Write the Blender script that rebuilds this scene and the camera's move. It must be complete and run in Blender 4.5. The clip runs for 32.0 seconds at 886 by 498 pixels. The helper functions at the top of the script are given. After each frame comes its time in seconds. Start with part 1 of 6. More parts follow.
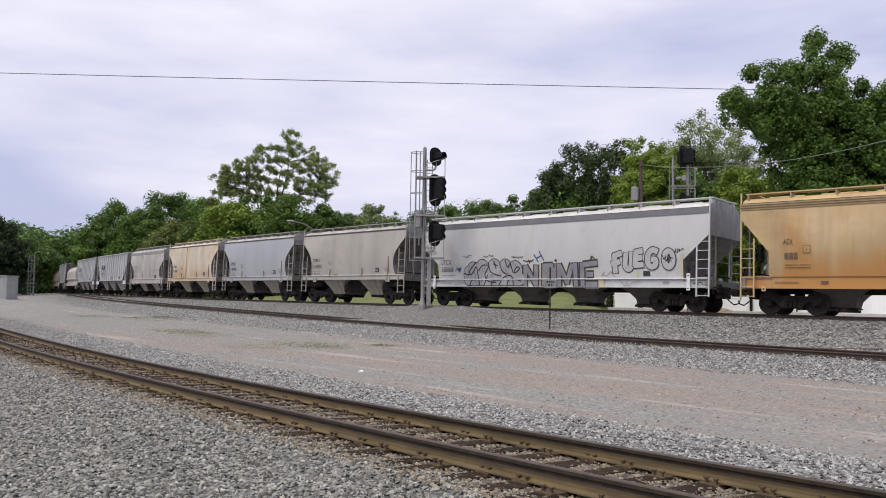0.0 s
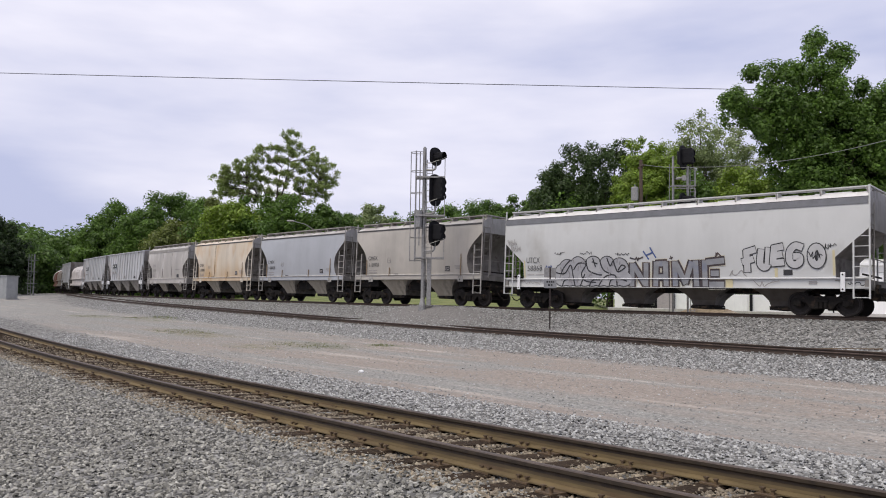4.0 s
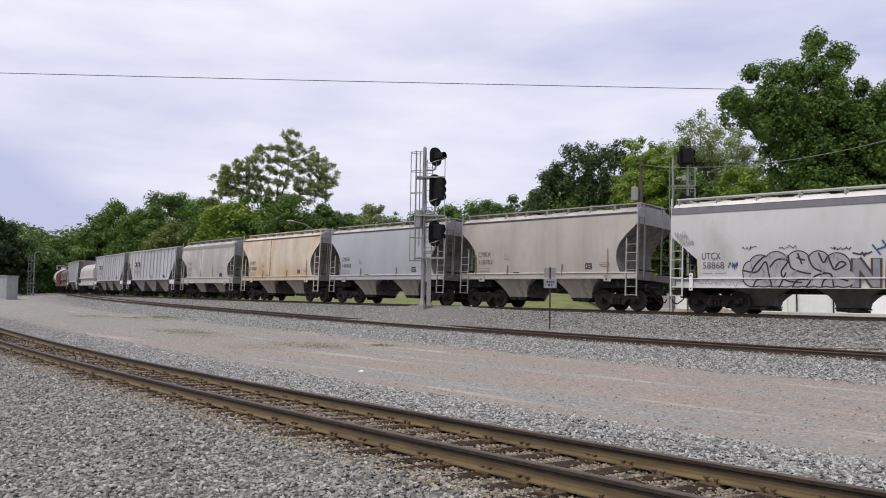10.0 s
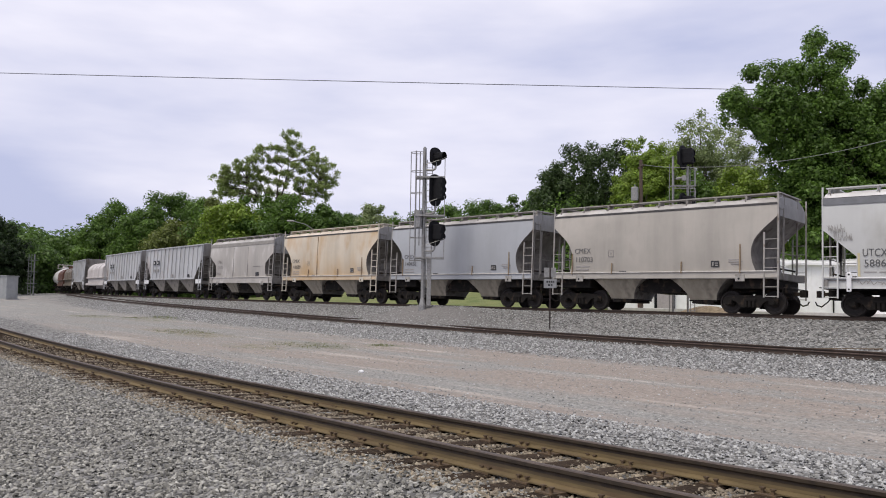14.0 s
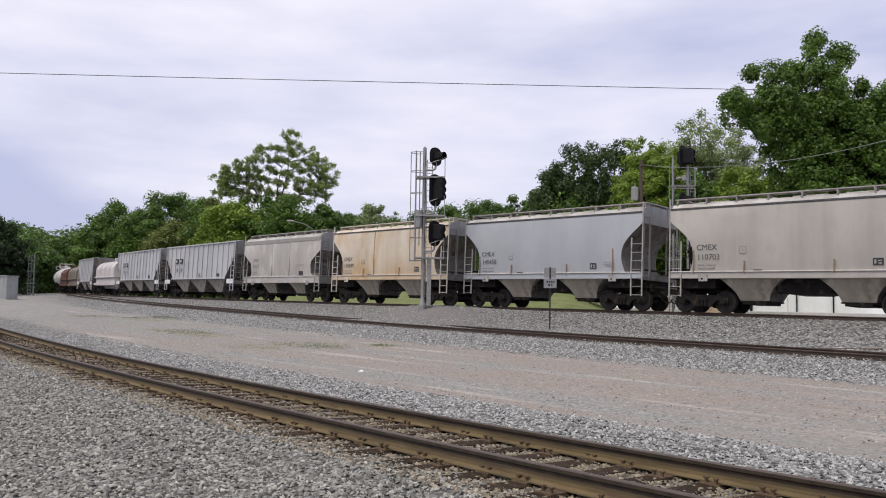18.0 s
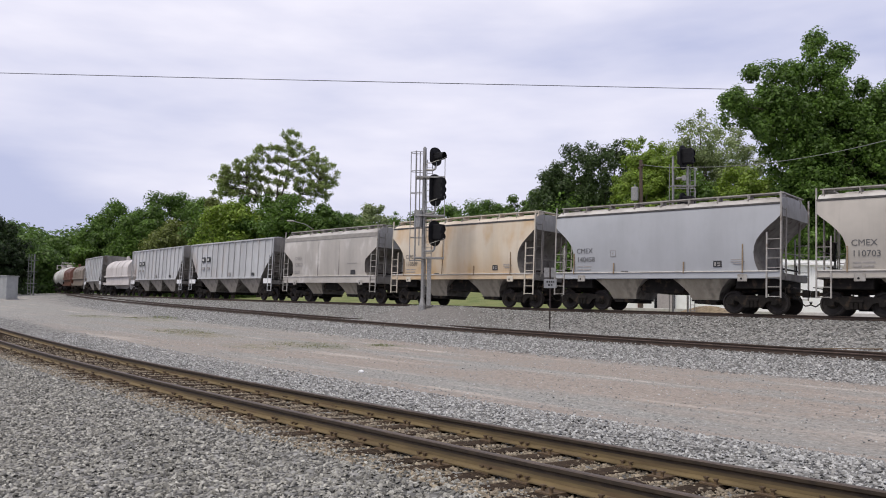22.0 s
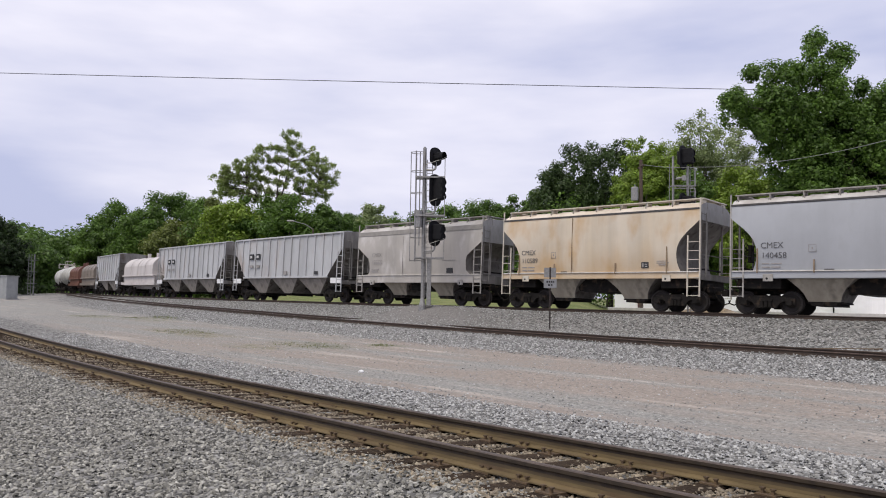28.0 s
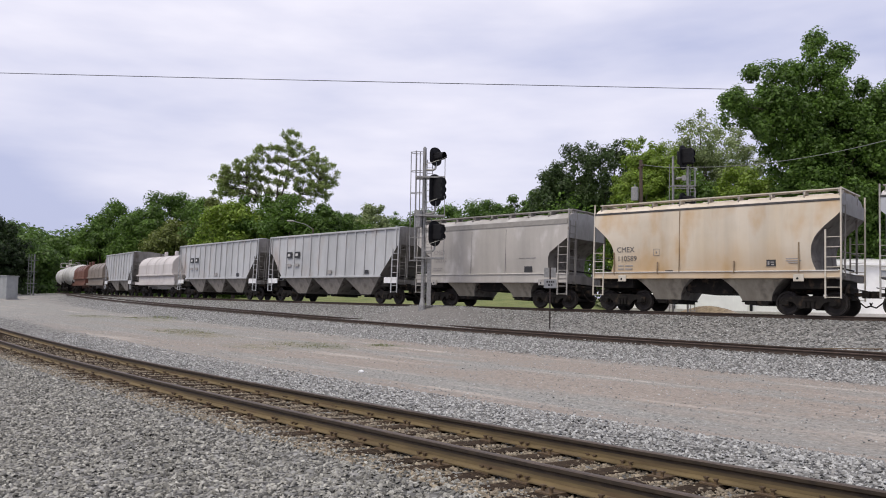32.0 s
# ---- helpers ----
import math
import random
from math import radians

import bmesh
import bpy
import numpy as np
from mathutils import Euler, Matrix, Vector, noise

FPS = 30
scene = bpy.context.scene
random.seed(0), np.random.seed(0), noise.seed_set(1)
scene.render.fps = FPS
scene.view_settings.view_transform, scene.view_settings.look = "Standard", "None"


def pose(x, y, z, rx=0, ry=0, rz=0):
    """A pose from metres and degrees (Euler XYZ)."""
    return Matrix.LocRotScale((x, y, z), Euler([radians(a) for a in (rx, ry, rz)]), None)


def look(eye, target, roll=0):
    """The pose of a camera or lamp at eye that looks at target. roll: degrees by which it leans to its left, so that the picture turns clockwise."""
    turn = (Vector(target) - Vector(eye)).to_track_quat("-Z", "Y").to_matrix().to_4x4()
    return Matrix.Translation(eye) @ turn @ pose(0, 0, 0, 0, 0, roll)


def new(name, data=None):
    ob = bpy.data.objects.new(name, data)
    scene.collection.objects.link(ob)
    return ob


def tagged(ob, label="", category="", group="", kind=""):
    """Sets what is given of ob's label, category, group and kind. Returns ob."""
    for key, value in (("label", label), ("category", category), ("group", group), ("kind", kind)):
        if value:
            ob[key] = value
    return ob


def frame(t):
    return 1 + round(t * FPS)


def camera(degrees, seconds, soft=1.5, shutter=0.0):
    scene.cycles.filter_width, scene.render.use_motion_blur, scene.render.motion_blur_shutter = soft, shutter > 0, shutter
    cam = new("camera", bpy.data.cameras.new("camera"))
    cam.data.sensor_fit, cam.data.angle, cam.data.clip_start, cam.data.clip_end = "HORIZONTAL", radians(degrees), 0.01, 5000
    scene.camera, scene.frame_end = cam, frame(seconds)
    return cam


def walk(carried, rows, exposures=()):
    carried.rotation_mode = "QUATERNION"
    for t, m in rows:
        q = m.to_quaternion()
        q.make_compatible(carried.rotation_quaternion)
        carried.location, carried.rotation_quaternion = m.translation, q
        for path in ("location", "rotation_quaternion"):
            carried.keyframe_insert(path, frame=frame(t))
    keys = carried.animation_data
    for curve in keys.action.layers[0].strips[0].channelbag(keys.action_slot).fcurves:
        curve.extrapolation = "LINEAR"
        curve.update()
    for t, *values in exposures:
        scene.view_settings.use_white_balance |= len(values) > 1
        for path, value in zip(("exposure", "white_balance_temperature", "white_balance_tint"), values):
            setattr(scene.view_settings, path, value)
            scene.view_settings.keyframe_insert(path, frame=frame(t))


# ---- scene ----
EYE = Vector((0.0, 0.0, 2.0))
cam = camera(58.54, 32.0, soft=1.0)
CAM_POSE = Matrix.Translation(EYE) @ pose(0, 0, 0, 90 + 3.349, 0, 0) @ pose(0, 0, 0, 0, 0, 0.895)
walk(cam, [(0.0, CAM_POSE), (32.0, CAM_POSE)], exposures=[(0.0, 0.0, 6500, 10), (32.0, 0.0, 6500, 10)])

# ---- daylight: a bright overcast sky with a weak, wide sun ----
SUN_ELEV, SUN_ROT = radians(59), radians(230)
world = bpy.data.worlds.new("overcast_sky")
scene.world = world
world.use_nodes = True
wn = world.node_tree
wn.nodes.clear()
w_out = wn.nodes.new("ShaderNodeOutputWorld")
w_bg = wn.nodes.new("ShaderNodeBackground")
w_sky = wn.nodes.new("ShaderNodeTexSky")
w_sky.sky_type = "NISHITA"
w_sky.sun_disc = False
w_sky.sun_elevation, w_sky.sun_rotation = SUN_ELEV, SUN_ROT
w_sky.dust_density = 3.0
w_tc = wn.nodes.new("ShaderNodeTexCoord")
w_map = wn.nodes.new("ShaderNodeMapping")
w_map.inputs["Scale"].default_value = (1.0, 1.0, 4.0)
w_map.inputs["Location"].default_value = (0.3, 0.7, 0.15)
w_noise = wn.nodes.new("ShaderNodeTexNoise")
w_noise.inputs["Scale"].default_value = 2.1
w_noise.inputs["Detail"].default_value = 5.0
w_noise.inputs["Roughness"].default_value = 0.5
w_ramp = wn.nodes.new("ShaderNodeValToRGB")
w_ramp.color_ramp.elements[0].position, w_ramp.color_ramp.elements[0].color = 0.32, (5.6, 5.95, 8.3, 1)
w_ramp.color_ramp.elements[1].position, w_ramp.color_ramp.elements[1].color = 0.68, (10.3, 10.0, 11.1, 1)
w_mix = wn.nodes.new("ShaderNodeMix")
w_mix.data_type = "RGBA"
w_mix.inputs[0].default_value = 0.9
wn.links.new(w_tc.outputs["Generated"], w_map.inputs["Vector"])
wn.links.new(w_map.outputs[0], w_noise.inputs["Vector"])
w_sep = wn.nodes.new("ShaderNodeSeparateXYZ")
wn.links.new(w_tc.outputs["Generated"], w_sep.inputs[0])
w_high = wn.nodes.new("ShaderNodeMapRange")
w_high.inputs["From Min"].default_value, w_high.inputs["From Max"].default_value = 0.02, 0.36
w_high.inputs["To Min"].default_value, w_high.inputs["To Max"].default_value = -0.09, 0.11
wn.links.new(w_sep.outputs["Z"], w_high.inputs["Value"])
w_sum = wn.nodes.new("ShaderNodeMath")
w_sum.operation = "ADD"
wn.links.new(w_noise.outputs["Fac"], w_sum.inputs[0])
wn.links.new(w_high.outputs[0], w_sum.inputs[1])
w_side = wn.nodes.new("ShaderNodeMath")
w_side.operation = "ABSOLUTE"
wn.links.new(w_sep.outputs["X"], w_side.inputs[0])
w_west = wn.nodes.new("ShaderNodeMapRange")
w_west.interpolation_type = "SMOOTHSTEP"
w_west.inputs["From Min"].default_value, w_west.inputs["From Max"].default_value = 0.0, 0.55
w_west.inputs["To Min"].default_value, w_west.inputs["To Max"].default_value = 0.07, -0.15
wn.links.new(w_side.outputs[0], w_west.inputs["Value"])
w_all = wn.nodes.new("ShaderNodeMath")
w_all.operation = "ADD"
wn.links.new(w_sum.outputs[0], w_all.inputs[0])
wn.links.new(w_west.outputs[0], w_all.inputs[1])
wn.links.new(w_all.outputs[0], w_ramp.inputs["Fac"])
wn.links.new(w_sky.outputs[0], w_mix.inputs[6])
wn.links.new(w_ramp.outputs[0], w_mix.inputs[7])
wn.links.new(w_mix.outputs[2], w_bg.inputs["Color"])
w_bg.inputs["Strength"].default_value = 0.1
wn.links.new(w_bg.outputs[0], w_out.inputs["Surface"])

sun_data = bpy.data.lights.new("sun", "SUN")
sun_data.energy, sun_data.angle, sun_data.color = 2.2, radians(32), (1.0, 0.93, 0.80)
sun = new("sun", sun_data)
sun.matrix_world = look((-30, -25, 66), (0, 0, 0))


# ---- materials ----
def rgb(c):
    return (c[0], c[1], c[2], 1.0)


def material(name, base, second=None, rough=0.7, metal=0.0, scale=8.0, stretch=(1, 1, 1), bump=0.0, bump_scale=60.0,
             spots=None, spot_scale=2.0, spot_at=(0.55, 0.7), per="object", vary=0.0):
    """A surface with coarse and fine variation, an optional third stain colour, relief, and a tint for each piece."""
    m = bpy.data.materials.new(name)
    m.use_nodes = True
    nt = m.node_tree
    b = nt.nodes["Principled BSDF"]
    b.inputs["Roughness"].default_value, b.inputs["Metallic"].default_value = rough, metal
    tc = nt.nodes.new("ShaderNodeTexCoord")
    mp = nt.nodes.new("ShaderNodeMapping")
    mp.inputs["Scale"].default_value = stretch
    nt.links.new(tc.outputs["Object"], mp.inputs["Vector"])
    n1 = nt.nodes.new("ShaderNodeTexNoise")
    n1.inputs["Scale"].default_value, n1.inputs["Detail"].default_value, n1.inputs["Roughness"].default_value = scale, 8.0, 0.62
    nt.links.new(mp.outputs[0], n1.inputs["Vector"])
    r1 = nt.nodes.new("ShaderNodeValToRGB")
    r1.color_ramp.elements[0].position, r1.color_ramp.elements[1].position = 0.34, 0.66
    r1.color_ramp.elements[0].color = rgb(second if second else [c * 0.75 for c in base])
    r1.color_ramp.elements[1].color = rgb(base)
    nt.links.new(n1.outputs["Fac"], r1.inputs["Fac"])
    colour = r1.outputs["Color"]
    if spots:
        n2 = nt.nodes.new("ShaderNodeTexNoise")
        n2.inputs["Scale"].default_value, n2.inputs["Detail"].default_value = spot_scale, 6.0
        nt.links.new(mp.outputs[0], n2.inputs["Vector"])
        r2 = nt.nodes.new("ShaderNodeValToRGB")
        r2.color_ramp.elements[0].position, r2.color_ramp.elements[1].position = spot_at
        nt.links.new(n2.outputs["Fac"], r2.inputs["Fac"])
        mx = nt.nodes.new("ShaderNodeMix")
        mx.data_type = "RGBA"
        mx.inputs[7].default_value = rgb(spots)
        nt.links.new(r2.outputs["Color"], mx.inputs[0])
        nt.links.new(colour, mx.inputs[6])
        colour = mx.outputs[2]
    if vary:
        if per == "island":
            src = nt.nodes.new("ShaderNodeNewGeometry").outputs["Random Per Island"]
        else:
            src = nt.nodes.new("ShaderNodeObjectInfo").outputs["Random"]
        mr = nt.nodes.new("ShaderNodeMapRange")
        mr.inputs["To Min"].default_value, mr.inputs["To Max"].default_value = 1 - vary, 1 + vary
        nt.links.new(src, mr.inputs["Value"])
        hs = nt.nodes.new("ShaderNodeHueSaturation")
        nt.links.new(mr.outputs[0], hs.inputs["Value"])
        nt.links.new(colour, hs.inputs["Color"])
        colour = hs.outputs["Color"]
    nt.links.new(colour, b.inputs["Base Color"])
    if bump:
        n3 = nt.nodes.new("ShaderNodeTexNoise")
        n3.inputs["Scale"].default_value, n3.inputs["Detail"].default_value = bump_scale, 6.0
        nt.links.new(tc.outputs["Object"], n3.inputs["Vector"])
        bp = nt.nodes.new("ShaderNodeBump")
        bp.inputs["Strength"].default_value, bp.inputs["Distance"].default_value = bump, 0.02
        nt.links.new(n3.outputs["Fac"], bp.inputs["Height"])
        nt.links.new(bp.outputs[0], b.inputs["Normal"])
    return m


def leaf_material(name, base, second, vary=0.4):
    m = material(name, base, second, rough=0.55, scale=0.3, per="island", vary=vary)
    nt = m.node_tree
    b = nt.nodes["Principled BSDF"]
    tr = nt.nodes.new("ShaderNodeBsdfTranslucent")
    src = b.inputs["Base Color"].links[0].from_socket
    nt.links.new(src, tr.inputs["Color"])
    mx = nt.nodes.new("ShaderNodeMixShader")
    mx.inputs[0].default_value = 0.4
    nt.links.new(b.outputs[0], mx.inputs[1])
    nt.links.new(tr.outputs[0], mx.inputs[2])
    nt.links.new(mx.outputs[0], nt.nodes["Material Output"].inputs["Surface"])
    return m


def paint(name, base, dirt, rust=None, at=(0.56, 0.75), rough=0.5, streaks=0.25, washed=0.0):
    """Car paint: broad dirt, rust stains, run-down streaks with soot, and rust washed down over the lower side sheets."""
    m = material(name, base, dirt, rough=rough, scale=0.55, stretch=(0.8, 0.2, 0.45), spots=rust, spot_scale=1.1, spot_at=at, bump=0.03, bump_scale=3.0)
    nt = m.node_tree
    b = nt.nodes["Principled BSDF"]
    src = b.inputs["Base Color"].links[0].from_socket
    tc = nt.nodes.new("ShaderNodeTexCoord")
    for sc, st, lo, hi, amount in ((1.3, (1.0, 0.2, 0.05), 0.50, 0.78, streaks), (4.5, (1.0, 0.3, 0.10), 0.58, 0.75, streaks * 0.45), (0.5, (0.5, 0.2, 1.1), 0.45, 0.75, streaks * 0.9)):
        mp = nt.nodes.new("ShaderNodeMapping")
        mp.inputs["Scale"].default_value = st
        nt.links.new(tc.outputs["Object"], mp.inputs["Vector"])
        n = nt.nodes.new("ShaderNodeTexNoise")
        n.inputs["Scale"].default_value, n.inputs["Detail"].default_value = sc, 5.0
        nt.links.new(mp.outputs[0], n.inputs["Vector"])
        r = nt.nodes.new("ShaderNodeMapRange")
        r.inputs["From Min"].default_value, r.inputs["From Max"].default_value, r.inputs["To Max"].default_value = lo, hi, amount
        nt.links.new(n.outputs["Fac"], r.inputs["Value"])
        mx = nt.nodes.new("ShaderNodeMix")
        mx.data_type = "RGBA"
        mx.inputs[7].default_value = rgb([c * 0.25 + 0.01 for c in dirt])
        nt.links.new(r.outputs[0], mx.inputs[0])
        nt.links.new(src, mx.inputs[6])
        src = mx.outputs[2]
    if washed:
        sp = nt.nodes.new("ShaderNodeSeparateXYZ")
        nt.links.new(tc.outputs["Object"], sp.inputs[0])
        mp = nt.nodes.new("ShaderNodeMapping")
        mp.inputs["Scale"].default_value = (1.0, 0.2, 0.12)
        nt.links.new(tc.outputs["Object"], mp.inputs["Vector"])
        n = nt.nodes.new("ShaderNodeTexNoise")
        n.inputs["Scale"].default_value, n.inputs["Detail"].default_value = 1.1, 6.0
        nt.links.new(mp.outputs[0], n.inputs["Vector"])
        lift = nt.nodes.new("ShaderNodeMath")
        lift.operation = "MULTIPLY_ADD"
        lift.inputs[1].default_value = 3.2
        nt.links.new(n.outputs["Fac"], lift.inputs[0])
        flip = nt.nodes.new("ShaderNodeMath")
        flip.operation = "MULTIPLY"
        flip.inputs[1].default_value = -1.0
        nt.links.new(sp.outputs["Z"], flip.inputs[0])
        nt.links.new(flip.outputs[0], lift.inputs[2])
        r = nt.nodes.new("ShaderNodeMapRange")
        r.interpolation_type = "SMOOTHSTEP"
        r.inputs["From Min"].default_value, r.inputs["From Max"].default_value, r.inputs["To Max"].default_value = -1.3, 0.2, washed
        nt.links.new(lift.outputs[0], r.inputs["Value"])
        mx = nt.nodes.new("ShaderNodeMix")
        mx.data_type = "RGBA"
        mx.inputs[7].default_value = rgb(rust)
        nt.links.new(r.outputs[0], mx.inputs[0])
        nt.links.new(src, mx.inputs[6])
        src = mx.outputs[2]
    nt.links.new(src, b.inputs["Base Color"])
    return m


MAT_STONE = material("ballast_stone", (0.335, 0.328, 0.295), (0.12, 0.116, 0.102), rough=0.85, scale=14, per="island", vary=0.7, bump=0.4, bump_scale=90)
MAT_STONE_COOL = material("cool_ballast_stone", (0.40, 0.402, 0.392), (0.20, 0.20, 0.196), rough=0.85, scale=14, per="island", vary=0.55, bump=0.4, bump_scale=90)
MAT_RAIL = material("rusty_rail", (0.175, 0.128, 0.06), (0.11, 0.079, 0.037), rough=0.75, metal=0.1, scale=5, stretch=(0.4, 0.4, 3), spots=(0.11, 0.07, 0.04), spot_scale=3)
# Dark rail side: its own paint plus shade from the head put into colour.
MAT_RAIL_SHADED = material("shaded_dark_rail_side", (0.066, 0.048, 0.031), (0.034, 0.026, 0.019), rough=0.65, metal=0.2, scale=9)
# Middle web band: a weaker step of the same painted-in shade.
MAT_RAIL_HALF_SHADED = material("half_shaded_rail_web", (0.12, 0.088, 0.046), (0.075, 0.055, 0.03), rough=0.75, metal=0.1, scale=5, stretch=(0.4, 0.4, 3))
MAT_RAILHEAD = material("rusty_rail_head", (0.085, 0.06, 0.045), (0.05, 0.036, 0.028), rough=0.6, metal=0.1, scale=6)
MAT_RAIL_OLD = material("old_dark_rail", (0.07, 0.047, 0.034), (0.03, 0.021, 0.016), rough=0.8, scale=5, stretch=(0.4, 0.4, 3))
MAT_RAIL_OLDHEAD = material("old_rust_head", (0.105, 0.062, 0.046), (0.06, 0.038, 0.03), rough=0.7, scale=5)
MAT_TIE = material("weathered_tie", (0.062, 0.044, 0.03), (0.018, 0.013, 0.010), rough=0.95, scale=5, stretch=(1, 7, 6), spots=(0.12, 0.085, 0.05), spot_scale=4, spot_at=(0.58, 0.75), bump=0.8, bump_scale=40, vary=0.3)
MAT_TIE.node_tree.nodes["Principled BSDF"].inputs["Specular IOR Level"].default_value = 0.1
MAT_STEEL_RUST = material("rusty_steel", (0.13, 0.085, 0.045), (0.06, 0.04, 0.025), rough=0.8, scale=20)
MAT_UNDER = material("grimy_running_gear", (0.022, 0.019, 0.017), (0.012, 0.011, 0.010), rough=0.8, scale=6, spots=(0.07, 0.05, 0.035), spot_scale=3)
MAT_UNDER.node_tree.nodes["Principled BSDF"].inputs["Specular IOR Level"].default_value = 0.15
MAT_WHEEL = material("wheel_steel", (0.034, 0.027, 0.023), (0.018, 0.015, 0.013), rough=0.7, metal=0.2, scale=8)
MAT_GALV = material("galvanised_steel", (0.36, 0.355, 0.34), (0.25, 0.245, 0.235), rough=0.5, metal=0.5, scale=9)
MAT_BLACK = material("black_paint", (0.009, 0.009, 0.011), (0.014, 0.014, 0.016), rough=0.75, scale=6)
MAT_BLACK.node_tree.nodes["Principled BSDF"].inputs["Specular IOR Level"].default_value = 0.2
MAT_CONCRETE = material("concrete", (0.48, 0.47, 0.45), (0.36, 0.35, 0.34), rough=0.9, scale=5, bump=0.2)
MAT_BARK = material("bark", (0.10, 0.08, 0.065), (0.05, 0.04, 0.032), rough=0.95, scale=4, stretch=(4, 4, 1), bump=0.6, bump_scale=20)
MAT_POLE = material("pole_wood", (0.11, 0.08, 0.06), (0.06, 0.045, 0.035), rough=0.9, scale=5, stretch=(6, 6, 1))
MAT_WHITE = material("white_paint", (0.78, 0.78, 0.78), (0.66, 0.66, 0.66), rough=0.5, scale=4)
MAT_INK = material("black_lettering", (0.02, 0.02, 0.025), (0.03, 0.03, 0.03), rough=0.6)
MAT_LEAF = leaf_material("leaves_mid", (0.12, 0.215, 0.033), (0.07, 0.135, 0.02))
MAT_LEAF_OAK = leaf_material("leaves_fresh", (0.29, 0.36, 0.11), (0.19, 0.26, 0.07))
# Near-black leaves for the far-left trees and thicket: shade put into the colour.
MAT_LEAF_DEEP_SHADE = leaf_material("leaves_deep_shade", (0.035, 0.065, 0.016), (0.02, 0.04, 0.01))
MAT_LEAF_DARK = leaf_material("leaves_dark", (0.115, 0.20, 0.04), (0.07, 0.13, 0.024))
MAT_LEAF_OLIVE = leaf_material("leaves_olive", (0.20, 0.24, 0.06), (0.13, 0.165, 0.04))
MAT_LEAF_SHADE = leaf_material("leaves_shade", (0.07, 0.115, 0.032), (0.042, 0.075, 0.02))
MAT_LEAF_LIGHT = leaf_material("leaves_light", (0.25, 0.35, 0.05), (0.16, 0.25, 0.03))
MAT_LEAF_GREY = leaf_material("leaves_grey", (0.30, 0.36, 0.16), (0.20, 0.26, 0.10))
MAT_LEAF_FAR = leaf_material("leaves_far", (0.12, 0.20, 0.07), (0.08, 0.14, 0.045))


# ---- small mesh tools ----
def finish(bm, name, mat, smooth=False):
    me = bpy.data.meshes.new(name)
    bm.normal_update()
    bm.to_mesh(me)
    bm.free()
    for mt in (mat if isinstance(mat, (list, tuple)) else [mat]):
        me.materials.append(mt)
    if smooth:
        me.polygons.foreach_set("use_smooth", [True] * len(me.polygons))
        me.set_sharp_from_angle(angle=radians(32))
    return me


def part(name, bm, mat, parent=None, label="", smooth=False, m=None):
    ob = new(name, bm if isinstance(bm, bpy.types.Mesh) else finish(bm, name, mat, smooth))
    if parent:
        ob.parent = parent
    if m is not None:
        ob.matrix_basis = m
    if label:
        ob["label"] = label
    return ob


def box(bm, x0, x1, y0, y1, z0, z1, bevel=0.0):
    vs = [bm.verts.new(c) for c in ((x0, y0, z0), (x1, y0, z0), (x1, y1, z0), (x0, y1, z0), (x0, y0, z1), (x1, y0, z1), (x1, y1, z1), (x0, y1, z1))]
    fs = [bm.faces.new([vs[i] for i in f]) for f in ((3, 2, 1, 0), (4, 5, 6, 7), (0, 1, 5, 4), (1, 2, 6, 5), (2, 3, 7, 6), (3, 0, 4, 7))]
    if bevel:
        es = list({e for f in fs for e in f.edges})
        bmesh.ops.bevel(bm, geom=es, offset=bevel, segments=1, affect="EDGES")
    return bm


def rod(bm, a, b, r, n=6, r2=None):
    """A round bar from a to b."""
    a, b = Vector(a), Vector(b)
    d = (b - a).normalized()
    u = d.orthogonal().normalized()
    v = d.cross(u)
    r2 = r if r2 is None else r2
    r_a = [bm.verts.new(a + (u * math.cos(t) + v * math.sin(t)) * r) for t in (2 * math.pi * i / n for i in range(n))]
    r_b = [bm.verts.new(b + (u * math.cos(t) + v * math.sin(t)) * r2) for t in (2 * math.pi * i / n for i in range(n))]
    for i in range(n):
        bm.faces.new((r_a[i], r_a[(i + 1) % n], r_b[(i + 1) % n], r_b[i]))
    bm.faces.new(r_a[::-1])
    bm.faces.new(r_b)
    return bm


def prism(bm, outline, axis, lo, hi):
    """An outline of 2D points drawn out along an axis (x, y or z) from lo to hi."""
    put = {"x": lambda p, q: (q, p[0], p[1]), "y": lambda p, q: (p[0], q, p[1]), "z": lambda p, q: (p[0], p[1], q)}[axis]
    a = [bm.verts.new(put(p, lo)) for p in outline]
    b = [bm.verts.new(put(p, hi)) for p in outline]
    n = len(outline)
    for i in range(n):
        bm.faces.new((a[i], a[(i + 1) % n], b[(i + 1) % n], b[i]))
    bm.faces.new(a[::-1])
    bm.faces.new(b)
    bmesh.ops.recalc_face_normals(bm, faces=bm.faces[:])
    return bm


def lettering(text, size, mat, parent, m, name="lettering", stretch=1.0, weight=0.0):
    cu = bpy.data.curves.new(name, "FONT")
    cu.body, cu.size, cu.extrude, cu.offset = text, size, 0.002, weight
    cu.resolution_u = 3
    cu.materials.append(mat)
    ob = new(name, cu)
    if parent:
        ob.parent = parent
    ob.matrix_basis = m @ Matrix.Diagonal((stretch, 1, 1, 1))
    return ob


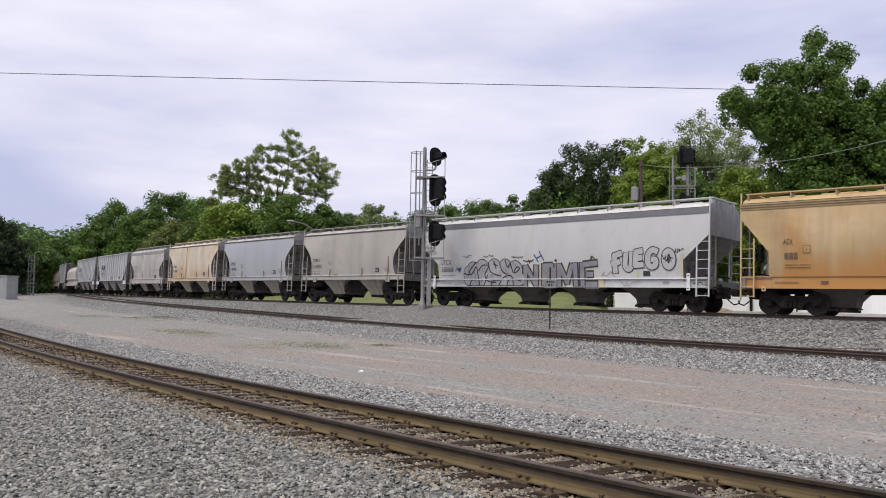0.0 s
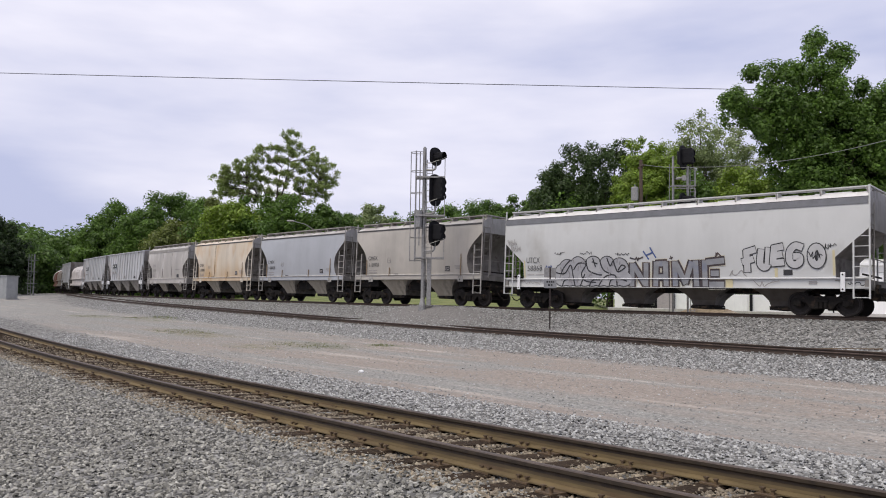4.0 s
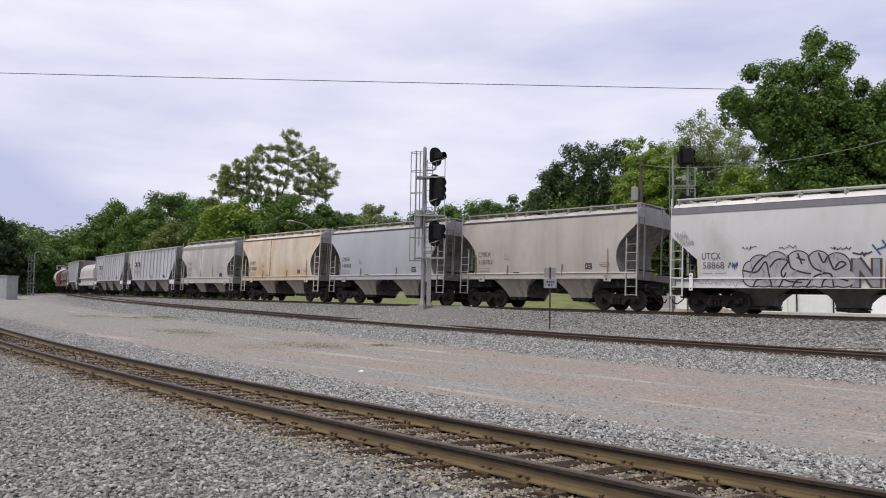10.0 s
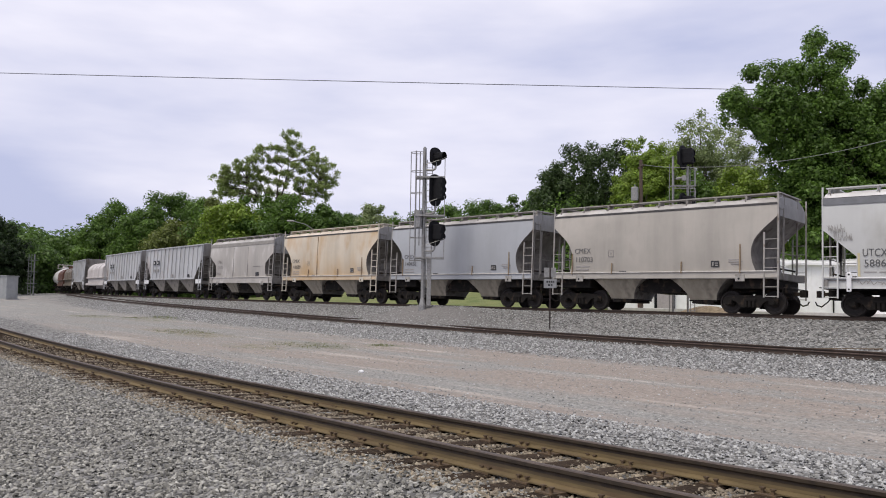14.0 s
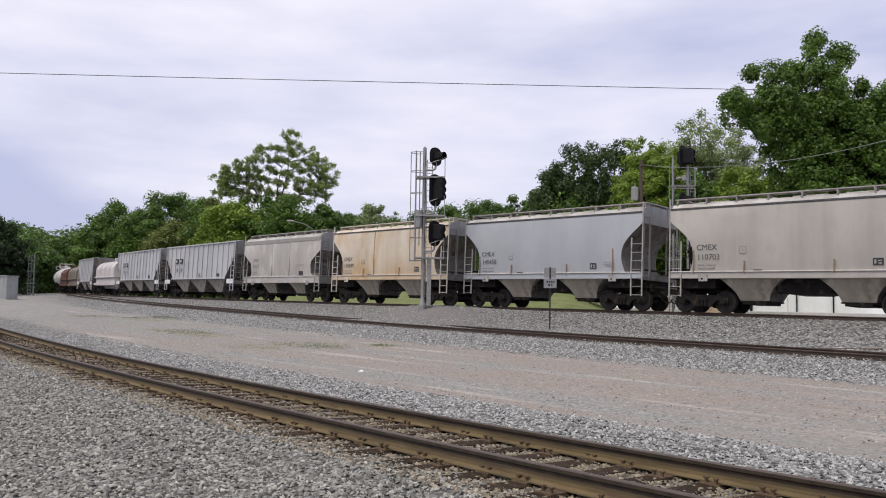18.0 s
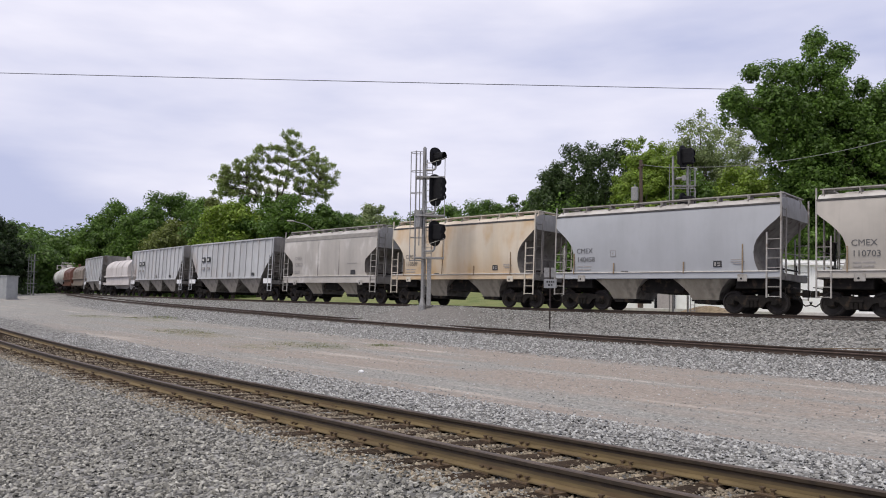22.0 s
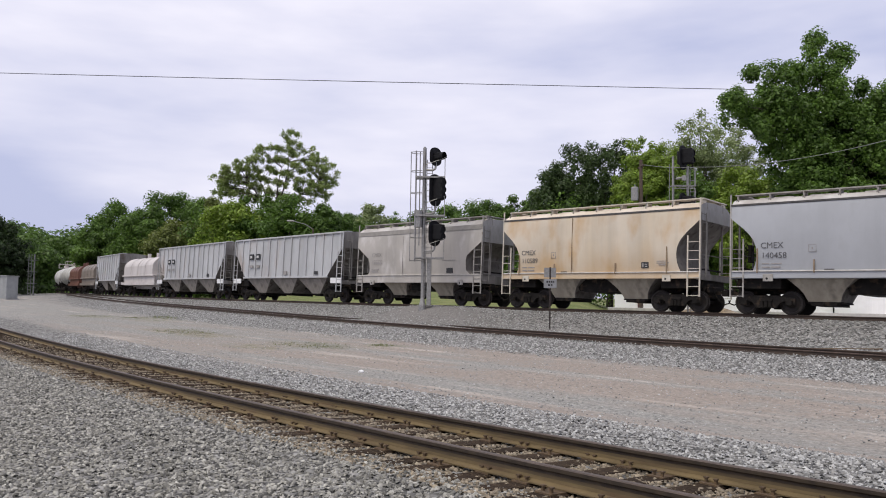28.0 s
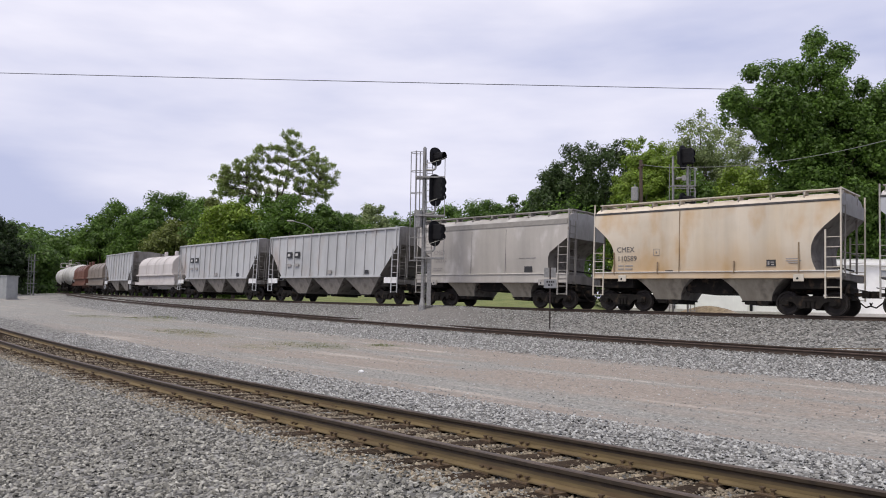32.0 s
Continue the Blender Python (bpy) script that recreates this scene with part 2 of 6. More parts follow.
# ---- the three tracks: arcs on the ground ----
class Arc:
    """A circular track centreline-like line: y0 where it crosses x = 0, its heading there, and its curvature."""

    def __init__(self, y0, heading, k, k_far=None, s_far=-60.0):
        self.y0, self.h, self.k, self.kf, self.sf = y0, heading, k, (k if k_far is None else k_far), s_far

    def run(self, x, y, h, k, s):
        return (x + (math.sin(h + k * s) - math.sin(h)) / k, y - (math.cos(h + k * s) - math.cos(h)) / k, h + k * s)

    def at(self, s, w=0.0):
        if s >= self.sf:
            x, y, h = self.run(0.0, self.y0, self.h, self.k, s)
        else:
            x, y, h = self.run(*self.run(0.0, self.y0, self.h, self.k, self.sf), self.kf, s - self.sf)
        return x + w * math.sin(h), y - w * math.cos(h), h

    def local(self, x, y):
        """Along and across the line (across: towards the camera) for arrays of places."""
        cx, cy = -math.sin(self.h) / self.k, self.y0 + math.cos(self.h) / self.k
        dx, dy = x - cx, y - cy
        s = (np.unwrap(np.arctan2(dx, -dy)) - self.h) / self.k
        return s, np.hypot(dx, dy) - 1 / self.k


MAIN = Arc(44.7663, -0.795868, 0.00295312, 0.0016, -65.0)
NEAR = Arc(10.2521, -0.876865, 0.0006)
NEAR_TILT = 0.04286
RAIL_Z = 1.443
LEAN = -0.0359
GAUGE = 1.505


def smooth01(a, b, v):
    t = np.clip((v - a) / (b - a), 0, 1)
    return t * t * (3 - 2 * t)


def siding(s):
    """The middle track: how far in front of the main track's near rail, and the height of its rail head."""
    return max(5.5 + 0.03 * s, 0.8), float(siding_head(s))


def siding_dip(s):
    return 0.11 * smooth01(-25, 16, s)


def siding_head(s):
    return 0.69 - 0.0078 * s + 0.00005 * s * s - siding_dip(s)


def near_z(s):
    s = np.clip(s, -38, 20)
    return 2.0 - 1.5440 + 0.015818 * s + 0.00052159 * s * s


# ---- ground: one sheet to the horizon ----
def ground_z(x, y):
    x, y = np.asarray(x, float), np.asarray(y, float)
    s, w = MAIN.local(x, y)
    s = np.clip(s, -110, 45)
    sn, wn_ = NEAR.local(x, y)
    bed = near_z(sn) + NEAR_TILT * np.clip(wn_, -1.0, 2.4) - 0.205 - 0.004 * smooth01(-0.9, -0.5, wn_) * (1 - smooth01(1.75, 2.0, wn_))
    w2 = np.maximum(5.5 + 0.03 * s, 0.8)
    sc = np.clip(s, -70, 45)
    head2 = siding_head(sc)
    z2 = head2 - 0.135 - 0.10 * smooth01(w2 - 0.1, w2 + 0.3, w)
    z = 0.95 + 0 * w
    z = z + (RAIL_Z - 0.17 - z) * smooth01(-4.2, -2.6, w)
    low = np.minimum(z2 + 0.12, RAIL_Z - 0.25)
    z = z + (low - z) * smooth01(0.3, 3.2, w)
    z = z + (z2 - z) * smooth01(w2 - 2.6, w2 - 1.4, w)
    mound = np.exp(-((s - 1.3) / 3.6) ** 2 - ((w - 2.5) / 1.5) ** 2)
    z = z + np.minimum(0.75 * mound, 1.41 - z) * (mound > 0.01)
    z = z + 0.72 * np.exp(-((s - 12.6) / 2.0) ** 2 - ((w + 7.0) / 1.3) ** 2)
    road = head2 + siding_dip(sc) - 0.58
    z = z + (road - z) * smooth01(w2 + 0.1, w2 + 3.6, w)
    z = z + (bed - z) * smooth01(-5.5, -1.9, wn_)
    z = z - 0.16 * smooth01(2.6, 6.0, wn_)
    z = z + 1.5 * smooth01(8, 26, -w) * (1 - smooth01(0.15, 0.21, x / np.maximum(y, 1.0))) * smooth01(-75, -45, s)
    return z


def ground_axis(lo, hi, step, reach):
    a = list(np.arange(lo, hi + 1e-6, step))
    grow, v, lead, tail = step, hi, [], []
    while v < reach:
        grow *= 1.35
        v += grow
        tail.append(v)
    grow, v = step, lo
    while v > -reach:
        grow *= 1.35
        v -= grow
        lead.append(v)
    return np.array(lead[::-1] + a + tail)


gx, gy = ground_axis(-46, 30, 0.28, 2600), ground_axis(1.0, 70, 0.28, 2600)
GX, GY = np.meshgrid(gx, gy)
GZ = ground_z(GX.ravel(), GY.ravel())
rngs = np.random.RandomState(3)
near_zone = (np.hypot(GX.ravel(), GY.ravel() - 20) < 40)
GZ = GZ + near_zone * rngs.normal(0, 0.004, GZ.shape)

gverts = np.stack([GX.ravel(), GY.ravel(), GZ], 1)
nx_, ny_ = len(gx), len(gy)
idx = np.arange(nx_ * ny_).reshape(ny_, nx_)
gfaces = np.stack([idx[:-1, :-1], idx[:-1, 1:], idx[1:, 1:], idx[1:, :-1]], -1).reshape(-1, 4)
ground_mesh = bpy.data.meshes.new("ground")
ground_mesh.from_pydata(gverts.tolist(), [], gfaces.tolist())
ground_mesh.polygons.foreach_set("use_smooth", [True] * len(ground_mesh.polygons))
gs, gw = MAIN.local(gverts[:, 0], gverts[:, 1])
gsn, gwn = NEAR.local(gverts[:, 0], gverts[:, 1])
gw2 = np.maximum(5.5 + 0.03 * np.clip(gs, -110, 45), 0.8)
shoulder = 2.6 + 0.045 * np.clip(gs, 0, 30)
dirt = smooth01(gw2 + shoulder, gw2 + shoulder + 1.6, gw) * (1 - smooth01(-3.3, -2.1, gwn))
ash = np.clip(1.4 * np.exp(-((gs - 1.6) / 4.2) ** 2 - ((gw - 2.9) / 1.5) ** 2), 0, 1)
grass = 1 - smooth01(-6.5, -4.5, gw)
grey = 1 - smooth01(-22, 8, gs)
moss = np.zeros_like(gw)
for mx_, my_, rl, rw_ in ((-22.7, 51.5, 2.6, 0.6), (-18.2, 49.2, 3.4, 0.6), (-12.4, 37.2, 2.2, 0.45), (-10.7, 35.0, 2.6, 0.45), (-6.7, 28.4, 1.6, 0.3), (-5.0, 29.8, 2.4, 0.5), (-2.2, 30.3, 0.9, 0.3)):
    ca, sa = math.cos(-0.80), math.sin(-0.80)
    dl, dw = (gverts[:, 0] - mx_) * ca + (gverts[:, 1] - my_) * sa, -(gverts[:, 0] - mx_) * sa + (gverts[:, 1] - my_) * ca
    moss = np.maximum(moss, np.clip(1.3 - np.hypot(dl / rl, dw / (2.6 * rw_)), 0, 0.9))
heap = np.clip(1.6 * np.exp(-((gs - 12.6) / 2.4) ** 2 - ((gw + 6.6) / 1.8) ** 2), 0, 1)
lot = smooth01(13.5, 15.5, gs) * (1 - smooth01(-5.0, -3.8, gw)) * (1 - smooth01(40, 60, gs))
for key, vals in (("dirt", dirt), ("grass", grass), ("moss", moss), ("grey", grey), ("ash", ash), ("heap", heap), ("lot", lot)):
    at_ = ground_mesh.attributes.new(key, "FLOAT", "POINT")
    at_.data.foreach_set("value", vals.astype(np.float32))


def ground_material():
    m = bpy.data.materials.new("ballast_dirt_and_grass")
    m.use_nodes = True
    nt = m.node_tree
    b = nt.nodes["Principled BSDF"]
    b.inputs["Roughness"].default_value = 0.95
    tc = nt.nodes.new("ShaderNodeTexCoord")

    def noise_ramp(scale, lo, hi, c0, c1, detail=8.0, rough=0.6):
        n = nt.nodes.new("ShaderNodeTexNoise")
        n.inputs["Scale"].default_value, n.inputs["Detail"].default_value, n.inputs["Roughness"].default_value = scale, detail, rough
        nt.links.new(tc.outputs["Object"], n.inputs["Vector"])
        r = nt.nodes.new("ShaderNodeValToRGB")
        r.color_ramp.elements[0].position, r.color_ramp.elements[1].position = lo, hi
        r.color_ramp.elements[0].color, r.color_ramp.elements[1].color = rgb(c0), rgb(c1)
        nt.links.new(n.outputs["Fac"], r.inputs["Fac"])
        return r.outputs["Color"]

    def mix(fac, a, c):
        mx = nt.nodes.new("ShaderNodeMix")
        mx.data_type = "RGBA"
        nt.links.new(fac, mx.inputs[0])
        nt.links.new(a, mx.inputs[6])
        nt.links.new(c, mx.inputs[7])
        return mx.outputs[2]

    def attr(name):
        a = nt.nodes.new("ShaderNodeAttribute")
        a.attribute_name = name
        return a.outputs["Fac"]

    stone_v = nt.nodes.new("ShaderNodeTexVoronoi")
    stone_v.inputs["Scale"].default_value = 13.0
    nt.links.new(tc.outputs["Object"], stone_v.inputs["Vector"])
    sv = nt.nodes.new("ShaderNodeSeparateColor")
    nt.links.new(stone_v.outputs["Color"], sv.inputs[0])
    sr = nt.nodes.new("ShaderNodeValToRGB")
    sr.color_ramp.elements[0].color, sr.color_ramp.elements[1].color = (0.026, 0.025, 0.023, 1), (0.30, 0.295, 0.28, 1)
    nt.links.new(sv.outputs[0], sr.inputs["Fac"])
    soil = noise_ramp(11, 0.34, 0.66, (0.155, 0.132, 0.113), (0.385, 0.335, 0.288), rough=0.8)
    gravel = noise_ramp(13, 0.36, 0.64, (0.10, 0.098, 0.091), (0.395, 0.388, 0.358), rough=0.8)
    pale = noise_ramp(20, 0.35, 0.65, (0.36, 0.32, 0.28), (0.54, 0.485, 0.43))
    along = nt.nodes.new("ShaderNodeMapping")
    along.inputs["Rotation"].default_value = (0, 0, radians(46.5))
    nt.links.new(tc.outputs["Object"], along.inputs["Vector"])
    stretch = nt.nodes.new("ShaderNodeMapping")
    stretch.inputs["Scale"].default_value = (0.07, 1.0, 1.0)
    nt.links.new(along.outputs[0], stretch.inputs["Vector"])

    def streak(scale, lo, hi):
        n = nt.nodes.new("ShaderNodeTexNoise")
        n.inputs["Scale"].default_value, n.inputs["Detail"].default_value = scale, 4.0
        nt.links.new(stretch.outputs[0], n.inputs["Vector"])
        r = nt.nodes.new("ShaderNodeValToRGB")
        r.color_ramp.elements[0].position, r.color_ramp.elements[1].position = lo, hi
        nt.links.new(n.outputs["Fac"], r.inputs["Fac"])
        return r.outputs["Color"]

    gk = nt.nodes.new("ShaderNodeMath")
    gk.operation = "MULTIPLY"
    nt.links.new(attr("grey"), gk.inputs[0])
    nt.links.new(noise_ramp(0.5, 0.30, 0.60, (0.45, 0.45, 0.45), (1, 1, 1), detail=5.0), gk.inputs[1])
    soil = mix(gk.outputs[0], soil, gravel)
    soil = mix(streak(0.55, 0.46, 0.62), soil, gravel)
    soil = mix(streak(1.6, 0.57, 0.78), soil, pale)
    patch = noise_ramp(0.35, 0.52, 0.66, (0, 0, 0), (1, 1, 1), detail=6.0)
    soil = mix(patch, soil, gravel)
    moss_c = noise_ramp(9, 0.35, 0.65, (0.075, 0.08, 0.03), (0.20, 0.20, 0.085))
    mk = nt.nodes.new("ShaderNodeMath")
    mk.operation = "MULTIPLY"
    nt.links.new(attr("moss"), mk.inputs[0])
    nt.links.new(noise_ramp(1.8, 0.42, 0.60, (0, 0, 0), (1, 1, 1), rough=0.75), mk.inputs[1])
    soil = mix(mk.outputs[0], soil, moss_c)
    tuft = noise_ramp(0.6, 0.35, 0.65, (0.10, 0.135, 0.035), (0.19, 0.20, 0.07))
    col = mix(attr("dirt"), sr.outputs["Color"], soil)
    col = mix(attr("grass"), col, tuft)
    col = mix(attr("ash"), col, noise_ramp(14, 0.34, 0.66, (0.085, 0.08, 0.075), (0.27, 0.258, 0.245), rough=0.8))
    col = mix(attr("heap"), col, noise_ramp(5, 0.35, 0.65, (0.16, 0.12, 0.07), (0.33, 0.26, 0.17)))
    col = mix(attr("lot"), col, noise_ramp(8, 0.35, 0.65, (0.50, 0.48, 0.46), (0.62, 0.60, 0.58)))
    nt.links.new(col, b.inputs["Base Color"])
    bp = nt.nodes.new("ShaderNodeBump")
    bp.inputs["Strength"].default_value, bp.inputs["Distance"].default_value = 0.9, 0.04
    nt.links.new(stone_v.outputs["Distance"], bp.inputs["Height"])
    bp.invert = True
    nt.links.new(bp.outputs[0], b.inputs["Normal"])
    return m


ground_mesh.materials.append(ground_material())
ground = tagged(new("ground", ground_mesh), "grey ballast, packed dirt road and grass field", "ground", kind="structure")


def on_ground(x, y):
    return float(ground_z(np.array([x]), np.array([y]))[0])


# ---- rails and ties ----
RAIL_HALF = [(-0.07, 0.0), (0.07, 0.0), (0.07, 0.012), (0.012, 0.03), (0.0098, 0.062), (0.0093, 0.09), (0.009, 0.115), (0.034, 0.13), (0.036, 0.16), (0.026, 0.168)]
RAIL_PROFILE = RAIL_HALF + [(-x, z) for x, z in RAIL_HALF[::-1][:-2]]


def rail_mesh(line, stations, w_of, z_of, mats_=None):
    """A rail drawn out along a line; z_of gives the height of its head."""
    prof = RAIL_PROFILE
    verts, faces, mats = [], [], []
    n = len(prof)
    for s in stations:
        x, y, h = line.at(s, w_of(s))
        nx, ny = math.sin(h), -math.cos(h)
        z0 = z_of(s) - 0.168
        verts += [(x + nx * a, y + ny * a, z0 + b) for a, b in prof]
    for i in range(len(stations) - 1):
        for j in range(n):
            k = (j + 1) % n
            faces.append((i * n + j, i * n + k, (i + 1) * n + k, (i + 1) * n + j))
            # Face bands by height; the near rails carry the head's shade in their colours.
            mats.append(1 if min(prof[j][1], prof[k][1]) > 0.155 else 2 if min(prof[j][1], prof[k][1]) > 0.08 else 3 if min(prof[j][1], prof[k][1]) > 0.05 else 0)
    me = bpy.data.meshes.new("rail")
    me.from_pydata(verts, [], faces)
    for mt in mats_ or (MAT_RAIL, MAT_RAILHEAD, MAT_RAIL_SHADED, MAT_RAIL_HALF_SHADED):
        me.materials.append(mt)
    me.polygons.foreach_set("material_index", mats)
    return me


def track(name, label):
    return tagged(new(name), label, "railway track", kind="structure")


near_track = track("near_track", "rusty rails on weathered wooden ties in ballast")
near_stations = list(np.arange(-70, 16.1, 0.5))
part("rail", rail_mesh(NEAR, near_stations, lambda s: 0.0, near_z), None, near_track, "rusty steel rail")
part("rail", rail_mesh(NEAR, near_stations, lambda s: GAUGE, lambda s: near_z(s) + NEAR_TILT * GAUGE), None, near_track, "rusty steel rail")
main_track = track("main_track", "rusty curved rails under the freight train")
main_stations = list(np.arange(-230, 45, 1.0))
part("rail", rail_mesh(MAIN, main_stations, lambda s: 0.0, lambda s: RAIL_Z, (MAT_RAIL_OLD, MAT_RAILHEAD, MAT_RAIL_OLD, MAT_RAIL_OLD)), None, main_track)
part("rail", rail_mesh(MAIN, main_stations, lambda s: -GAUGE, lambda s: RAIL_Z + GAUGE * LEAN), None, main_track)
side_track = track("siding_track", "dark rusty curved rails buried in ballast")
side_stations = list(np.arange(-70, 45, 1.0))
part("rail", rail_mesh(MAIN, side_stations, lambda s: siding(s)[0], lambda s: siding(s)[1], (MAT_RAIL_OLD, MAT_RAIL_OLDHEAD, MAT_RAIL_OLD, MAT_RAIL_OLD)), None, side_track)
part("rail", rail_mesh(MAIN, side_stations, lambda s: siding(s)[0] - GAUGE, lambda s: siding(s)[1], (MAT_RAIL_OLD, MAT_RAIL_OLD, MAT_RAIL_OLD, MAT_RAIL_OLD)), None, side_track)


def tie_mesh():
    bm = bmesh.new()
    box(bm, -0.115, 0.115, -0.55, 2.05, -0.18, 0.0, bevel=0.008)
    return finish(bm, "tie", MAT_TIE)


def plate_mesh():
    bm = bmesh.new()
    box(bm, -0.09, 0.09, -0.17, 0.17, 0.0, 0.014)
    for sx, sy in ((-0.05, -0.11), (0.05, 0.11), (0.05, -0.11), (-0.05, 0.12)):
        box(bm, sx - 0.012, sx + 0.012, sy - 0.012, sy + 0.012, 0.014, 0.05)
        box(bm, sx - 0.02, sx + 0.02, sy - 0.02, sy + 0.02, 0.05, 0.062)
    return finish(bm, "tie_plate", MAT_STEEL_RUST)


TIE, PLATE = tie_mesh(), plate_mesh()
rt = random.Random(11)
tie_s = -34.0
while tie_s < 11.5:
    x, y, h = NEAR.at(tie_s, 0.0)
    m = Matrix.Translation((x, y, near_z(tie_s) - 0.186)) @ Matrix.Rotation(h + math.pi, 4, "Z") @ Matrix.Rotation(math.atan(NEAR_TILT), 4, "X") @ pose(rt.uniform(-0.02, 0.02), rt.uniform(-0.1, 0.1), rt.uniform(-0.008, 0.004), 0, rt.uniform(-1, 1), rt.uniform(-1.6, 1.6))
    t_ob = part("tie", TIE, None, near_track, m=m)
    if tie_s > -24:
        for w in (0.0, GAUGE):
            part("tie_plate", PLATE, None, t_ob, "rusty tie plate with spikes", m=pose(0, w, 0.002))
    tie_s += 0.5 + rt.uniform(-0.035, 0.035)


# ---- loose ballast stones ----
MAT_STONE_BROWN = material("rusty_ballast_stone", (0.31, 0.265, 0.195), (0.11, 0.085, 0.058), rough=0.9, scale=14, per="island", vary=0.45, bump=0.4, bump_scale=90)
STONE = np.array([(0.9, 0.1, -0.2), (-0.8, 0.3, -0.3), (0.1, 0.85, -0.1), (-0.15, -0.9, 0.0), (0.2, 0.1, 0.75), (-0.35, -0.1, 0.5), (0.5, -0.55, 0.35)])
STONE_F = np.array([(0, 2, 4), (2, 1, 5), (4, 2, 5), (1, 3, 5), (5, 3, 6), (4, 5, 6), (0, 4, 6), (0, 6, 3)])


def stones(name, label, pts, sizes, mat, seed):
    """Loose stones on the ground at these places: one object of countless pieces."""
    rs = np.random.RandomState(seed)
    n = len(pts)
    turn, lean = rs.uniform(0, math.pi, n), rs.normal(0, 0.28, (2, n))
    q = np.stack([np.cos(turn), lean[0], lean[1], np.sin(turn)], 1)
    q /= np.linalg.norm(q, axis=1)[:, None]
    a, b, c, d = q.T
    rot = np.stack([np.stack([1 - 2 * (c * c + d * d), 2 * (b * c - a * d), 2 * (b * d + a * c)], -1),
                    np.stack([2 * (b * c + a * d), 1 - 2 * (b * b + d * d), 2 * (c * d - a * b)], -1),
                    np.stack([2 * (b * d - a * c), 2 * (c * d + a * b), 1 - 2 * (b * b + c * c)], -1)], 1)
    base = STONE[None] * rs.uniform(0.7, 1.25, (n, 1, 3)) + rs.normal(0, 0.09, (n, len(STONE), 3))
    v = np.einsum("nij,nkj->nki", rot, base) * sizes[:, None, None]
    v[:, :, 2] *= 0.9
    v += np.column_stack([pts, ground_z(pts[:, 0], pts[:, 1]) + sizes * 0.15])[:, None, :]
    f = STONE_F[None] + (np.arange(n) * len(STONE))[:, None, None]
    me = bpy.data.meshes.new(name)
    me.vertices.add(n * len(STONE))
    me.vertices.foreach_set("co", v.ravel().astype(np.float32))
    nf = n * len(STONE_F)
    me.loops.add(nf * 3)
    me.loops.foreach_set("vertex_index", f.ravel().astype(np.int32))
    me.polygons.add(nf)
    me.polygons.foreach_set("loop_start", np.arange(0, nf * 3, 3, dtype=np.int32))
    me.update(calc_edges=True)
    me.materials.append(mat)
    return tagged(new(name, me), label, "ballast", kind="stuff")


def scatter(line, n, s_lo, s_hi, w_lo, w_hi, seed, crowd=1.0):
    """Places along a line, denser towards the high end of s."""
    rs = np.random.RandomState(seed)
    s = s_lo + (s_hi - s_lo) * rs.uniform(0, 1, n) ** (1 / crowd)
    w = rs.uniform(w_lo, w_hi, n)
    p = np.array([line.at(a, b)[:2] for a, b in zip(s, w)])
    return p


p1 = scatter(NEAR, 60000, -27, 6.5, 1.85, 8.8, 21, 1.9)
p1 = p1[np.hypot(p1[:, 0], p1[:, 1]) > 2.5]
stones("ballast_stones", "loose grey crushed ballast stones beside the track", p1, np.random.RandomState(22).uniform(0.014, 0.036, len(p1)), MAT_STONE, 23)
p7 = scatter(NEAR, 24000, -13, 4.5, 2.6, 9.0, 44, 1.2)
p7 = p7[np.hypot(p7[:, 0], p7[:, 1]) > 2.5]
stones("ballast_stones", "small grey crushed ballast stones beside the track", p7, np.random.RandomState(45).uniform(0.012, 0.03, len(p7)), MAT_STONE, 46)
p2 = scatter(NEAR, 29000, -28, 14, -3.1, -0.5, 24, 1.6)
stones("ballast_stones", "loose pale crushed ballast stones on the track shoulder", p2, np.random.RandomState(25).uniform(0.014, 0.038, len(p2)), MAT_STONE_COOL, 26)
p3 = scatter(NEAR, 44000, -26, 12, -0.75, 2.3, 27, 1.5)
stones("ballast_stones", "brownish ballast stones between the ties", p3, np.random.RandomState(28).uniform(0.014, 0.038, len(p3)), MAT_STONE_BROWN, 29)
p6 = scatter(MAIN, 42000, -30, 27, 8.6, 25.0, 41, 1.3)
p6 = p6[NEAR.local(p6[:, 0], p6[:, 1])[1] < -1.6]
stones("road_pebbles", "small pale pebbles strewn on the dirt road", p6, 0.006 + 0.024 * np.random.RandomState(42).uniform(0, 1, len(p6)) ** 3, MAT_STONE_COOL, 43)
p4 = scatter(MAIN, 42000, -45, 28, 5.75, 11.0, 30, 1.5)
s4, w4 = MAIN.local(p4[:, 0], p4[:, 1])
p4 = p4[w4 - 5.5 - 0.03 * s4 < 3.2 + 0.045 * np.clip(s4, 0, 30) + np.random.RandomState(37).normal(0, 0.6, len(p4))]
stones("ballast_stones", "loose grey ballast stones on the siding shoulder", p4, np.random.RandomState(31).uniform(0.022, 0.056, len(p4)), MAT_STONE_COOL, 32)
p5 = scatter(MAIN, 27000, -48, 28, 0.12, 5.6, 33, 1.4)
s5, w5 = MAIN.local(p5[:, 0], p5[:, 1])
p5 = p5[np.exp(-((s5 - 1.6) / 4.2) ** 2 - ((w5 - 2.9) / 1.5) ** 2) < np.random.RandomState(36).uniform(0.2, 1.0, len(p5))]
stones("ballast_stones", "loose grey ballast stones between the two far tracks", p5, np.random.RandomState(34).uniform(0.02, 0.05, len(p5)), MAT_STONE_COOL, 35)


# ---- the freight train ----
TRAIN, WHEELSETS = [], []
WHEEL_R = 0.457


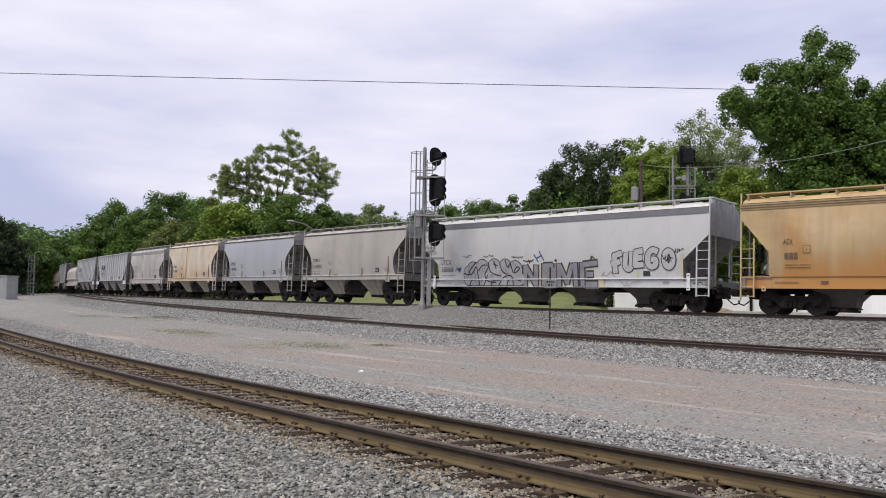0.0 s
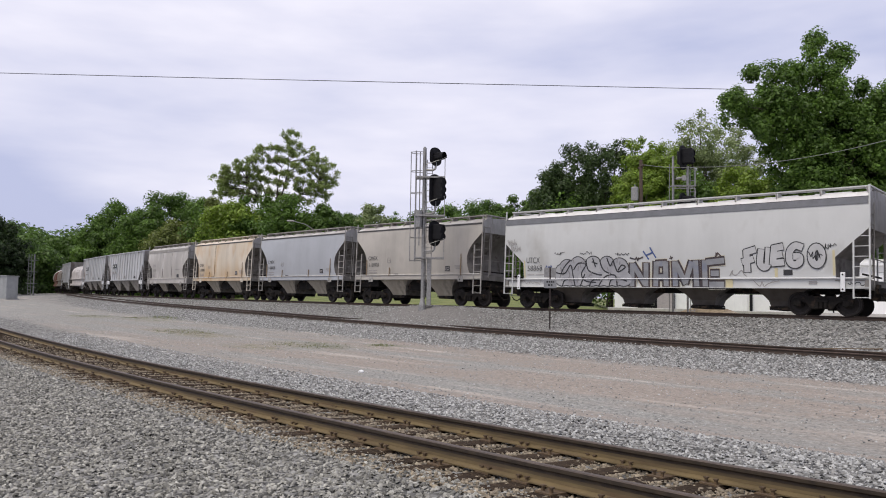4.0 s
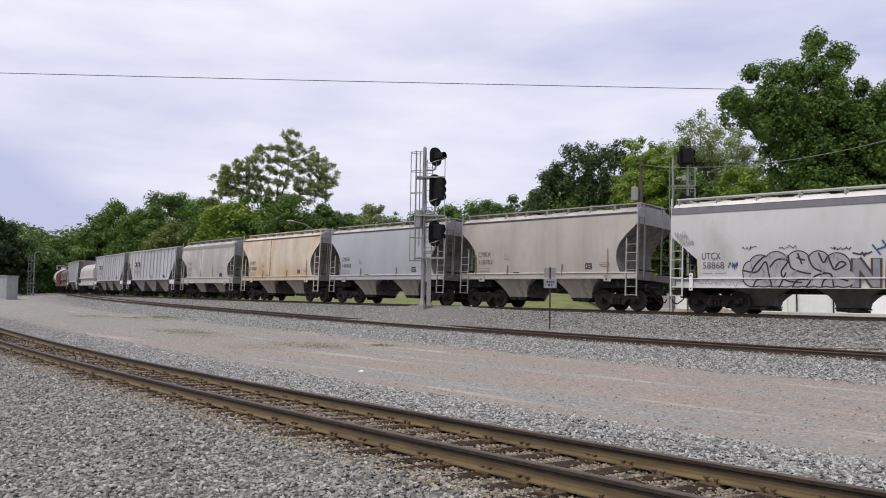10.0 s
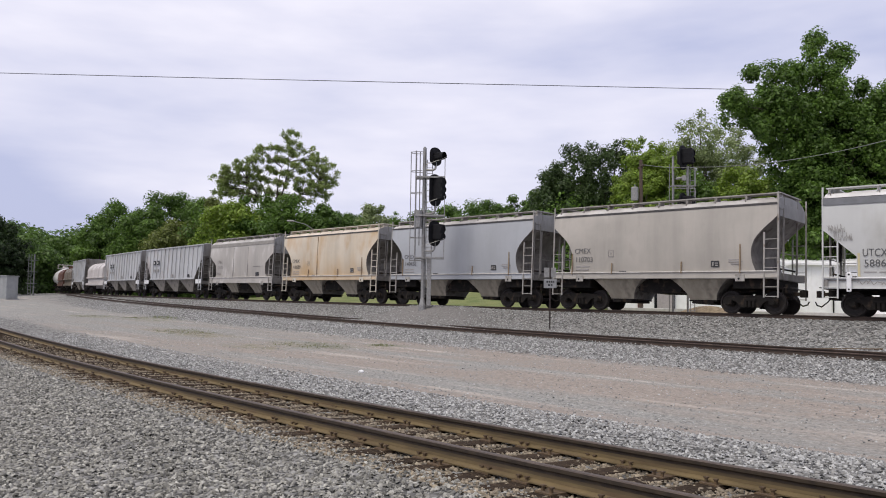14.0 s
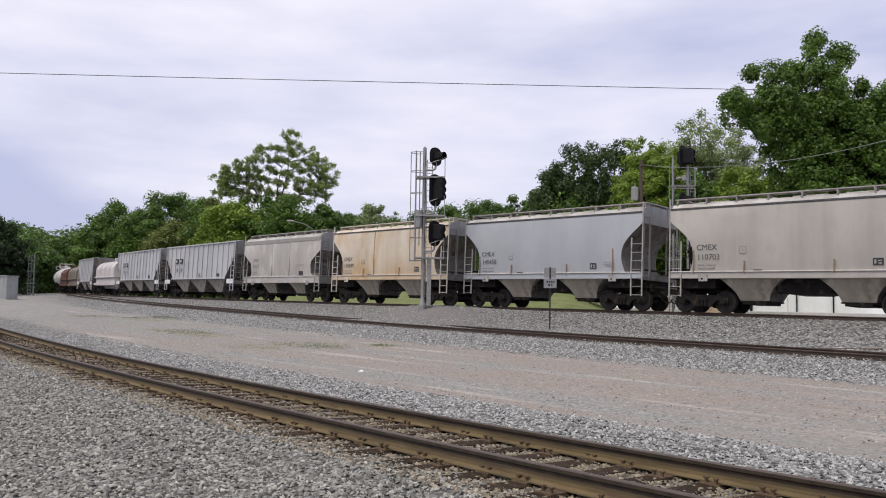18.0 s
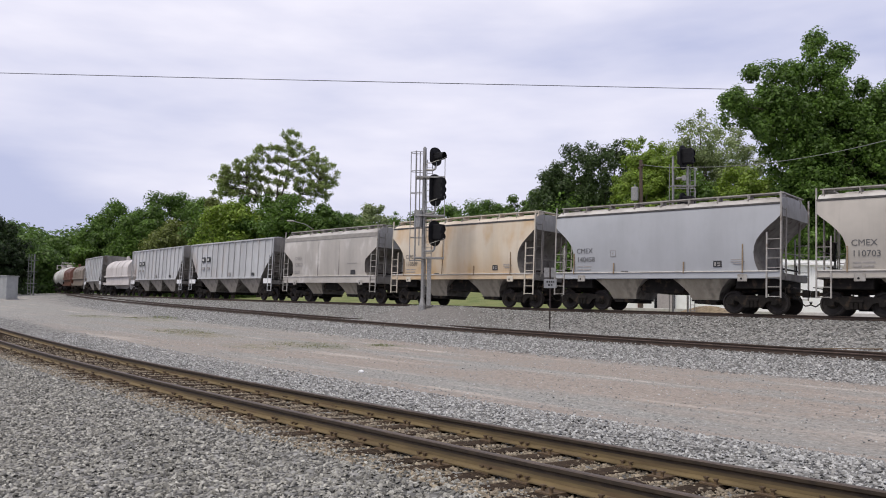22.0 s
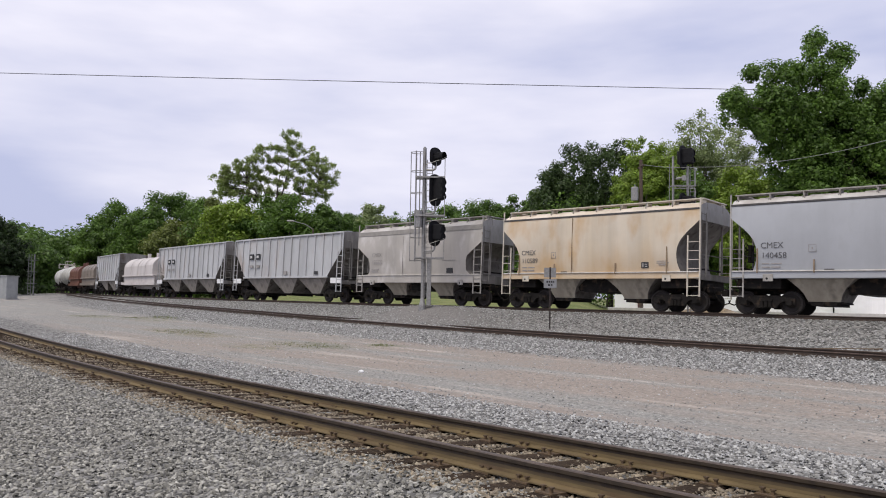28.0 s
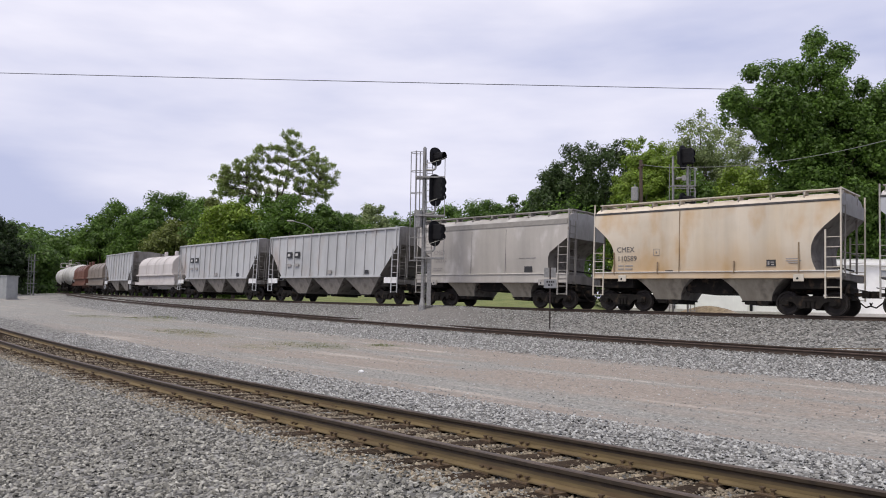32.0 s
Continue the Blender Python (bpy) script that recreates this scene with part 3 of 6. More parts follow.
def wheelset_mesh():
    bm = bmesh.new()
    rod(bm, (0, -1.0, 0), (0, 1.0, 0), 0.08, 8)
    for sy in (-1, 1):
        prof = [(0.70, WHEEL_R + 0.03), (0.725, WHEEL_R + 0.03), (0.735, WHEEL_R), (0.83, WHEEL_R - 0.006), (0.835, WHEEL_R - 0.07), (0.79, WHEEL_R - 0.09), (0.76, 0.2), (0.84, 0.13), (0.84, 0.0)]
        n = 22
        rings = []
        for yy, r in prof[:-1]:
            rings.append([bm.verts.new((r * math.cos(2 * math.pi * i / n), sy * yy, r * math.sin(2 * math.pi * i / n))) for i in range(n)])
        for a, b in zip(rings, rings[1:]):
            for i in range(n):
                bm.faces.new((a[i], a[(i + 1) % n], b[(i + 1) % n], b[i]))
        bm.faces.new(rings[-1])
        bm.faces.new(rings[0][::-1])
        for k in range(3):
            t = 2 * math.pi * k / 3
            rod(bm, (0.08 * math.cos(t), sy * 0.84, 0.08 * math.sin(t)), (0.08 * math.cos(t), sy * 0.88, 0.08 * math.sin(t)), 0.02, 5)
    bmesh.ops.recalc_face_normals(bm, faces=bm.faces[:])
    return finish(bm, "wheelset", MAT_WHEEL)


def side_frame_mesh():
    bm = bmesh.new()
    out = [(-1.12, 0.40), (-1.10, 0.62), (-0.85, 0.68), (-0.45, 0.74), (0.45, 0.74), (0.85, 0.68), (1.10, 0.62), (1.12, 0.40), (0.80, 0.40), (0.72, 0.52),
           (0.55, 0.46), (0.38, 0.24), (-0.38, 0.24), (-0.55, 0.46), (-0.72, 0.52), (-0.80, 0.40)]
    prism(bm, out, "y", -0.06, 0.06)
    for sx in (-0.89, 0.89):
        box(bm, sx - 0.13, sx + 0.13, -0.12, 0.08, 0.34, 0.56, bevel=0.02)
        rod(bm, (sx, -0.15, 0.457), (sx, 0.05, 0.457), 0.11, 10)
    for sx in (-0.16, 0.0, 0.16):
        rod(bm, (sx, -0.1, 0.27), (sx, -0.1, 0.5), 0.07, 8)
    box(bm, -0.26, 0.26, -0.11, 0.1, 0.5, 0.62, bevel=0.02)
    return finish(bm, "side_frame", MAT_UNDER)


def bolster_mesh():
    bm = bmesh.new()
    box(bm, -0.2, 0.2, -1.0, 1.0, 0.45, 0.72, bevel=0.03)
    rod(bm, (0, 0, 0.7), (0, 0, 0.95), 0.2, 10)
    box(bm, -0.85, -0.7, -0.8, 0.8, 0.35, 0.45)
    box(bm, 0.7, 0.85, -0.8, 0.8, 0.35, 0.45)
    return finish(bm, "bolster", MAT_UNDER)


WHEELSET, SIDE_FRAME, BOLSTER = wheelset_mesh(), side_frame_mesh(), bolster_mesh()


def truck(car, x):
    tr = part("truck", BOLSTER, None, car, "grimy cast steel truck with four wheels", m=pose(x, 0, 0))
    for sy in (-1, 1):
        part("side_frame", SIDE_FRAME, None, tr, m=pose(0, sy * 1.0, 0, 0, 0, 0 if sy < 0 else 180))
    for sx in (-0.89, 0.89):
        ws = part("wheelset", WHEELSET, None, tr, m=pose(sx, 0, WHEEL_R))
        WHEELSETS.append((ws, sx))


def coupler(car, x, side):
    bm = bmesh.new()
    box(bm, 0, 0.42, -0.07, 0.07, 0.78, 0.92, bevel=0.01)
    prism(bm, [(0.36, -0.14), (0.62, -0.16), (0.66, -0.05), (0.5, 0.02), (0.6, 0.13), (0.44, 0.16), (0.34, 0.1)], "z", 0.72, 0.98)
    box(bm, -0.25, 0.10, -0.42, 0.42, 0.62, 1.12, bevel=0.03)
    rod(bm, (0.16, -1.35, 1.05), (0.16, 1.35, 1.05), 0.022, 5)
    rod(bm, (0.16, -1.35, 1.05), (0.14, -1.4, 0.75), 0.02, 5)
    box(bm, 0.05, 0.16, -0.9, -0.55, 0.85, 1.2, bevel=0.02)
    pts = [Vector((0.1, -0.35, 0.85)), Vector((0.32, -0.33, 0.55)), Vector((0.52, -0.22, 0.36)), Vector((0.66, -0.1, 0.42)), Vector((0.7, -0.04, 0.55))]
    for a, b in zip(pts, pts[1:]):
        rod(bm, a, b, 0.028, 6)
    part("coupler", bm, MAT_UNDER, car, "rusty coupler with hanging air hose", m=pose(x, 0, 0, 0, 0, 0 if side > 0 else 180))


def ladder(car, x0, x1, z0, z1, y, mat, rung, high=None, name="ladder"):
    bm = bmesh.new()
    for x, top in ((x0, high[0] if high else z1), (x1, high[1] if high else z1)):
        box(bm, x - 0.028, x + 0.028, y - 0.02, y + 0.03, z0, top)
    z = z0 + 0.04
    while z < z1:
        rod(bm, (x0, y, z), (x1, y, z), 0.016, 5)
        z += rung
    part(name, bm, mat, car)


def shell(levels, cols, ends):
    """A closed shell lofted through rings: each level is (z, half length, half width)."""
    bm = bmesh.new()
    rings = []
    for z, hx, hy in levels:
        near = [(-hx + 2 * hx * i / cols, -hy, z) for i in range(cols + 1)]
        endr = [(hx, -hy + 2 * hy * i / ends, z) for i in range(1, ends)]
        farr = [(hx - 2 * hx * i / cols, hy, z) for i in range(cols + 1)]
        endl = [(-hx, hy - 2 * hy * i / ends, z) for i in range(1, ends)]
        rings.append([bm.verts.new(c) for c in near + endr + farr + endl])
    n = len(rings[0])
    for a, b in zip(rings, rings[1:]):
        for i in range(n):
            bm.faces.new((a[i], a[(i + 1) % n], b[(i + 1) % n], b[i]))
    bm.faces.new(rings[0][::-1])
    bm.faces.new(rings[-1])
    return bm


def bay(car, x, outline, mat, foot=0.75):
    """One discharge bay: its outline from the side, narrowing downwards across the car, with a gate below."""
    def half(z):
        return foot + (1.40 - foot) * min(max((z - 0.45) / 1.1, 0), 1)

    bm = bmesh.new()
    va = [bm.verts.new((p_[0], -half(p_[1]), p_[1])) for p_ in outline]
    vb = [bm.verts.new((p_[0], half(p_[1]), p_[1])) for p_ in outline]
    n = len(outline)
    for i in range(n):
        bm.faces.new((va[i], va[(i + 1) % n], vb[(i + 1) % n], vb[i]))
    bm.faces.new(va[::-1])
    bm.faces.new(vb)
    bmesh.ops.recalc_face_normals(bm, faces=bm.faces[:])
    # Sideways slopes take the grime colour with their shade painted in.
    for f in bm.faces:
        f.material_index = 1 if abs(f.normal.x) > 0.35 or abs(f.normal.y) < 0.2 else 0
    low = min(p_[1] for p_ in outline)
    xs = [p_[0] for p_ in outline if p_[1] < low + 0.02]
    lo, hi = min(xs), max(xs)
    b_ = part("hopper_bay", bm, [mat, MAT_GRIME_SHADE], car, "discharge bay with dusty side sheets", m=pose(x, 0, 0))
    bm = bmesh.new()
    box(bm, lo - 0.05, hi + 0.05, -foot - 0.06, foot + 0.06, low - 0.03, low + 0.03, bevel=0.01)
    box(bm, lo + 0.1, hi - 0.1, -0.85, 0.85, low - 0.13, low - 0.03, bevel=0.01)
    rod(bm, ((lo + hi) / 2, -1.0, low - 0.07), ((lo + hi) / 2, 1.0, low - 0.07), 0.04, 6)
    part("outlet_gate", bm, MAT_UNDER, b_)


# how far the side sheets are cut back at the ends, by height: (heights, shares of the full depth)
CUTS = {"scoop": ((1.6, 1.82, 2.05, 2.3, 2.45, 2.7, 2.95, 3.1, 3.24, 3.4, 3.55, 3.75, 3.9), (0.80, 0.89, 0.96, 1.0, 1.0, 0.97, 0.88, 0.78, 0.67, 0.52, 0.36, 0.14, 0.0)),
        "angled": ((2.2, 3.24), (1.0, 0.0)),
        "tall": ((2.45, 3.8), (1.0, 0.0)),
        "clipped": ((1.6, 1.9, 2.45, 2.7, 3.4), (0.68, 1.0, 1.0, 0.92, 0.0))}


def bulge(z, eave):
    """Half width of a car body at a height."""
    return float(np.interp(z, (1.3, 1.62, 1.9, 2.3, 2.7, 3.1, 3.4, 3.7, 3.9, eave - 0.13, eave), (1.44, 1.46, 1.50, 1.545, 1.57, 1.585, 1.585, 1.58, 1.57, 1.555, 1.53)))


def common_gear(car, L, tc, mat, sill_lo, sill_hi, top_z, pads=True, through_sill=True, sill_mat=None, out=0.0):
    """Sills, ladders, end platforms, couplers and trucks that every covered hopper has."""
    for sy in (-1, 1) if through_sill else ():
        bm = bmesh.new()
        box(bm, -L / 2, L / 2, sy * (1.50 + out) - 0.03, sy * (1.50 + out) + 0.03, sill_lo, sill_hi - 0.03)
        box(bm, -L / 2, L / 2, sy * (1.47 + out) - 0.09, sy * (1.47 + out) + 0.09, sill_hi - 0.03, sill_hi, bevel=0.006)
        box(bm, -L / 2, L / 2, sy * 1.44 - 0.07, sy * 1.44 + 0.07, sill_lo - 0.02, sill_lo)
        sill = part("side_sill", bm, sill_mat or mat, car, "steel side sill with pale worn ledge")
        if pads == "strap":
            for sx in (-1, 1):
                bm = bmesh.new()
                x = sx * (L / 2 - 0.9)
                tab = sill_mat is P_ORANGE
                box(bm, x - 0.085, x + 0.085, sy * 1.53 - 0.02, sy * 1.53 + 0.02, sill_lo - 0.14, sill_lo + 0.06 if tab else sill_hi + 0.21, bevel=0.019)
                part("lifting_strap", bm, mat if tab else MAT_WHITE, sill, "pale riveted lifting strap")
                for z in (sill_lo - 0.05,) if tab else (sill_lo - 0.05, sill_hi + 0.12):
                    bm = bmesh.new()
                    rod(bm, (x, sy * 1.553, z), (x, sy * 1.545, z), 0.035, 10)
                    part("strap_hole", bm, MAT_BLACK, sill)
        elif pads:
            for sx in (-1, 1):
                bm = bmesh.new()
                x = sx * (L / 2 - 1.5)
                box(bm, x - 0.2, x + 0.2, sy * 1.545 - 0.015, sy * 1.545 + 0.015, sill_lo - 0.14, sill_lo + 0.15, bevel=0.02)
                pad = part("jacking_pad", bm, mat, sill)
                bm = bmesh.new()
                rod(bm, (x - 0.04, sy * 1.566, sill_lo - 0.03), (x - 0.04, sy * 1.55, sill_lo - 0.03), 0.045, 10)
                part("pad_hole", bm, MAT_BLACK, sill)
    bm = bmesh.new()
    box(bm, -L / 2 + 0.3, L / 2 - 0.3, -0.2, 0.2, 0.85, 1.25)
    part("centre_sill", bm, MAT_UNDER, car)
    for sx in (-1, 1):
        bm = bmesh.new()
        x = sx * L / 2
        lo, hi = min(x, x - sx * 0.16), max(x, x - sx * 0.16)
        box(bm, lo, hi, -1.5, 1.5, sill_lo - 0.05, sill_hi - 0.06, bevel=0.01)
        box(bm, min(x, x - sx * 1.2), max(x, x - sx * 1.2), -1.45, 1.45, sill_hi - 0.10, sill_hi - 0.07)
        for yy in (-0.75, 0.75):
            rod(bm, (x - sx * 0.06, yy, sill_hi), (x - sx * 0.06, yy, top_z), 0.045, 6)
        rod(bm, (x - sx * 0.06, -1.3, sill_hi + 0.75), (x - sx * 0.06, 1.3, sill_hi + 0.75), 0.022, 5)
        part("end_platform", bm, MAT_END, car)
        for sy in (-1, 1):
            y = sy * 1.555
            inner = x - sx * 0.52
            outer = x + 0.03 * (sx > 0)
            ladder(car, outer, inner, 0.64, 3.2 if sx > 0 else 2.95, y, mat, 0.38, high=(top_z + 0.10, 3.25 if sx > 0 else 3.0))
        ex = x + sx * 0.02
        bm = bmesh.new()
        for yy in (0.95, 1.4):
            rod(bm, (ex, yy * -sx, sill_lo), (ex, yy * -sx, 4.25), 0.022, 5)
        for k in range(8):
            rod(bm, (ex, 0.95 * -sx, sill_lo + 0.1 + 0.38 * k), (ex, 1.4 * -sx, sill_lo + 0.1 + 0.38 * k), 0.015, 5)
        part("end_ladder", bm, MAT_END, car)
        bm = bmesh.new()
        box(bm, min(x - sx * 0.17, x - sx * 1.9), max(x - sx * 0.17, x - sx * 1.9), -1.25, 1.25, 1.0, sill_hi - 0.12, bevel=0.02)
        rod(bm, (x - sx * 0.3, -1.2, sill_hi + 0.15), (x - sx * 0.3, 1.2, sill_hi + 0.15), 0.04, 6)
        part("end_underframe", bm, MAT_UNDER, car, "dark end underframe with brake gear")
        coupler(car, x, sx)
        truck(car, sx * tc / 2)
    bm = bmesh.new()
    rod(bm, (-L / 2 + 1.3, 0.9, sill_hi + 0.06), (-L / 2 + 0.45, 0.9, sill_hi + 0.06), 0.16, 12)
    part("brake_reservoir", bm, MAT_UNDER, car)


def running_boards(car, L, z, mat, supports):
    for sy in (-1, 1):
        bm = bmesh.new()
        box(bm, -L / 2 + 0.02, L / 2 - 0.02, sy * 0.92 - 0.22, sy * 0.92 + 0.22, z - 0.045, z)
        for k in range(supports + 1):
            x = -L / 2 + 0.12 + (L - 0.24) * k / supports
            box(bm, x - 0.03, x + 0.03, sy * 0.92 - 0.2, sy * 0.92 + 0.2, z - 0.2, z - 0.045)
            box(bm, x - 0.02, x + 0.02, min(sy * 1.12, sy * 1.3), max(sy * 1.12, sy * 1.3), z - 0.32, z - 0.24)
        board = part("running_board", bm, mat, car)
        bm = bmesh.new()
        rod(bm, (0, sy * 1.12, z - 0.05), (0.12, sy * 1.36, z - 0.32), 0.022, 5)
        strut = finish(bm, "support_strut", MAT_END)
        for k in range(supports + 1):
            part("support_strut", strut, None, board, m=pose(-L / 2 + 0.12 + (L - 0.3) * k / supports, 0, 0))
    for sx in (-1, 1):
        bm = bmesh.new()
        box(bm, sx * (L / 2 - 0.2) - 0.17, sx * (L / 2 - 0.2) + 0.17, -0.7, 0.7, z - 0.045, z)
        part("crosswalk", bm, mat, car)
    k = 0
    while -L / 2 + 1.4 + 2.0 * k < L / 2 - 1.0:
        bm = bmesh.new()
        x = -L / 2 + 1.4 + 2.0 * k
        box(bm, x - 0.7, x + 0.7, -0.4, 0.4, z - 0.2, z - 0.07, bevel=0.04)
        part("hatch", bm, mat, car)
        k += 1


def hopper_car(L, tc, mat, label, bays, eave, top, sill=(1.42, 1.70), deep=1.06, gear=None, band=None, seam=True, supports=8, roof=None, cut="scoop"):
    """A covered hopper with bulging sides and curved ends."""
    car = tagged(new("covered_hopper"), label, "covered hopper", group="freight cars")
    lv = []
    lo = sill[1] - 0.03
    for z in (lo, 1.9, 2.05, 2.2, 2.45, 2.7, 2.95, 3.1, 3.24, 3.4, 3.55, 3.75, 3.9, eave - 0.13, eave):
        lv.append((z, L / 2 + 0.01 - deep * float(np.interp(z, *CUTS[cut])), bulge(z, eave)))
    bm = shell(lv, 24, 4)
    bm.normal_update()
    turn_z = CUTS[cut][0][-1]
    # Cut-back end slopes: dirt and the shade of their downward tilt, as colour.
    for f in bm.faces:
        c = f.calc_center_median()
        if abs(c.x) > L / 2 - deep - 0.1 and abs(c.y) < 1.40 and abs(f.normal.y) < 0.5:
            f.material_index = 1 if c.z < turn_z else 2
    part("body", bm, [mat, MAT_GRIME_SHADE, MAT_ENDSHEET], car, smooth=True)
    rl_ = [(eave + 0.005, L / 2 - 0.03, 1.525)]
    for f, hy in ((0.34, 1.40), (0.62, 1.22), (0.8, 0.98), (0.92, 0.6), (1.0, 0.12)):
        rl_.append((eave + 0.005 + (top - eave) * f, L / 2 - 0.03, hy))
    bm = shell(rl_, 24, 4)
    bm.normal_update()
    for f in bm.faces:
        f.material_index = 1 if abs(f.normal.x) > 0.8 else 0
    part("roof", bm, [roof or mat, MAT_ENDSHEET], car, "pale dusty curved roof")
    if seam:
        bm = bmesh.new()
        for sy in (-1, 1):
            box(bm, -L / 2, L / 2, sy * 1.545 - 0.03, sy * 1.545 + 0.03, eave - 0.06, eave + 0.02, bevel=0.01)
        part("roof_seam", bm, MAT_SEAM, car, "dark grimy roof seam")
    if band:
        bm = bmesh.new()
        for sy in (-1, 1):
            prism(bm, [(sy * 1.59, eave - 0.26), (sy * 1.60, eave - 0.02), (sy * 1.54, eave + 0.0), (sy * 1.54, eave - 0.26)], "x", -L / 2 + 0.01, L / 2 - 0.01)
        part("roof_band", bm, band, car, "grey ridged band below the roof")
    common_gear(car, L, tc, gear or mat, sill[0], sill[1], top, sill_mat=mat, pads="strap" if bays == 4 else True, out=-0.125 if bays == 4 else 0.0)
    for sx in (-1,):
        x = sx * (L / 2 - 0.05)
        bm = bmesh.new()
        n = 18
        for i in range(n):
            t0, t1 = 2 * math.pi * i / n, 2 * math.pi * (i + 1) / n
            rod(bm, (x + sx * 0.2, 0.55 + 0.28 * math.cos(t0), 2.75 + 0.28 * math.sin(t0)), (x + sx * 0.2, 0.55 + 0.28 * math.cos(t1), 2.75 + 0.28 * math.sin(t1)), 0.018, 5)
        for i in range(5):
            t0 = 2 * math.pi * i / 5
            rod(bm, (x + sx * 0.2, 0.55, 2.75), (x + sx * 0.2, 0.55 + 0.28 * math.cos(t0), 2.75 + 0.28 * math.sin(t0)), 0.014, 5)
        rod(bm, (x - sx * 0.1, 0.55, 2.75), (x + sx * 0.2, 0.55, 2.75), 0.06, 8)
        box(bm, x - 0.08, x + 0.08, 0.4, 0.7, 2.2, 2.95, bevel=0.02)
        part("brake_wheel", bm, MAT_UNDER, car, "dark hand brake wheel and housing")
    running_boards(car, L, top + 0.14, gear or mat, supports)
    z1 = sill[1] - 0.12
    if bays == 2:
        bm = bmesh.new()
        box(bm, -L / 2 + 0.06, L / 2 - 0.06, -1.585, -1.50, sill[1] - 0.035, sill[1] + 0.012, bevel=0.008)
        part("sill_ledge", bm, MAT_WORN, car, "pale worn sill ledge")
        for sx in (-1, 1):
            side_ = [(0.58 + 0.92 * q ** 1.7, 0.5 + (z1 - 0.5) * q) for q in (0.0, 0.3, 0.5, 0.7, 0.85, 1.0)]
            bay(car, sx * 1.95, [(-p_, q_) for p_, q_ in side_[::-1]] + side_, MAT_BAY)
        # Inner slopes between the bays in near-black: their shade as colour.
        bm = bmesh.new()
        prism(bm, [(-1.3, z1), (-1.0, 0.86), (-0.5, 0.80), (0.5, 0.80), (1.0, 0.86), (1.3, z1)], "y", -0.95, 0.95)
        part("slope_sheet", bm, MAT_UNDER, car, "underside between the bays, its shade put into the dark colour")
    else:
        for x in (-5.05, -1.68, 1.68, 5.05):
            side_ = [(0.50 + 1.15 * q ** 2.2, 0.30 + (z1 - 0.30) * q) for q in (0.0, 0.25, 0.45, 0.6, 0.72, 0.82, 0.9, 1.0)]
            bay(car, x, [(-p_, q_) for p_, q_ in side_[::-1]] + side_, MAT_BAY_DARK, 0.42)
    return car


MAT_BAY = material("grimy_bay", (0.44, 0.395, 0.315), (0.27, 0.24, 0.19), rough=0.85, scale=1.4, stretch=(1, 1, 0.5), spots=(0.08, 0.07, 0.06), spot_scale=1.1, spot_at=(0.56, 0.74))
# Dirt and the shade of tilted sheets, both held in one colour.
MAT_GRIME_SHADE = material("grime_and_shade_paint", (0.22, 0.205, 0.19), (0.12, 0.11, 0.10), rough=0.8, scale=1.5, spots=(0.07, 0.058, 0.05), spot_scale=2.5)
MAT_GEAR_TAN = material("tan_gear_paint", (0.56, 0.44, 0.24), (0.46, 0.34, 0.17), rough=0.6, scale=3)
MAT_GEAR_GREY = material("weathered_grey_gear", (0.40, 0.385, 0.36), (0.25, 0.235, 0.215), rough=0.7, scale=3, spots=(0.16, 0.12, 0.085), spot_scale=4, spot_at=(0.58, 0.75))
MAT_GEAR_CREAM = material("pale_gear_paint", (0.60, 0.56, 0.48), (0.48, 0.43, 0.35), rough=0.6, scale=3)
MAT_BAY_DARK = material("brown_grimy_bay", (0.17, 0.145, 0.12), (0.09, 0.078, 0.066), rough=0.85, scale=1.2, spots=(0.04, 0.035, 0.03), spot_scale=1.2, spot_at=(0.5, 0.7))
MAT_BAY_RIB = material("dusty_rib_bay", (0.34, 0.31, 0.27), (0.20, 0.18, 0.16), rough=0.85, scale=1.6, spots=(0.12, 0.10, 0.085), spot_scale=1.5, spot_at=(0.56, 0.74))
# Dark end paint: dirt, with the car ends' shade put into the colour.
MAT_END = material("dirty_shaded_end_paint", (0.27, 0.255, 0.24), (0.16, 0.15, 0.14), rough=0.8, scale=1.8, stretch=(1, 1, 0.3), spots=(0.11, 0.09, 0.075), spot_scale=2.0)
MAT_BRACKET = material("rust_bracket", (0.29, 0.22, 0.145), (0.19, 0.135, 0.08), rough=0.8)
MAT_WORN = material("worn_pale_ledge", (0.64, 0.62, 0.58), (0.44, 0.41, 0.37), rough=0.6, scale=2.5)
MAT_ENDSHEET = material("dusty_grey_end_sheet", (0.36, 0.36, 0.355), (0.24, 0.235, 0.23), rough=0.75, scale=1.6, stretch=(1, 1, 0.4), spots=(0.15, 0.14, 0.13), spot_scale=1.6, spot_at=(0.55, 0.75))
MAT_LETTER = material("weathered_black_lettering", (0.065, 0.065, 0.07), (0.12, 0.12, 0.12), rough=0.7, scale=6)
MAT_SEAM = material("grimy_seam", (0.09, 0.085, 0.085), (0.05, 0.05, 0.05), rough=0.8)
MAT_STENCIL = material("dark_brown_stencil", (0.10, 0.07, 0.04), (0.15, 0.10, 0.06), rough=0.7)
MAT_FAINT = material("faded_stencil", (0.26, 0.25, 0.24), (0.33, 0.31, 0.30), rough=0.7)
MAT_PLATE2 = material("pale_stencil", (0.55, 0.55, 0.53), (0.45, 0.45, 0.43), rough=0.7)
P_ORANGE = paint("orange_tan_car_paint", (0.62, 0.48, 0.28), (0.55, 0.38, 0.18), (0.45, 0.215, 0.055), at=(0.52, 0.80), rough=0.55, streaks=0.5, washed=0.95)
P_WHITE = paint("white_car_paint", (0.585, 0.59, 0.575), (0.525, 0.53, 0.515), (0.44, 0.435, 0.41), rough=0.45, streaks=0.09)
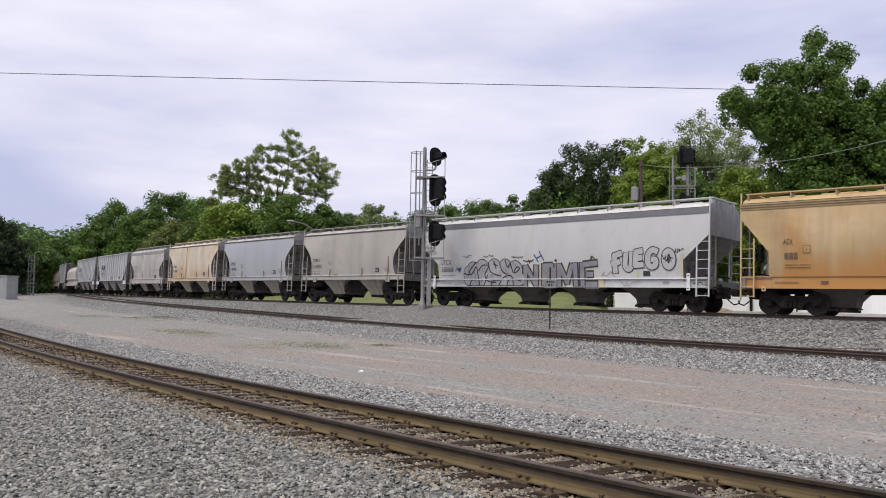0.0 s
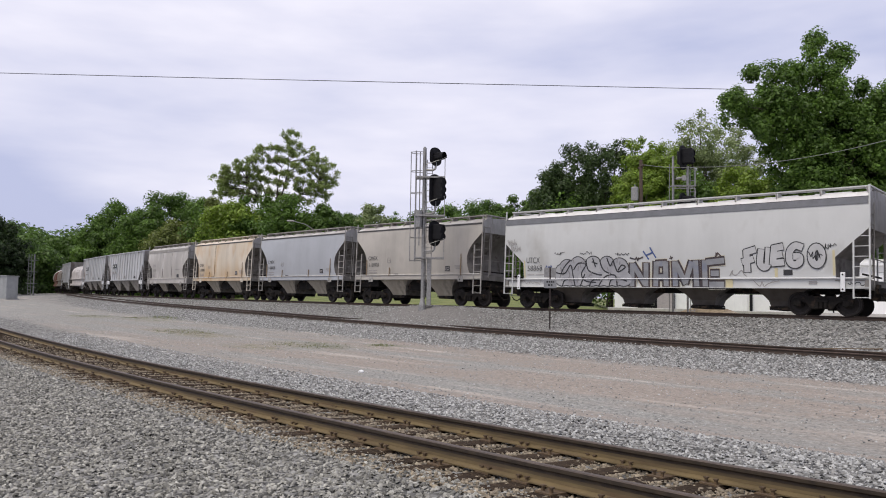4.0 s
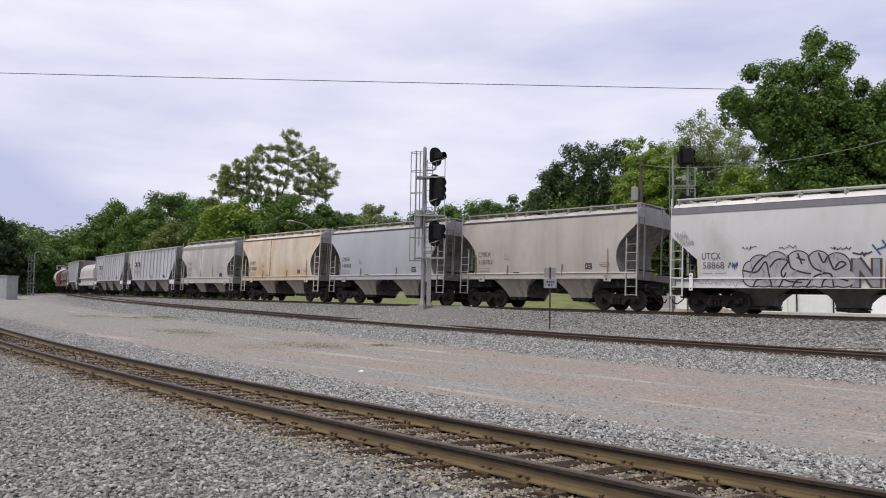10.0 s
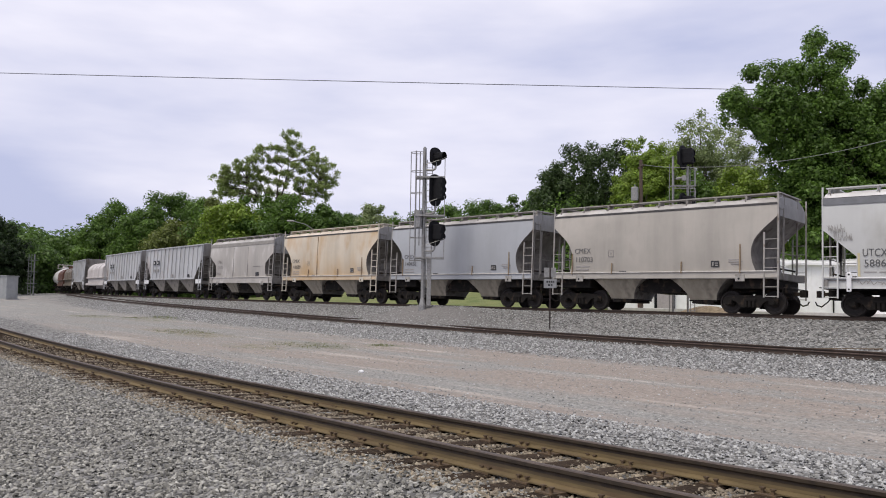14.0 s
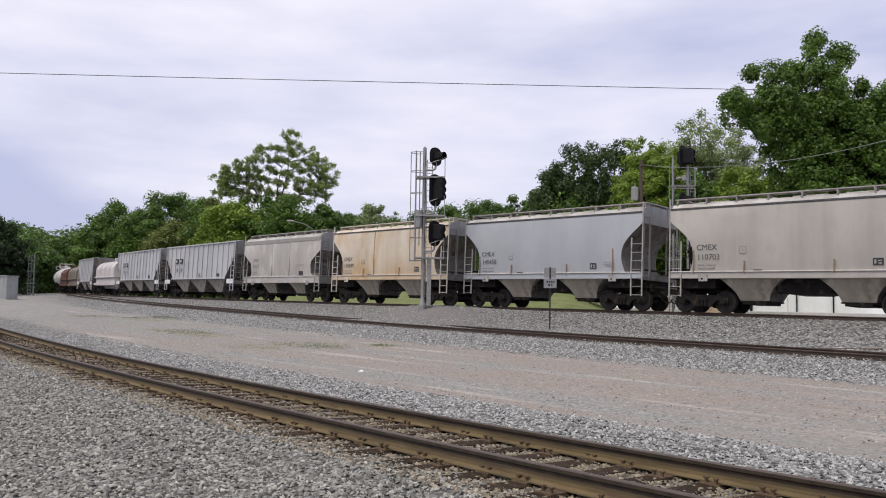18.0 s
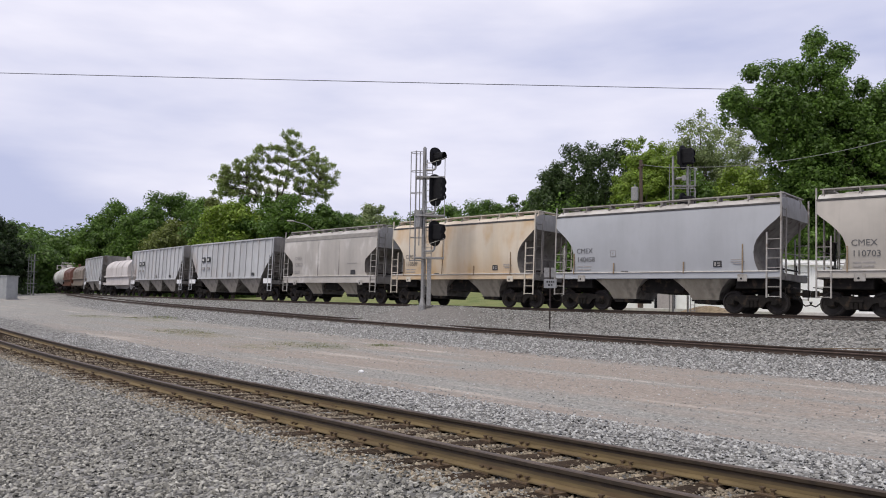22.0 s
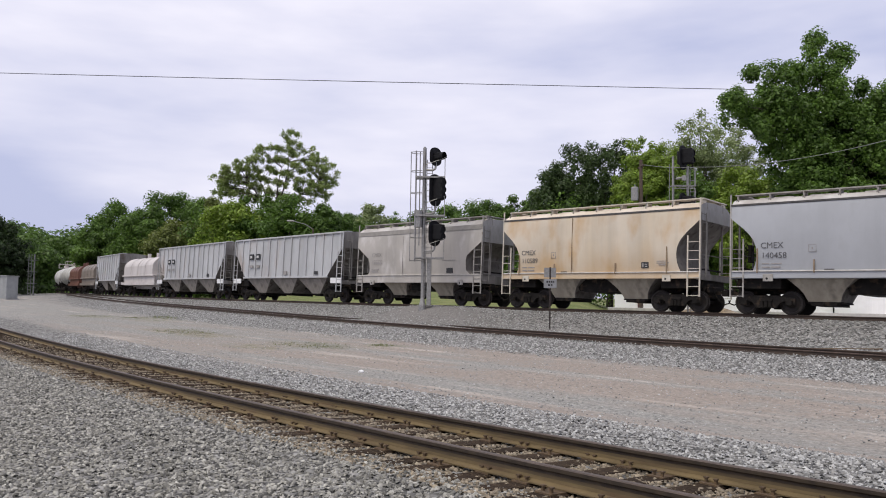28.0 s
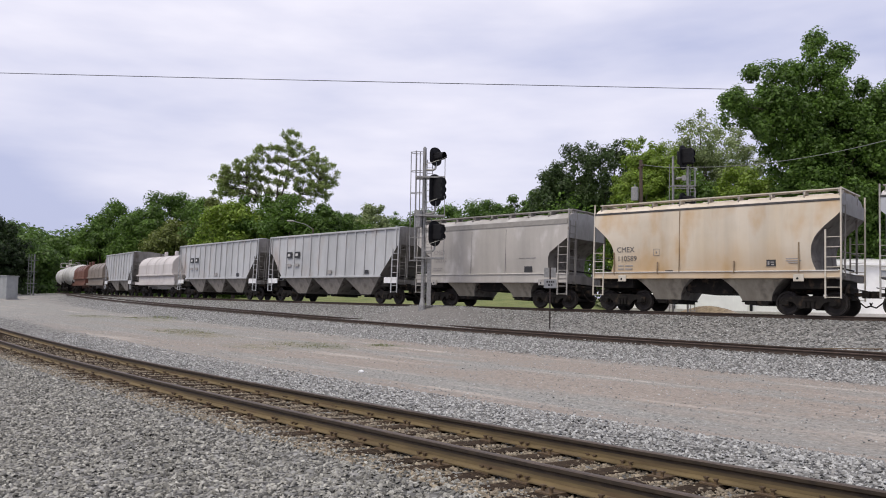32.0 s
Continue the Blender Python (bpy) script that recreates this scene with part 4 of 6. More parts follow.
P_GREY = paint("beige_grey_car_paint", (0.49, 0.455, 0.405), (0.385, 0.36, 0.32), (0.25, 0.22, 0.20), at=(0.6, 0.8))
P_BLUE = paint("blue_grey_car_paint", (0.42, 0.437, 0.462), (0.355, 0.365, 0.385), (0.29, 0.29, 0.295), at=(0.6, 0.8), streaks=0.12)
P_CREAM = paint("cream_car_paint", (0.66, 0.60, 0.51), (0.60, 0.50, 0.36), (0.50, 0.30, 0.11), at=(0.50, 0.74), washed=0.4)
P_DUST = paint("dusty_grey_car_paint", (0.50, 0.47, 0.43), (0.38, 0.355, 0.325), (0.62, 0.60, 0.58), at=(0.55, 0.7))
P_ROOF = paint("dusty_white_roof", (0.74, 0.73, 0.71), (0.60, 0.58, 0.56), (0.42, 0.39, 0.36), at=(0.55, 0.8))
P_ROOF_GREY = paint("grimy_grey_roof", (0.60, 0.58, 0.55), (0.43, 0.41, 0.38), (0.27, 0.24, 0.21), at=(0.50, 0.72), streaks=0.4)
P_ROOF_CREAM = paint("dusty_cream_roof", (0.72, 0.66, 0.56), (0.58, 0.50, 0.40), (0.45, 0.34, 0.22), at=(0.5, 0.75))
P_ROOF_ORANGE = paint("orange_roof", (0.62, 0.44, 0.20), (0.48, 0.33, 0.16), (0.36, 0.22, 0.12), at=(0.52, 0.75))
P_RIB = paint("ribbed_grey_car_paint", (0.50, 0.51, 0.52), (0.41, 0.415, 0.42), (0.35, 0.29, 0.25), at=(0.55, 0.8))
P_PINK = paint("pinkish_white_paint", (0.60, 0.565, 0.54), (0.50, 0.46, 0.44), (0.36, 0.29, 0.25), at=(0.6, 0.8))
P_TANK = paint("stained_white_tank", (0.68, 0.68, 0.66), (0.52, 0.51, 0.49), (0.34, 0.31, 0.28), at=(0.52, 0.72), streaks=0.5)
P_BROWN = paint("oxide_brown_paint", (0.20, 0.09, 0.06), (0.13, 0.06, 0.045), (0.24, 0.15, 0.10), at=(0.55, 0.75))
P_TAN = paint("drab_tan_paint", (0.26, 0.22, 0.18), (0.18, 0.15, 0.125), (0.14, 0.10, 0.08), at=(0.55, 0.75))
P_BAND = material("grey_band", (0.20, 0.205, 0.22), (0.16, 0.165, 0.175), rough=0.6, scale=3)
P_BAND_TAN = material("dull_grey_band", (0.33, 0.315, 0.29), (0.26, 0.245, 0.225), rough=0.7, scale=3)
P_ORANGE_DARK = material("faded_brown_stencil", (0.22, 0.13, 0.06), (0.30, 0.19, 0.09), rough=0.7)
P_ORBAND = material("orange_band", (0.42, 0.30, 0.14), (0.30, 0.22, 0.11), rough=0.6, scale=3)


def hull(z):
    return bulge(z, 4.41)


def mark(car, text, x, z, size, mat=MAT_LETTER, weight=0.0, stretch=1.0):
    """Lettering on the side of a car that faces the siding."""
    return lettering(text, size, mat, car, pose(x, -hull(z + 0.15) - 0.012, z, 90, 0, 0), "lettering", stretch, weight)


def bars(car, x, z, rows, mat=MAT_INK, name="stencil_bars", y=None):
    """Lines of stencilled text too small to read."""
    bm = bmesh.new()
    if y is None:
        y = hull(z + 0.15) + 0.012
    if name in ("panel_marks", "emblem_centre"):
        y += 0.005
    for dx, dz, w, h in rows:
        box(bm, x + dx, x + dx + w, -y - 0.003, -y + 0.03, z + dz, z + dz + h)
    ob = part(name, bm, mat, car)
    if len(rows) > 1:
        tagged(ob, kind="stuff")


def register(car, u0, L, tc):
    TRAIN.append((car, u0 + L / 2, tc))
    return car


MAT_SPRAY = material("white_spray", (0.44, 0.44, 0.44), (0.36, 0.36, 0.37), rough=0.6, scale=2)
MAT_SILVER = material("silver_spray", (0.29, 0.295, 0.305), (0.20, 0.205, 0.22), rough=0.5, scale=2.5, spots=(0.18, 0.20, 0.27), spot_scale=1.5)
MAT_LILAC = material("pale_spray", (0.38, 0.38, 0.39), (0.30, 0.30, 0.32), rough=0.6, scale=2)
MAT_BLUETAG = material("blue_spray_paint", (0.05, 0.09, 0.25), (0.04, 0.07, 0.2), rough=0.6)
MAT_YELLOW = material("faded_yellow", (0.60, 0.54, 0.34), (0.56, 0.49, 0.30), rough=0.6)


def coat(x, z, y):
    """A point of a paint layer on the gently slanting car side; y orders the layers."""
    return (x, -(1.445 + (z - 1.38) * 0.105) - 0.007 - (-y - 1.60) * 0.4, z)


def slab(car, outline, y, mat, name):
    bm = bmesh.new()
    bm.faces.new([bm.verts.new(coat(x, z, y)) for x, z in outline])
    return part(name, bm, mat, car)


def stroke(pts, w):
    """The outline of a broad painted stroke through two points."""
    (x0, z0), (x1, z1) = pts
    d = math.hypot(x1 - x0, z1 - z0)
    ux, uz = (x1 - x0) / d, (z1 - z0) / d
    return [(x0 - uz * w - ux * w * 0.4, z0 + ux * w - uz * w * 0.4), (x1 - uz * w + ux * w * 0.4, z1 + ux * w + uz * w * 0.4),
            (x1 + uz * w + ux * w * 0.4, z1 - ux * w + uz * w * 0.4), (x0 + uz * w - ux * w * 0.4, z0 - ux * w - uz * w * 0.4)]


def blob(cx, cz, rx, rz, turn=0.0, n=22):
    return [(cx + rx * math.cos(t) * math.cos(turn) - rz * math.sin(t) * math.sin(turn), cz + rx * math.cos(t) * math.sin(turn) + rz * math.sin(t) * math.cos(turn))
            for t in (2 * math.pi * i / n for i in range(n))]


MAT_PALE = material("pale_letter_fill", (0.52, 0.52, 0.515), (0.45, 0.45, 0.45), rough=0.6, scale=2)
MAT_SMUDGE = material("grey_smudge", (0.20, 0.19, 0.20), (0.30, 0.29, 0.29), rough=0.7, scale=3)
MAT_HALO = material("yellowed_overspray", (0.58, 0.56, 0.48), (0.53, 0.48, 0.36), rough=0.6, scale=2)
MAT_OUTLINE = material("dark_spray_outline", (0.035, 0.032, 0.04), (0.08, 0.055, 0.05), rough=0.7, scale=2)


def ribbon(bm, pts, w, y, closed=False):
    """A painted line of half width w along a run of points, mitred at the corners."""
    n = len(pts)
    left, right = [], []
    for i, (x, z) in enumerate(pts):
        p_, q_ = (pts[i - 1], pts[(i + 1) % n]) if closed else (pts[max(i - 1, 0)], pts[min(i + 1, n - 1)])
        a = Vector((x - p_[0], z - p_[1])).normalized() if p_ != (x, z) else None
        c = Vector((q_[0] - x, q_[1] - z)).normalized() if q_ != (x, z) else None
        a, c = a or c, c or a
        t_ = (a + c).normalized()
        k = w / max(0.45, t_.dot(a))
        if not closed and i in (0, n - 1):
            x, z = x + t_.x * w * (0.5 if i else -0.5), z + t_.y * w * (0.5 if i else -0.5)
        left.append(bm.verts.new(coat(x - t_.y * k, z + t_.x * k, y)))
        right.append(bm.verts.new(coat(x + t_.y * k, z - t_.x * k, y)))
    for i in range(n if closed else n - 1):
        j = (i + 1) % n
        bm.faces.new((left[i], right[i], right[j], left[j]))
    return bm


def bend(pts, per=5):
    """A smooth curve through the points."""
    out = []
    full = [pts[0]] + list(pts) + [pts[-1]]
    for p0, p1, p2, p3 in zip(full, full[1:], full[2:], full[3:]):
        for k in range(per):
            t = k / per
            out.append(tuple(0.5 * (2 * b_ + (c_ - a_) * t + (2 * a_ - 5 * b_ + 4 * c_ - d_) * t * t + (3 * b_ - a_ - 3 * c_ + d_) * t ** 3) for a_, b_, c_, d_ in zip(p0, p1, p2, p3)))
    return out + [tuple(pts[-1])]


def sprayed(car, name, runs, w, y, mat, closed=False, step=0.0006):
    """Painted lines as one thin layer; each run lies a hair above the one before."""
    bm = bmesh.new()
    for k, run in enumerate(runs):
        ribbon(bm, run, w, y - step * k, closed)
    ob = part(name, bm, mat, car)
    return tagged(ob, kind="stuff") if len(runs) > 4 else ob


def scribble(car, x0, x1, z0, z1, n, w, mat, seed, y=-1.62):
    """An unreadable handwritten tag: one nervous line."""
    rq = random.Random(seed)
    run = [(x0 + (x1 - x0) * (k + rq.uniform(-0.9, 0.9)) / n, rq.uniform(z0, z1)) for k in range(n + 1)]
    sprayed(car, "sprayed_tag", [bend(run, 3)], w, y, mat)


def letter(car, runs, y, fill, closed=False, outer=0.165, inner=0.125):
    sprayed(car, "sprayed_outline", runs, outer, y, MAT_INK, closed)
    sprayed(car, "sprayed_fill", runs, inner, y - 0.006, fill, closed)


def graffiti(car):
    """Bubble letters, silver block letters and a readable word sprayed along the white side."""
    lobes = [(-5.08, 1.62, 0.36, 0.50), (-4.72, 1.93, 0.46, 0.43), (-4.08, 1.92, 0.52, 0.56), (-3.24, 1.95, 0.50, 0.54), (-2.50, 1.95, 0.46, 0.52), (-1.86, 1.85, 0.50, 0.53)]
    lobes += [(-5.0 + 0.42 * k, 1.40, 0.44, 0.36) for k in range(9)]
    for k, (cx, cz, rx, rz) in enumerate(lobes):
        slab(car, blob(cx, cz, rx, rz, 0.1), -1.612 - 0.0008 * k, MAT_INK, "sprayed_outline")
        slab(car, blob(cx, cz, rx - 0.045, rz - 0.045, 0.1), -1.630 - 0.0008 * k, MAT_LILAC if k % 3 else MAT_SPRAY, "sprayed_fill")
    inner = [[(-5.38, 1.72), (-4.86, 1.66), (-4.5, 2.06), (-4.38, 1.58), (-4.28, 1.06)],
             [(-5.12, 1.5), (-4.95, 1.86), (-4.72, 2.12), (-4.5, 2.3)],
             [(-4.33, 1.85), (-4.05, 2.14), (-3.64, 2.08), (-3.9, 1.66), (-3.72, 1.32), (-3.14, 1.24)],
             [(-3.62, 2.3), (-3.52, 1.82), (-3.06, 1.62), (-2.8, 1.58)], [(-3.26, 2.36), (-3.12, 1.96)], [(-3.3, 2.2), (-3.02, 2.1)],
             [(-2.88, 2.24), (-2.7, 1.82), (-2.26, 1.6)], [(-2.5, 2.36), (-2.34, 2.0), (-2.2, 2.2)],
             [(-2.16, 2.24), (-2.06, 1.92), (-1.92, 1.72), (-1.56, 1.92), (-1.74, 2.02), (-1.92, 1.8)],
             [(-5.02, 1.05), (-4.86, 1.34), (-4.5, 1.4)], [(-3.72, 1.62), (-4.0, 1.05)], [(-3.0, 1.06), (-2.62, 1.5), (-2.1, 1.56), (-2.0, 1.06)],
             [(-2.42, 1.1), (-2.3, 1.36), (-1.9, 1.42), (-1.5, 1.3)], [(-3.5, 1.06), (-3.3, 1.34), (-2.9, 1.36)]]
    sprayed(car, "sprayed_line", [bend(r) for r in inner], 0.031, -1.650, MAT_INK)
    rg = random.Random(4)
    shade = []
    for k in range(30):
        x0, z0 = rg.uniform(-5.2, -1.6), rg.uniform(1.15, 2.2)
        shade.append([(x0, z0), (x0 + rg.uniform(-0.08, 0.08), z0 + rg.uniform(0.08, 0.2))])
    sprayed(car, "sprayed_line", shade, 0.03, -1.648, MAT_SMUDGE)
    blocks = [((-1.25, 1.12), (-1.2, 2.05)), ((-1.15, 2.02), (-0.62, 1.2)), ((-0.55, 1.12), (-0.52, 2.05)),
              ((-0.08, 1.12), (-0.02, 2.10)), ((0.0, 2.05), (0.42, 2.06)), ((0.42, 1.12), (0.42, 2.10)), ((0.05, 1.48), (0.4, 1.48)),
              ((0.85, 1.12), (0.85, 2.10)), ((0.9, 2.06), (1.32, 1.22)), ((1.32, 1.26), (1.62, 2.08)), ((1.82, 1.12), (1.80, 2.12)),
              ((2.2, 1.12), (2.2, 2.12)), ((2.32, 2.08), (3.0, 2.14)), ((2.5, 1.62), (2.76, 1.62)), ((2.42, 1.16), (2.98, 1.16))]
    for k, s_ in enumerate(blocks):
        slab(car, stroke(s_, 0.225), -1.606 - 0.0005 * k, MAT_HALO, "sprayed_halo")
        slab(car, stroke(s_, 0.195), -1.617 - 0.0005 * k, MAT_OUTLINE, "sprayed_outline")
    for k, s_ in enumerate(blocks):
        slab(car, stroke(s_, 0.115), -1.630 - 0.0012 * k, MAT_SILVER, "sprayed_fill")
    for x0, z0, w_, h_ in ((7.24, 1.50, 0.09, 0.95), (-7.30, 1.46, 0.08, 0.86), (5.08, 1.45, 0.12, 0.36), (3.08, 1.03, 0.3, 0.34)):
        slab(car, [(x0, z0), (x0 + w_, z0), (x0 + w_, z0 + h_), (x0, z0 + h_)], -1.606, MAT_YELLOW, "yellow_stripe")
    ring = [(6.68 + 0.20 * math.cos(t), 2.25 + 0.34 * math.sin(t)) for t in (2 * math.pi * k / 20 for k in range(20))]
    letter(car, [[(3.98, 2.48), (4.0, 1.72)], [(3.98, 2.46), (4.30, 2.55)], [(3.85, 2.08), (4.2, 2.17)]], -1.614, MAT_PALE)
    letter(car, [bend([(4.58, 2.5), (4.52, 2.02), (4.66, 1.84), (4.82, 1.96), (4.88, 2.56)])], -1.626, MAT_PALE)
    letter(car, [[(5.10, 2.6), (5.03, 2.0)], [(5.1, 2.59), (5.38, 2.64)], [(5.06, 2.3), (5.34, 2.34)], [(5.03, 2.0), (5.40, 2.03)]], -1.638, MAT_PALE)
    letter(car, [bend([(6.12, 2.60), (5.9, 2.66), (5.70, 2.46), (5.67, 2.1), (5.82, 1.93), (6.03, 2.0), (6.05, 2.22), (5.88, 2.25)])], -1.650, MAT_PALE)
    slab(car, blob(6.68, 2.25, 0.2, 0.3), -1.660, MAT_LILAC, "sprayed_fill")
    letter(car, [ring], -1.662, MAT_PALE, closed=True)
    scribble(car, 6.42, 6.86, 2.14, 2.46, 11, 0.018, MAT_INK, 1, -1.675)
    for seed, (x0, x1, z0, z1, n, w_, mt) in enumerate(((6.94, 7.38, 2.50, 2.70, 12, 0.014, MAT_INK), (-5.39, -4.81, 2.50, 2.72, 16, 0.011, MAT_INK), (-3.99, -3.29, 2.55, 2.70, 20, 0.011, MAT_INK), (-2.08, -1.34, 2.46, 2.58, 22, 0.012, MAT_INK),
                                                        (-6.03, -5.60, 1.78, 2.06, 20, 0.013, MAT_BLUETAG), (-8.30, -7.70, 3.05, 3.42, 44, 0.007, MAT_FAINT), (-8.1, -7.45, 2.76, 3.15, 44, 0.007, MAT_FAINT), (-1.25, -0.7, 2.22, 2.42, 8, 0.03, MAT_OUTLINE),
                                                        (3.25, 3.9, 1.46, 1.75, 6, 0.016, MAT_FAINT), (4.29, 5.16, 1.08, 1.34, 8, 0.016, MAT_FAINT), (-7.3, -5.5, 1.08, 1.36, 26, 0.012, MAT_FAINT), (7.75, 8.3, 1.10, 1.30, 9, 0.015, MAT_INK),
                                                        (2.62, 2.86, 2.3, 2.46, 5, 0.03, MAT_OUTLINE), (0.62, 0.78, 2.22, 2.40, 4, 0.025, MAT_OUTLINE))):
        scribble(car, x0, x1, z0, z1, n, w_, mt, 50 + seed, -1.655 if z1 < 1.4 else -1.62)
    sprayed(car, "sprayed_tag", [[(-0.64, 2.62), (-0.39, 2.26)], [(-0.31, 2.77), (-0.04, 2.33)], [(-0.5, 2.44), (-0.18, 2.56)]], 0.03, -1.612, MAT_BLUETAG)
    bm = bmesh.new()
    box(bm, -8.4, 8.4, -1.505, -1.44, 1.385, 1.425, bevel=0.008)
    part("sill_ledge", bm, MAT_WHITE, car, "bright white worn sill ledge")
    bars(car, 5.42, 1.53, [(0.0, 0.0, 0.34, 0.25)], MAT_INK, "black_stencil_panel")
    bars(car, -7.1, 1.50, [(0.0, 0.20, 0.5, 0.04), (0.55, 0.20, 0.45, 0.04), (0.0, 0.10, 0.42, 0.04), (0.5, 0.10, 0.5, 0.04)], MAT_FAINT)
    bars(car, 6.35, 1.18, [(0.0, 0.0, 0.3, 0.04), (0.0, 0.07, 0.3, 0.04)], MAT_FAINT, y=1.425)


car = register(hopper_car(17.0, 13.4, P_ORANGE, "rusty orange-tan covered hopper car with four bays", 4, 4.42, 4.76, band=P_ORBAND, supports=10, roof=P_ROOF_ORANGE, gear=MAT_GEAR_TAN, sill=(1.02, 1.50), deep=1.1, cut="tall"), 17.53, 17.0, 13.4)
mark(car, "AEX", -6.85, 2.72, 0.30, MAT_STENCIL, stretch=0.66)
bars(car, -6.8, 2.16, [(0.0, 0.0, 0.14, 0.24), (0.18, 0.0, 0.12, 0.24), (0.34, 0.0, 0.14, 0.24)], MAT_STENCIL, "number_bars")
bars(car, -6.12, 2.38, [(0.0, 0.0, 0.28, 0.02), (0.0, 0.27, 0.28, 0.02), (0.0, 0.0, 0.02, 0.29), (0.26, 0.0, 0.02, 0.29), (0.12, 0.08, 0.04, 0.12)], P_ORANGE_DARK, "stencil_box")
bars(car, -6.8, 1.82, [(0.0, 0.1, 0.5, 0.022), (0.56, 0.1, 0.4, 0.022), (0.0, 0.0, 0.4, 0.022), (0.46, 0.0, 0.5, 0.022)], P_ORANGE_DARK)
bars(car, -7.2, 1.22, [(0.0, 0.0, 0.9, 0.06)], P_ORANGE_DARK, y=1.425)
bars(car, -5.5, 1.18, [(0.0, 0.0, 0.26, 0.12)], MAT_STENCIL, "sill_plate", y=1.425)
for dz in (0.07, 0.16):
    bm = bmesh.new()
    for sy in (-1, 1):
        box(bm, -8.49, 8.49, sy * 1.60 - 0.012, sy * 1.60 + 0.012, 4.16 + dz, 4.185 + dz)
    part("band_groove", bm, MAT_STENCIL, car, "dark groove in the roof band")
car = register(hopper_car(16.99, 13.4, P_WHITE, "white covered hopper car with spray-painted lettering along its side", 4, 4.42, 4.76, band=P_BAND, supports=10, roof=P_ROOF, sill=(1.03, 1.41), deep=1.17, cut="angled"), -0.79, 16.99, 13.4)
mark(car, "UTCX", -7.14, 2.20, 0.40, stretch=0.76)
mark(car, "58868", -7.1, 1.82, 0.38, stretch=0.98)
graffiti(car)
for u0, mt, num, lab in ((-13.11, P_GREY, "110703", "dirty beige-grey covered hopper car with two bays"),
                         (-25.10, P_BLUE, "140458", "clean blue-grey covered hopper car with two bays"),
                         (-37.09, P_CREAM, "110589", "cream covered hopper car streaked with rust")):
    car = register(hopper_car(10.67, 8.13, mt, lab, 2, 4.41, 4.75, roof=P_ROOF_CREAM if mt is P_CREAM else P_ROOF_GREY, gear=MAT_GEAR_CREAM if mt is P_CREAM else MAT_GEAR_GREY), u0, 10.67, 8.13)
    mark(car, "CMEX", -4.12, 2.60, 0.33)
    mark(car, num, -4.10, 2.20, 0.33)
    bars(car, -4.08, 1.80, [(0.0, 0.16, 0.28, 0.05), (0.36, 0.16, 0.4, 0.05), (0.0, 0.02, 0.3, 0.05), (0.36, 0.02, 0.36, 0.05)], MAT_FAINT)
    bars(car, -2.30, 2.42, [(0.0, 0.0, 0.28, 0.015), (0.0, 0.27, 0.28, 0.015), (0.0, 0.0, 0.015, 0.28), (0.265, 0.0, 0.015, 0.28), (0.11, 0.1, 0.05, 0.08)], MAT_FAINT)
    bars(car, 2.60, 1.88, [(0.0, 0.0, 0.36, 0.26)], MAT_INK, "black_stencil_panel")
    bars(car, 2.60, 1.88, [(0.05, 0.05, 0.07, 0.15), (0.17, 0.14, 0.13, 0.04), (0.19, 0.04, 0.11, 0.05)], MAT_FAINT, "panel_marks")
    bars(car, 3.35, 1.95, [(0.0, 0.2, 0.5, 0.035), (0.0, 0.12, 0.58, 0.035), (0.1, 0.04, 0.4, 0.035)], MAT_FAINT)
    bars(car, -1.75, 1.72, [(0.0, 0.0, 0.34, 0.04)], MAT_INK)
    for x, z_top in ((-4.25, 2.6), (-2.1, 2.12), (1.3, 2.12), (3.85, 2.8)):
        bm = bmesh.new()
        box(bm, x - 0.025, x + 0.025, -1.60, -1.55, 1.62, z_top, bevel=0.006)
        part("side_bracket", bm, MAT_BRACKET, car, "rusty vertical bracket")
    if num == "110589":
        bm = bmesh.new()
        box(bm, -1.1, -1.07, -1.598, -1.56, 1.68, 4.3)
        part("weld_seam", bm, MAT_BRACKET, car, "rust-stained vertical weld seam")
car = register(hopper_car(10.5, 8.0, P_DUST, "dusty grey covered hopper car with a deep side sill", 2, 4.34, 4.70, sill=(1.24, 1.68), deep=1.15, cut="clipped", band=P_BAND_TAN, seam=False, roof=P_ROOF_GREY, gear=MAT_GEAR_GREY), -49.08, 10.5, 8.0)
mark(car, "CMEX", -3.85, 2.78, 0.34, MAT_FAINT)
mark(car, "120222", -3.85, 2.36, 0.34, MAT_FAINT)
bars(car, -3.9, 1.9, [(0.0, 0.1, 0.3, 0.05), (0.38, 0.1, 0.3, 0.05), (0.0, 0.0, 0.6, 0.04)], MAT_FAINT)
bars(car, 2.62, 1.76, [(0.0, 0.0, 0.5, 0.34)], MAT_INK, "black_stencil_panel")
bars(car, 2.3, 2.45, [(0.0, 0.0, 0.35, 0.03), (0.42, 0.0, 0.3, 0.03), (0.8, 0.0, 0.25, 0.03)], MAT_FAINT)
for x in (-1.0, 1.4):
    bm = bmesh.new()
    box(bm, x - 0.008, x + 0.008, -1.592, -1.55, 1.7, 3.95)
    part("weld_seam", bm, MAT_FAINT, car, "dirty vertical weld seam")


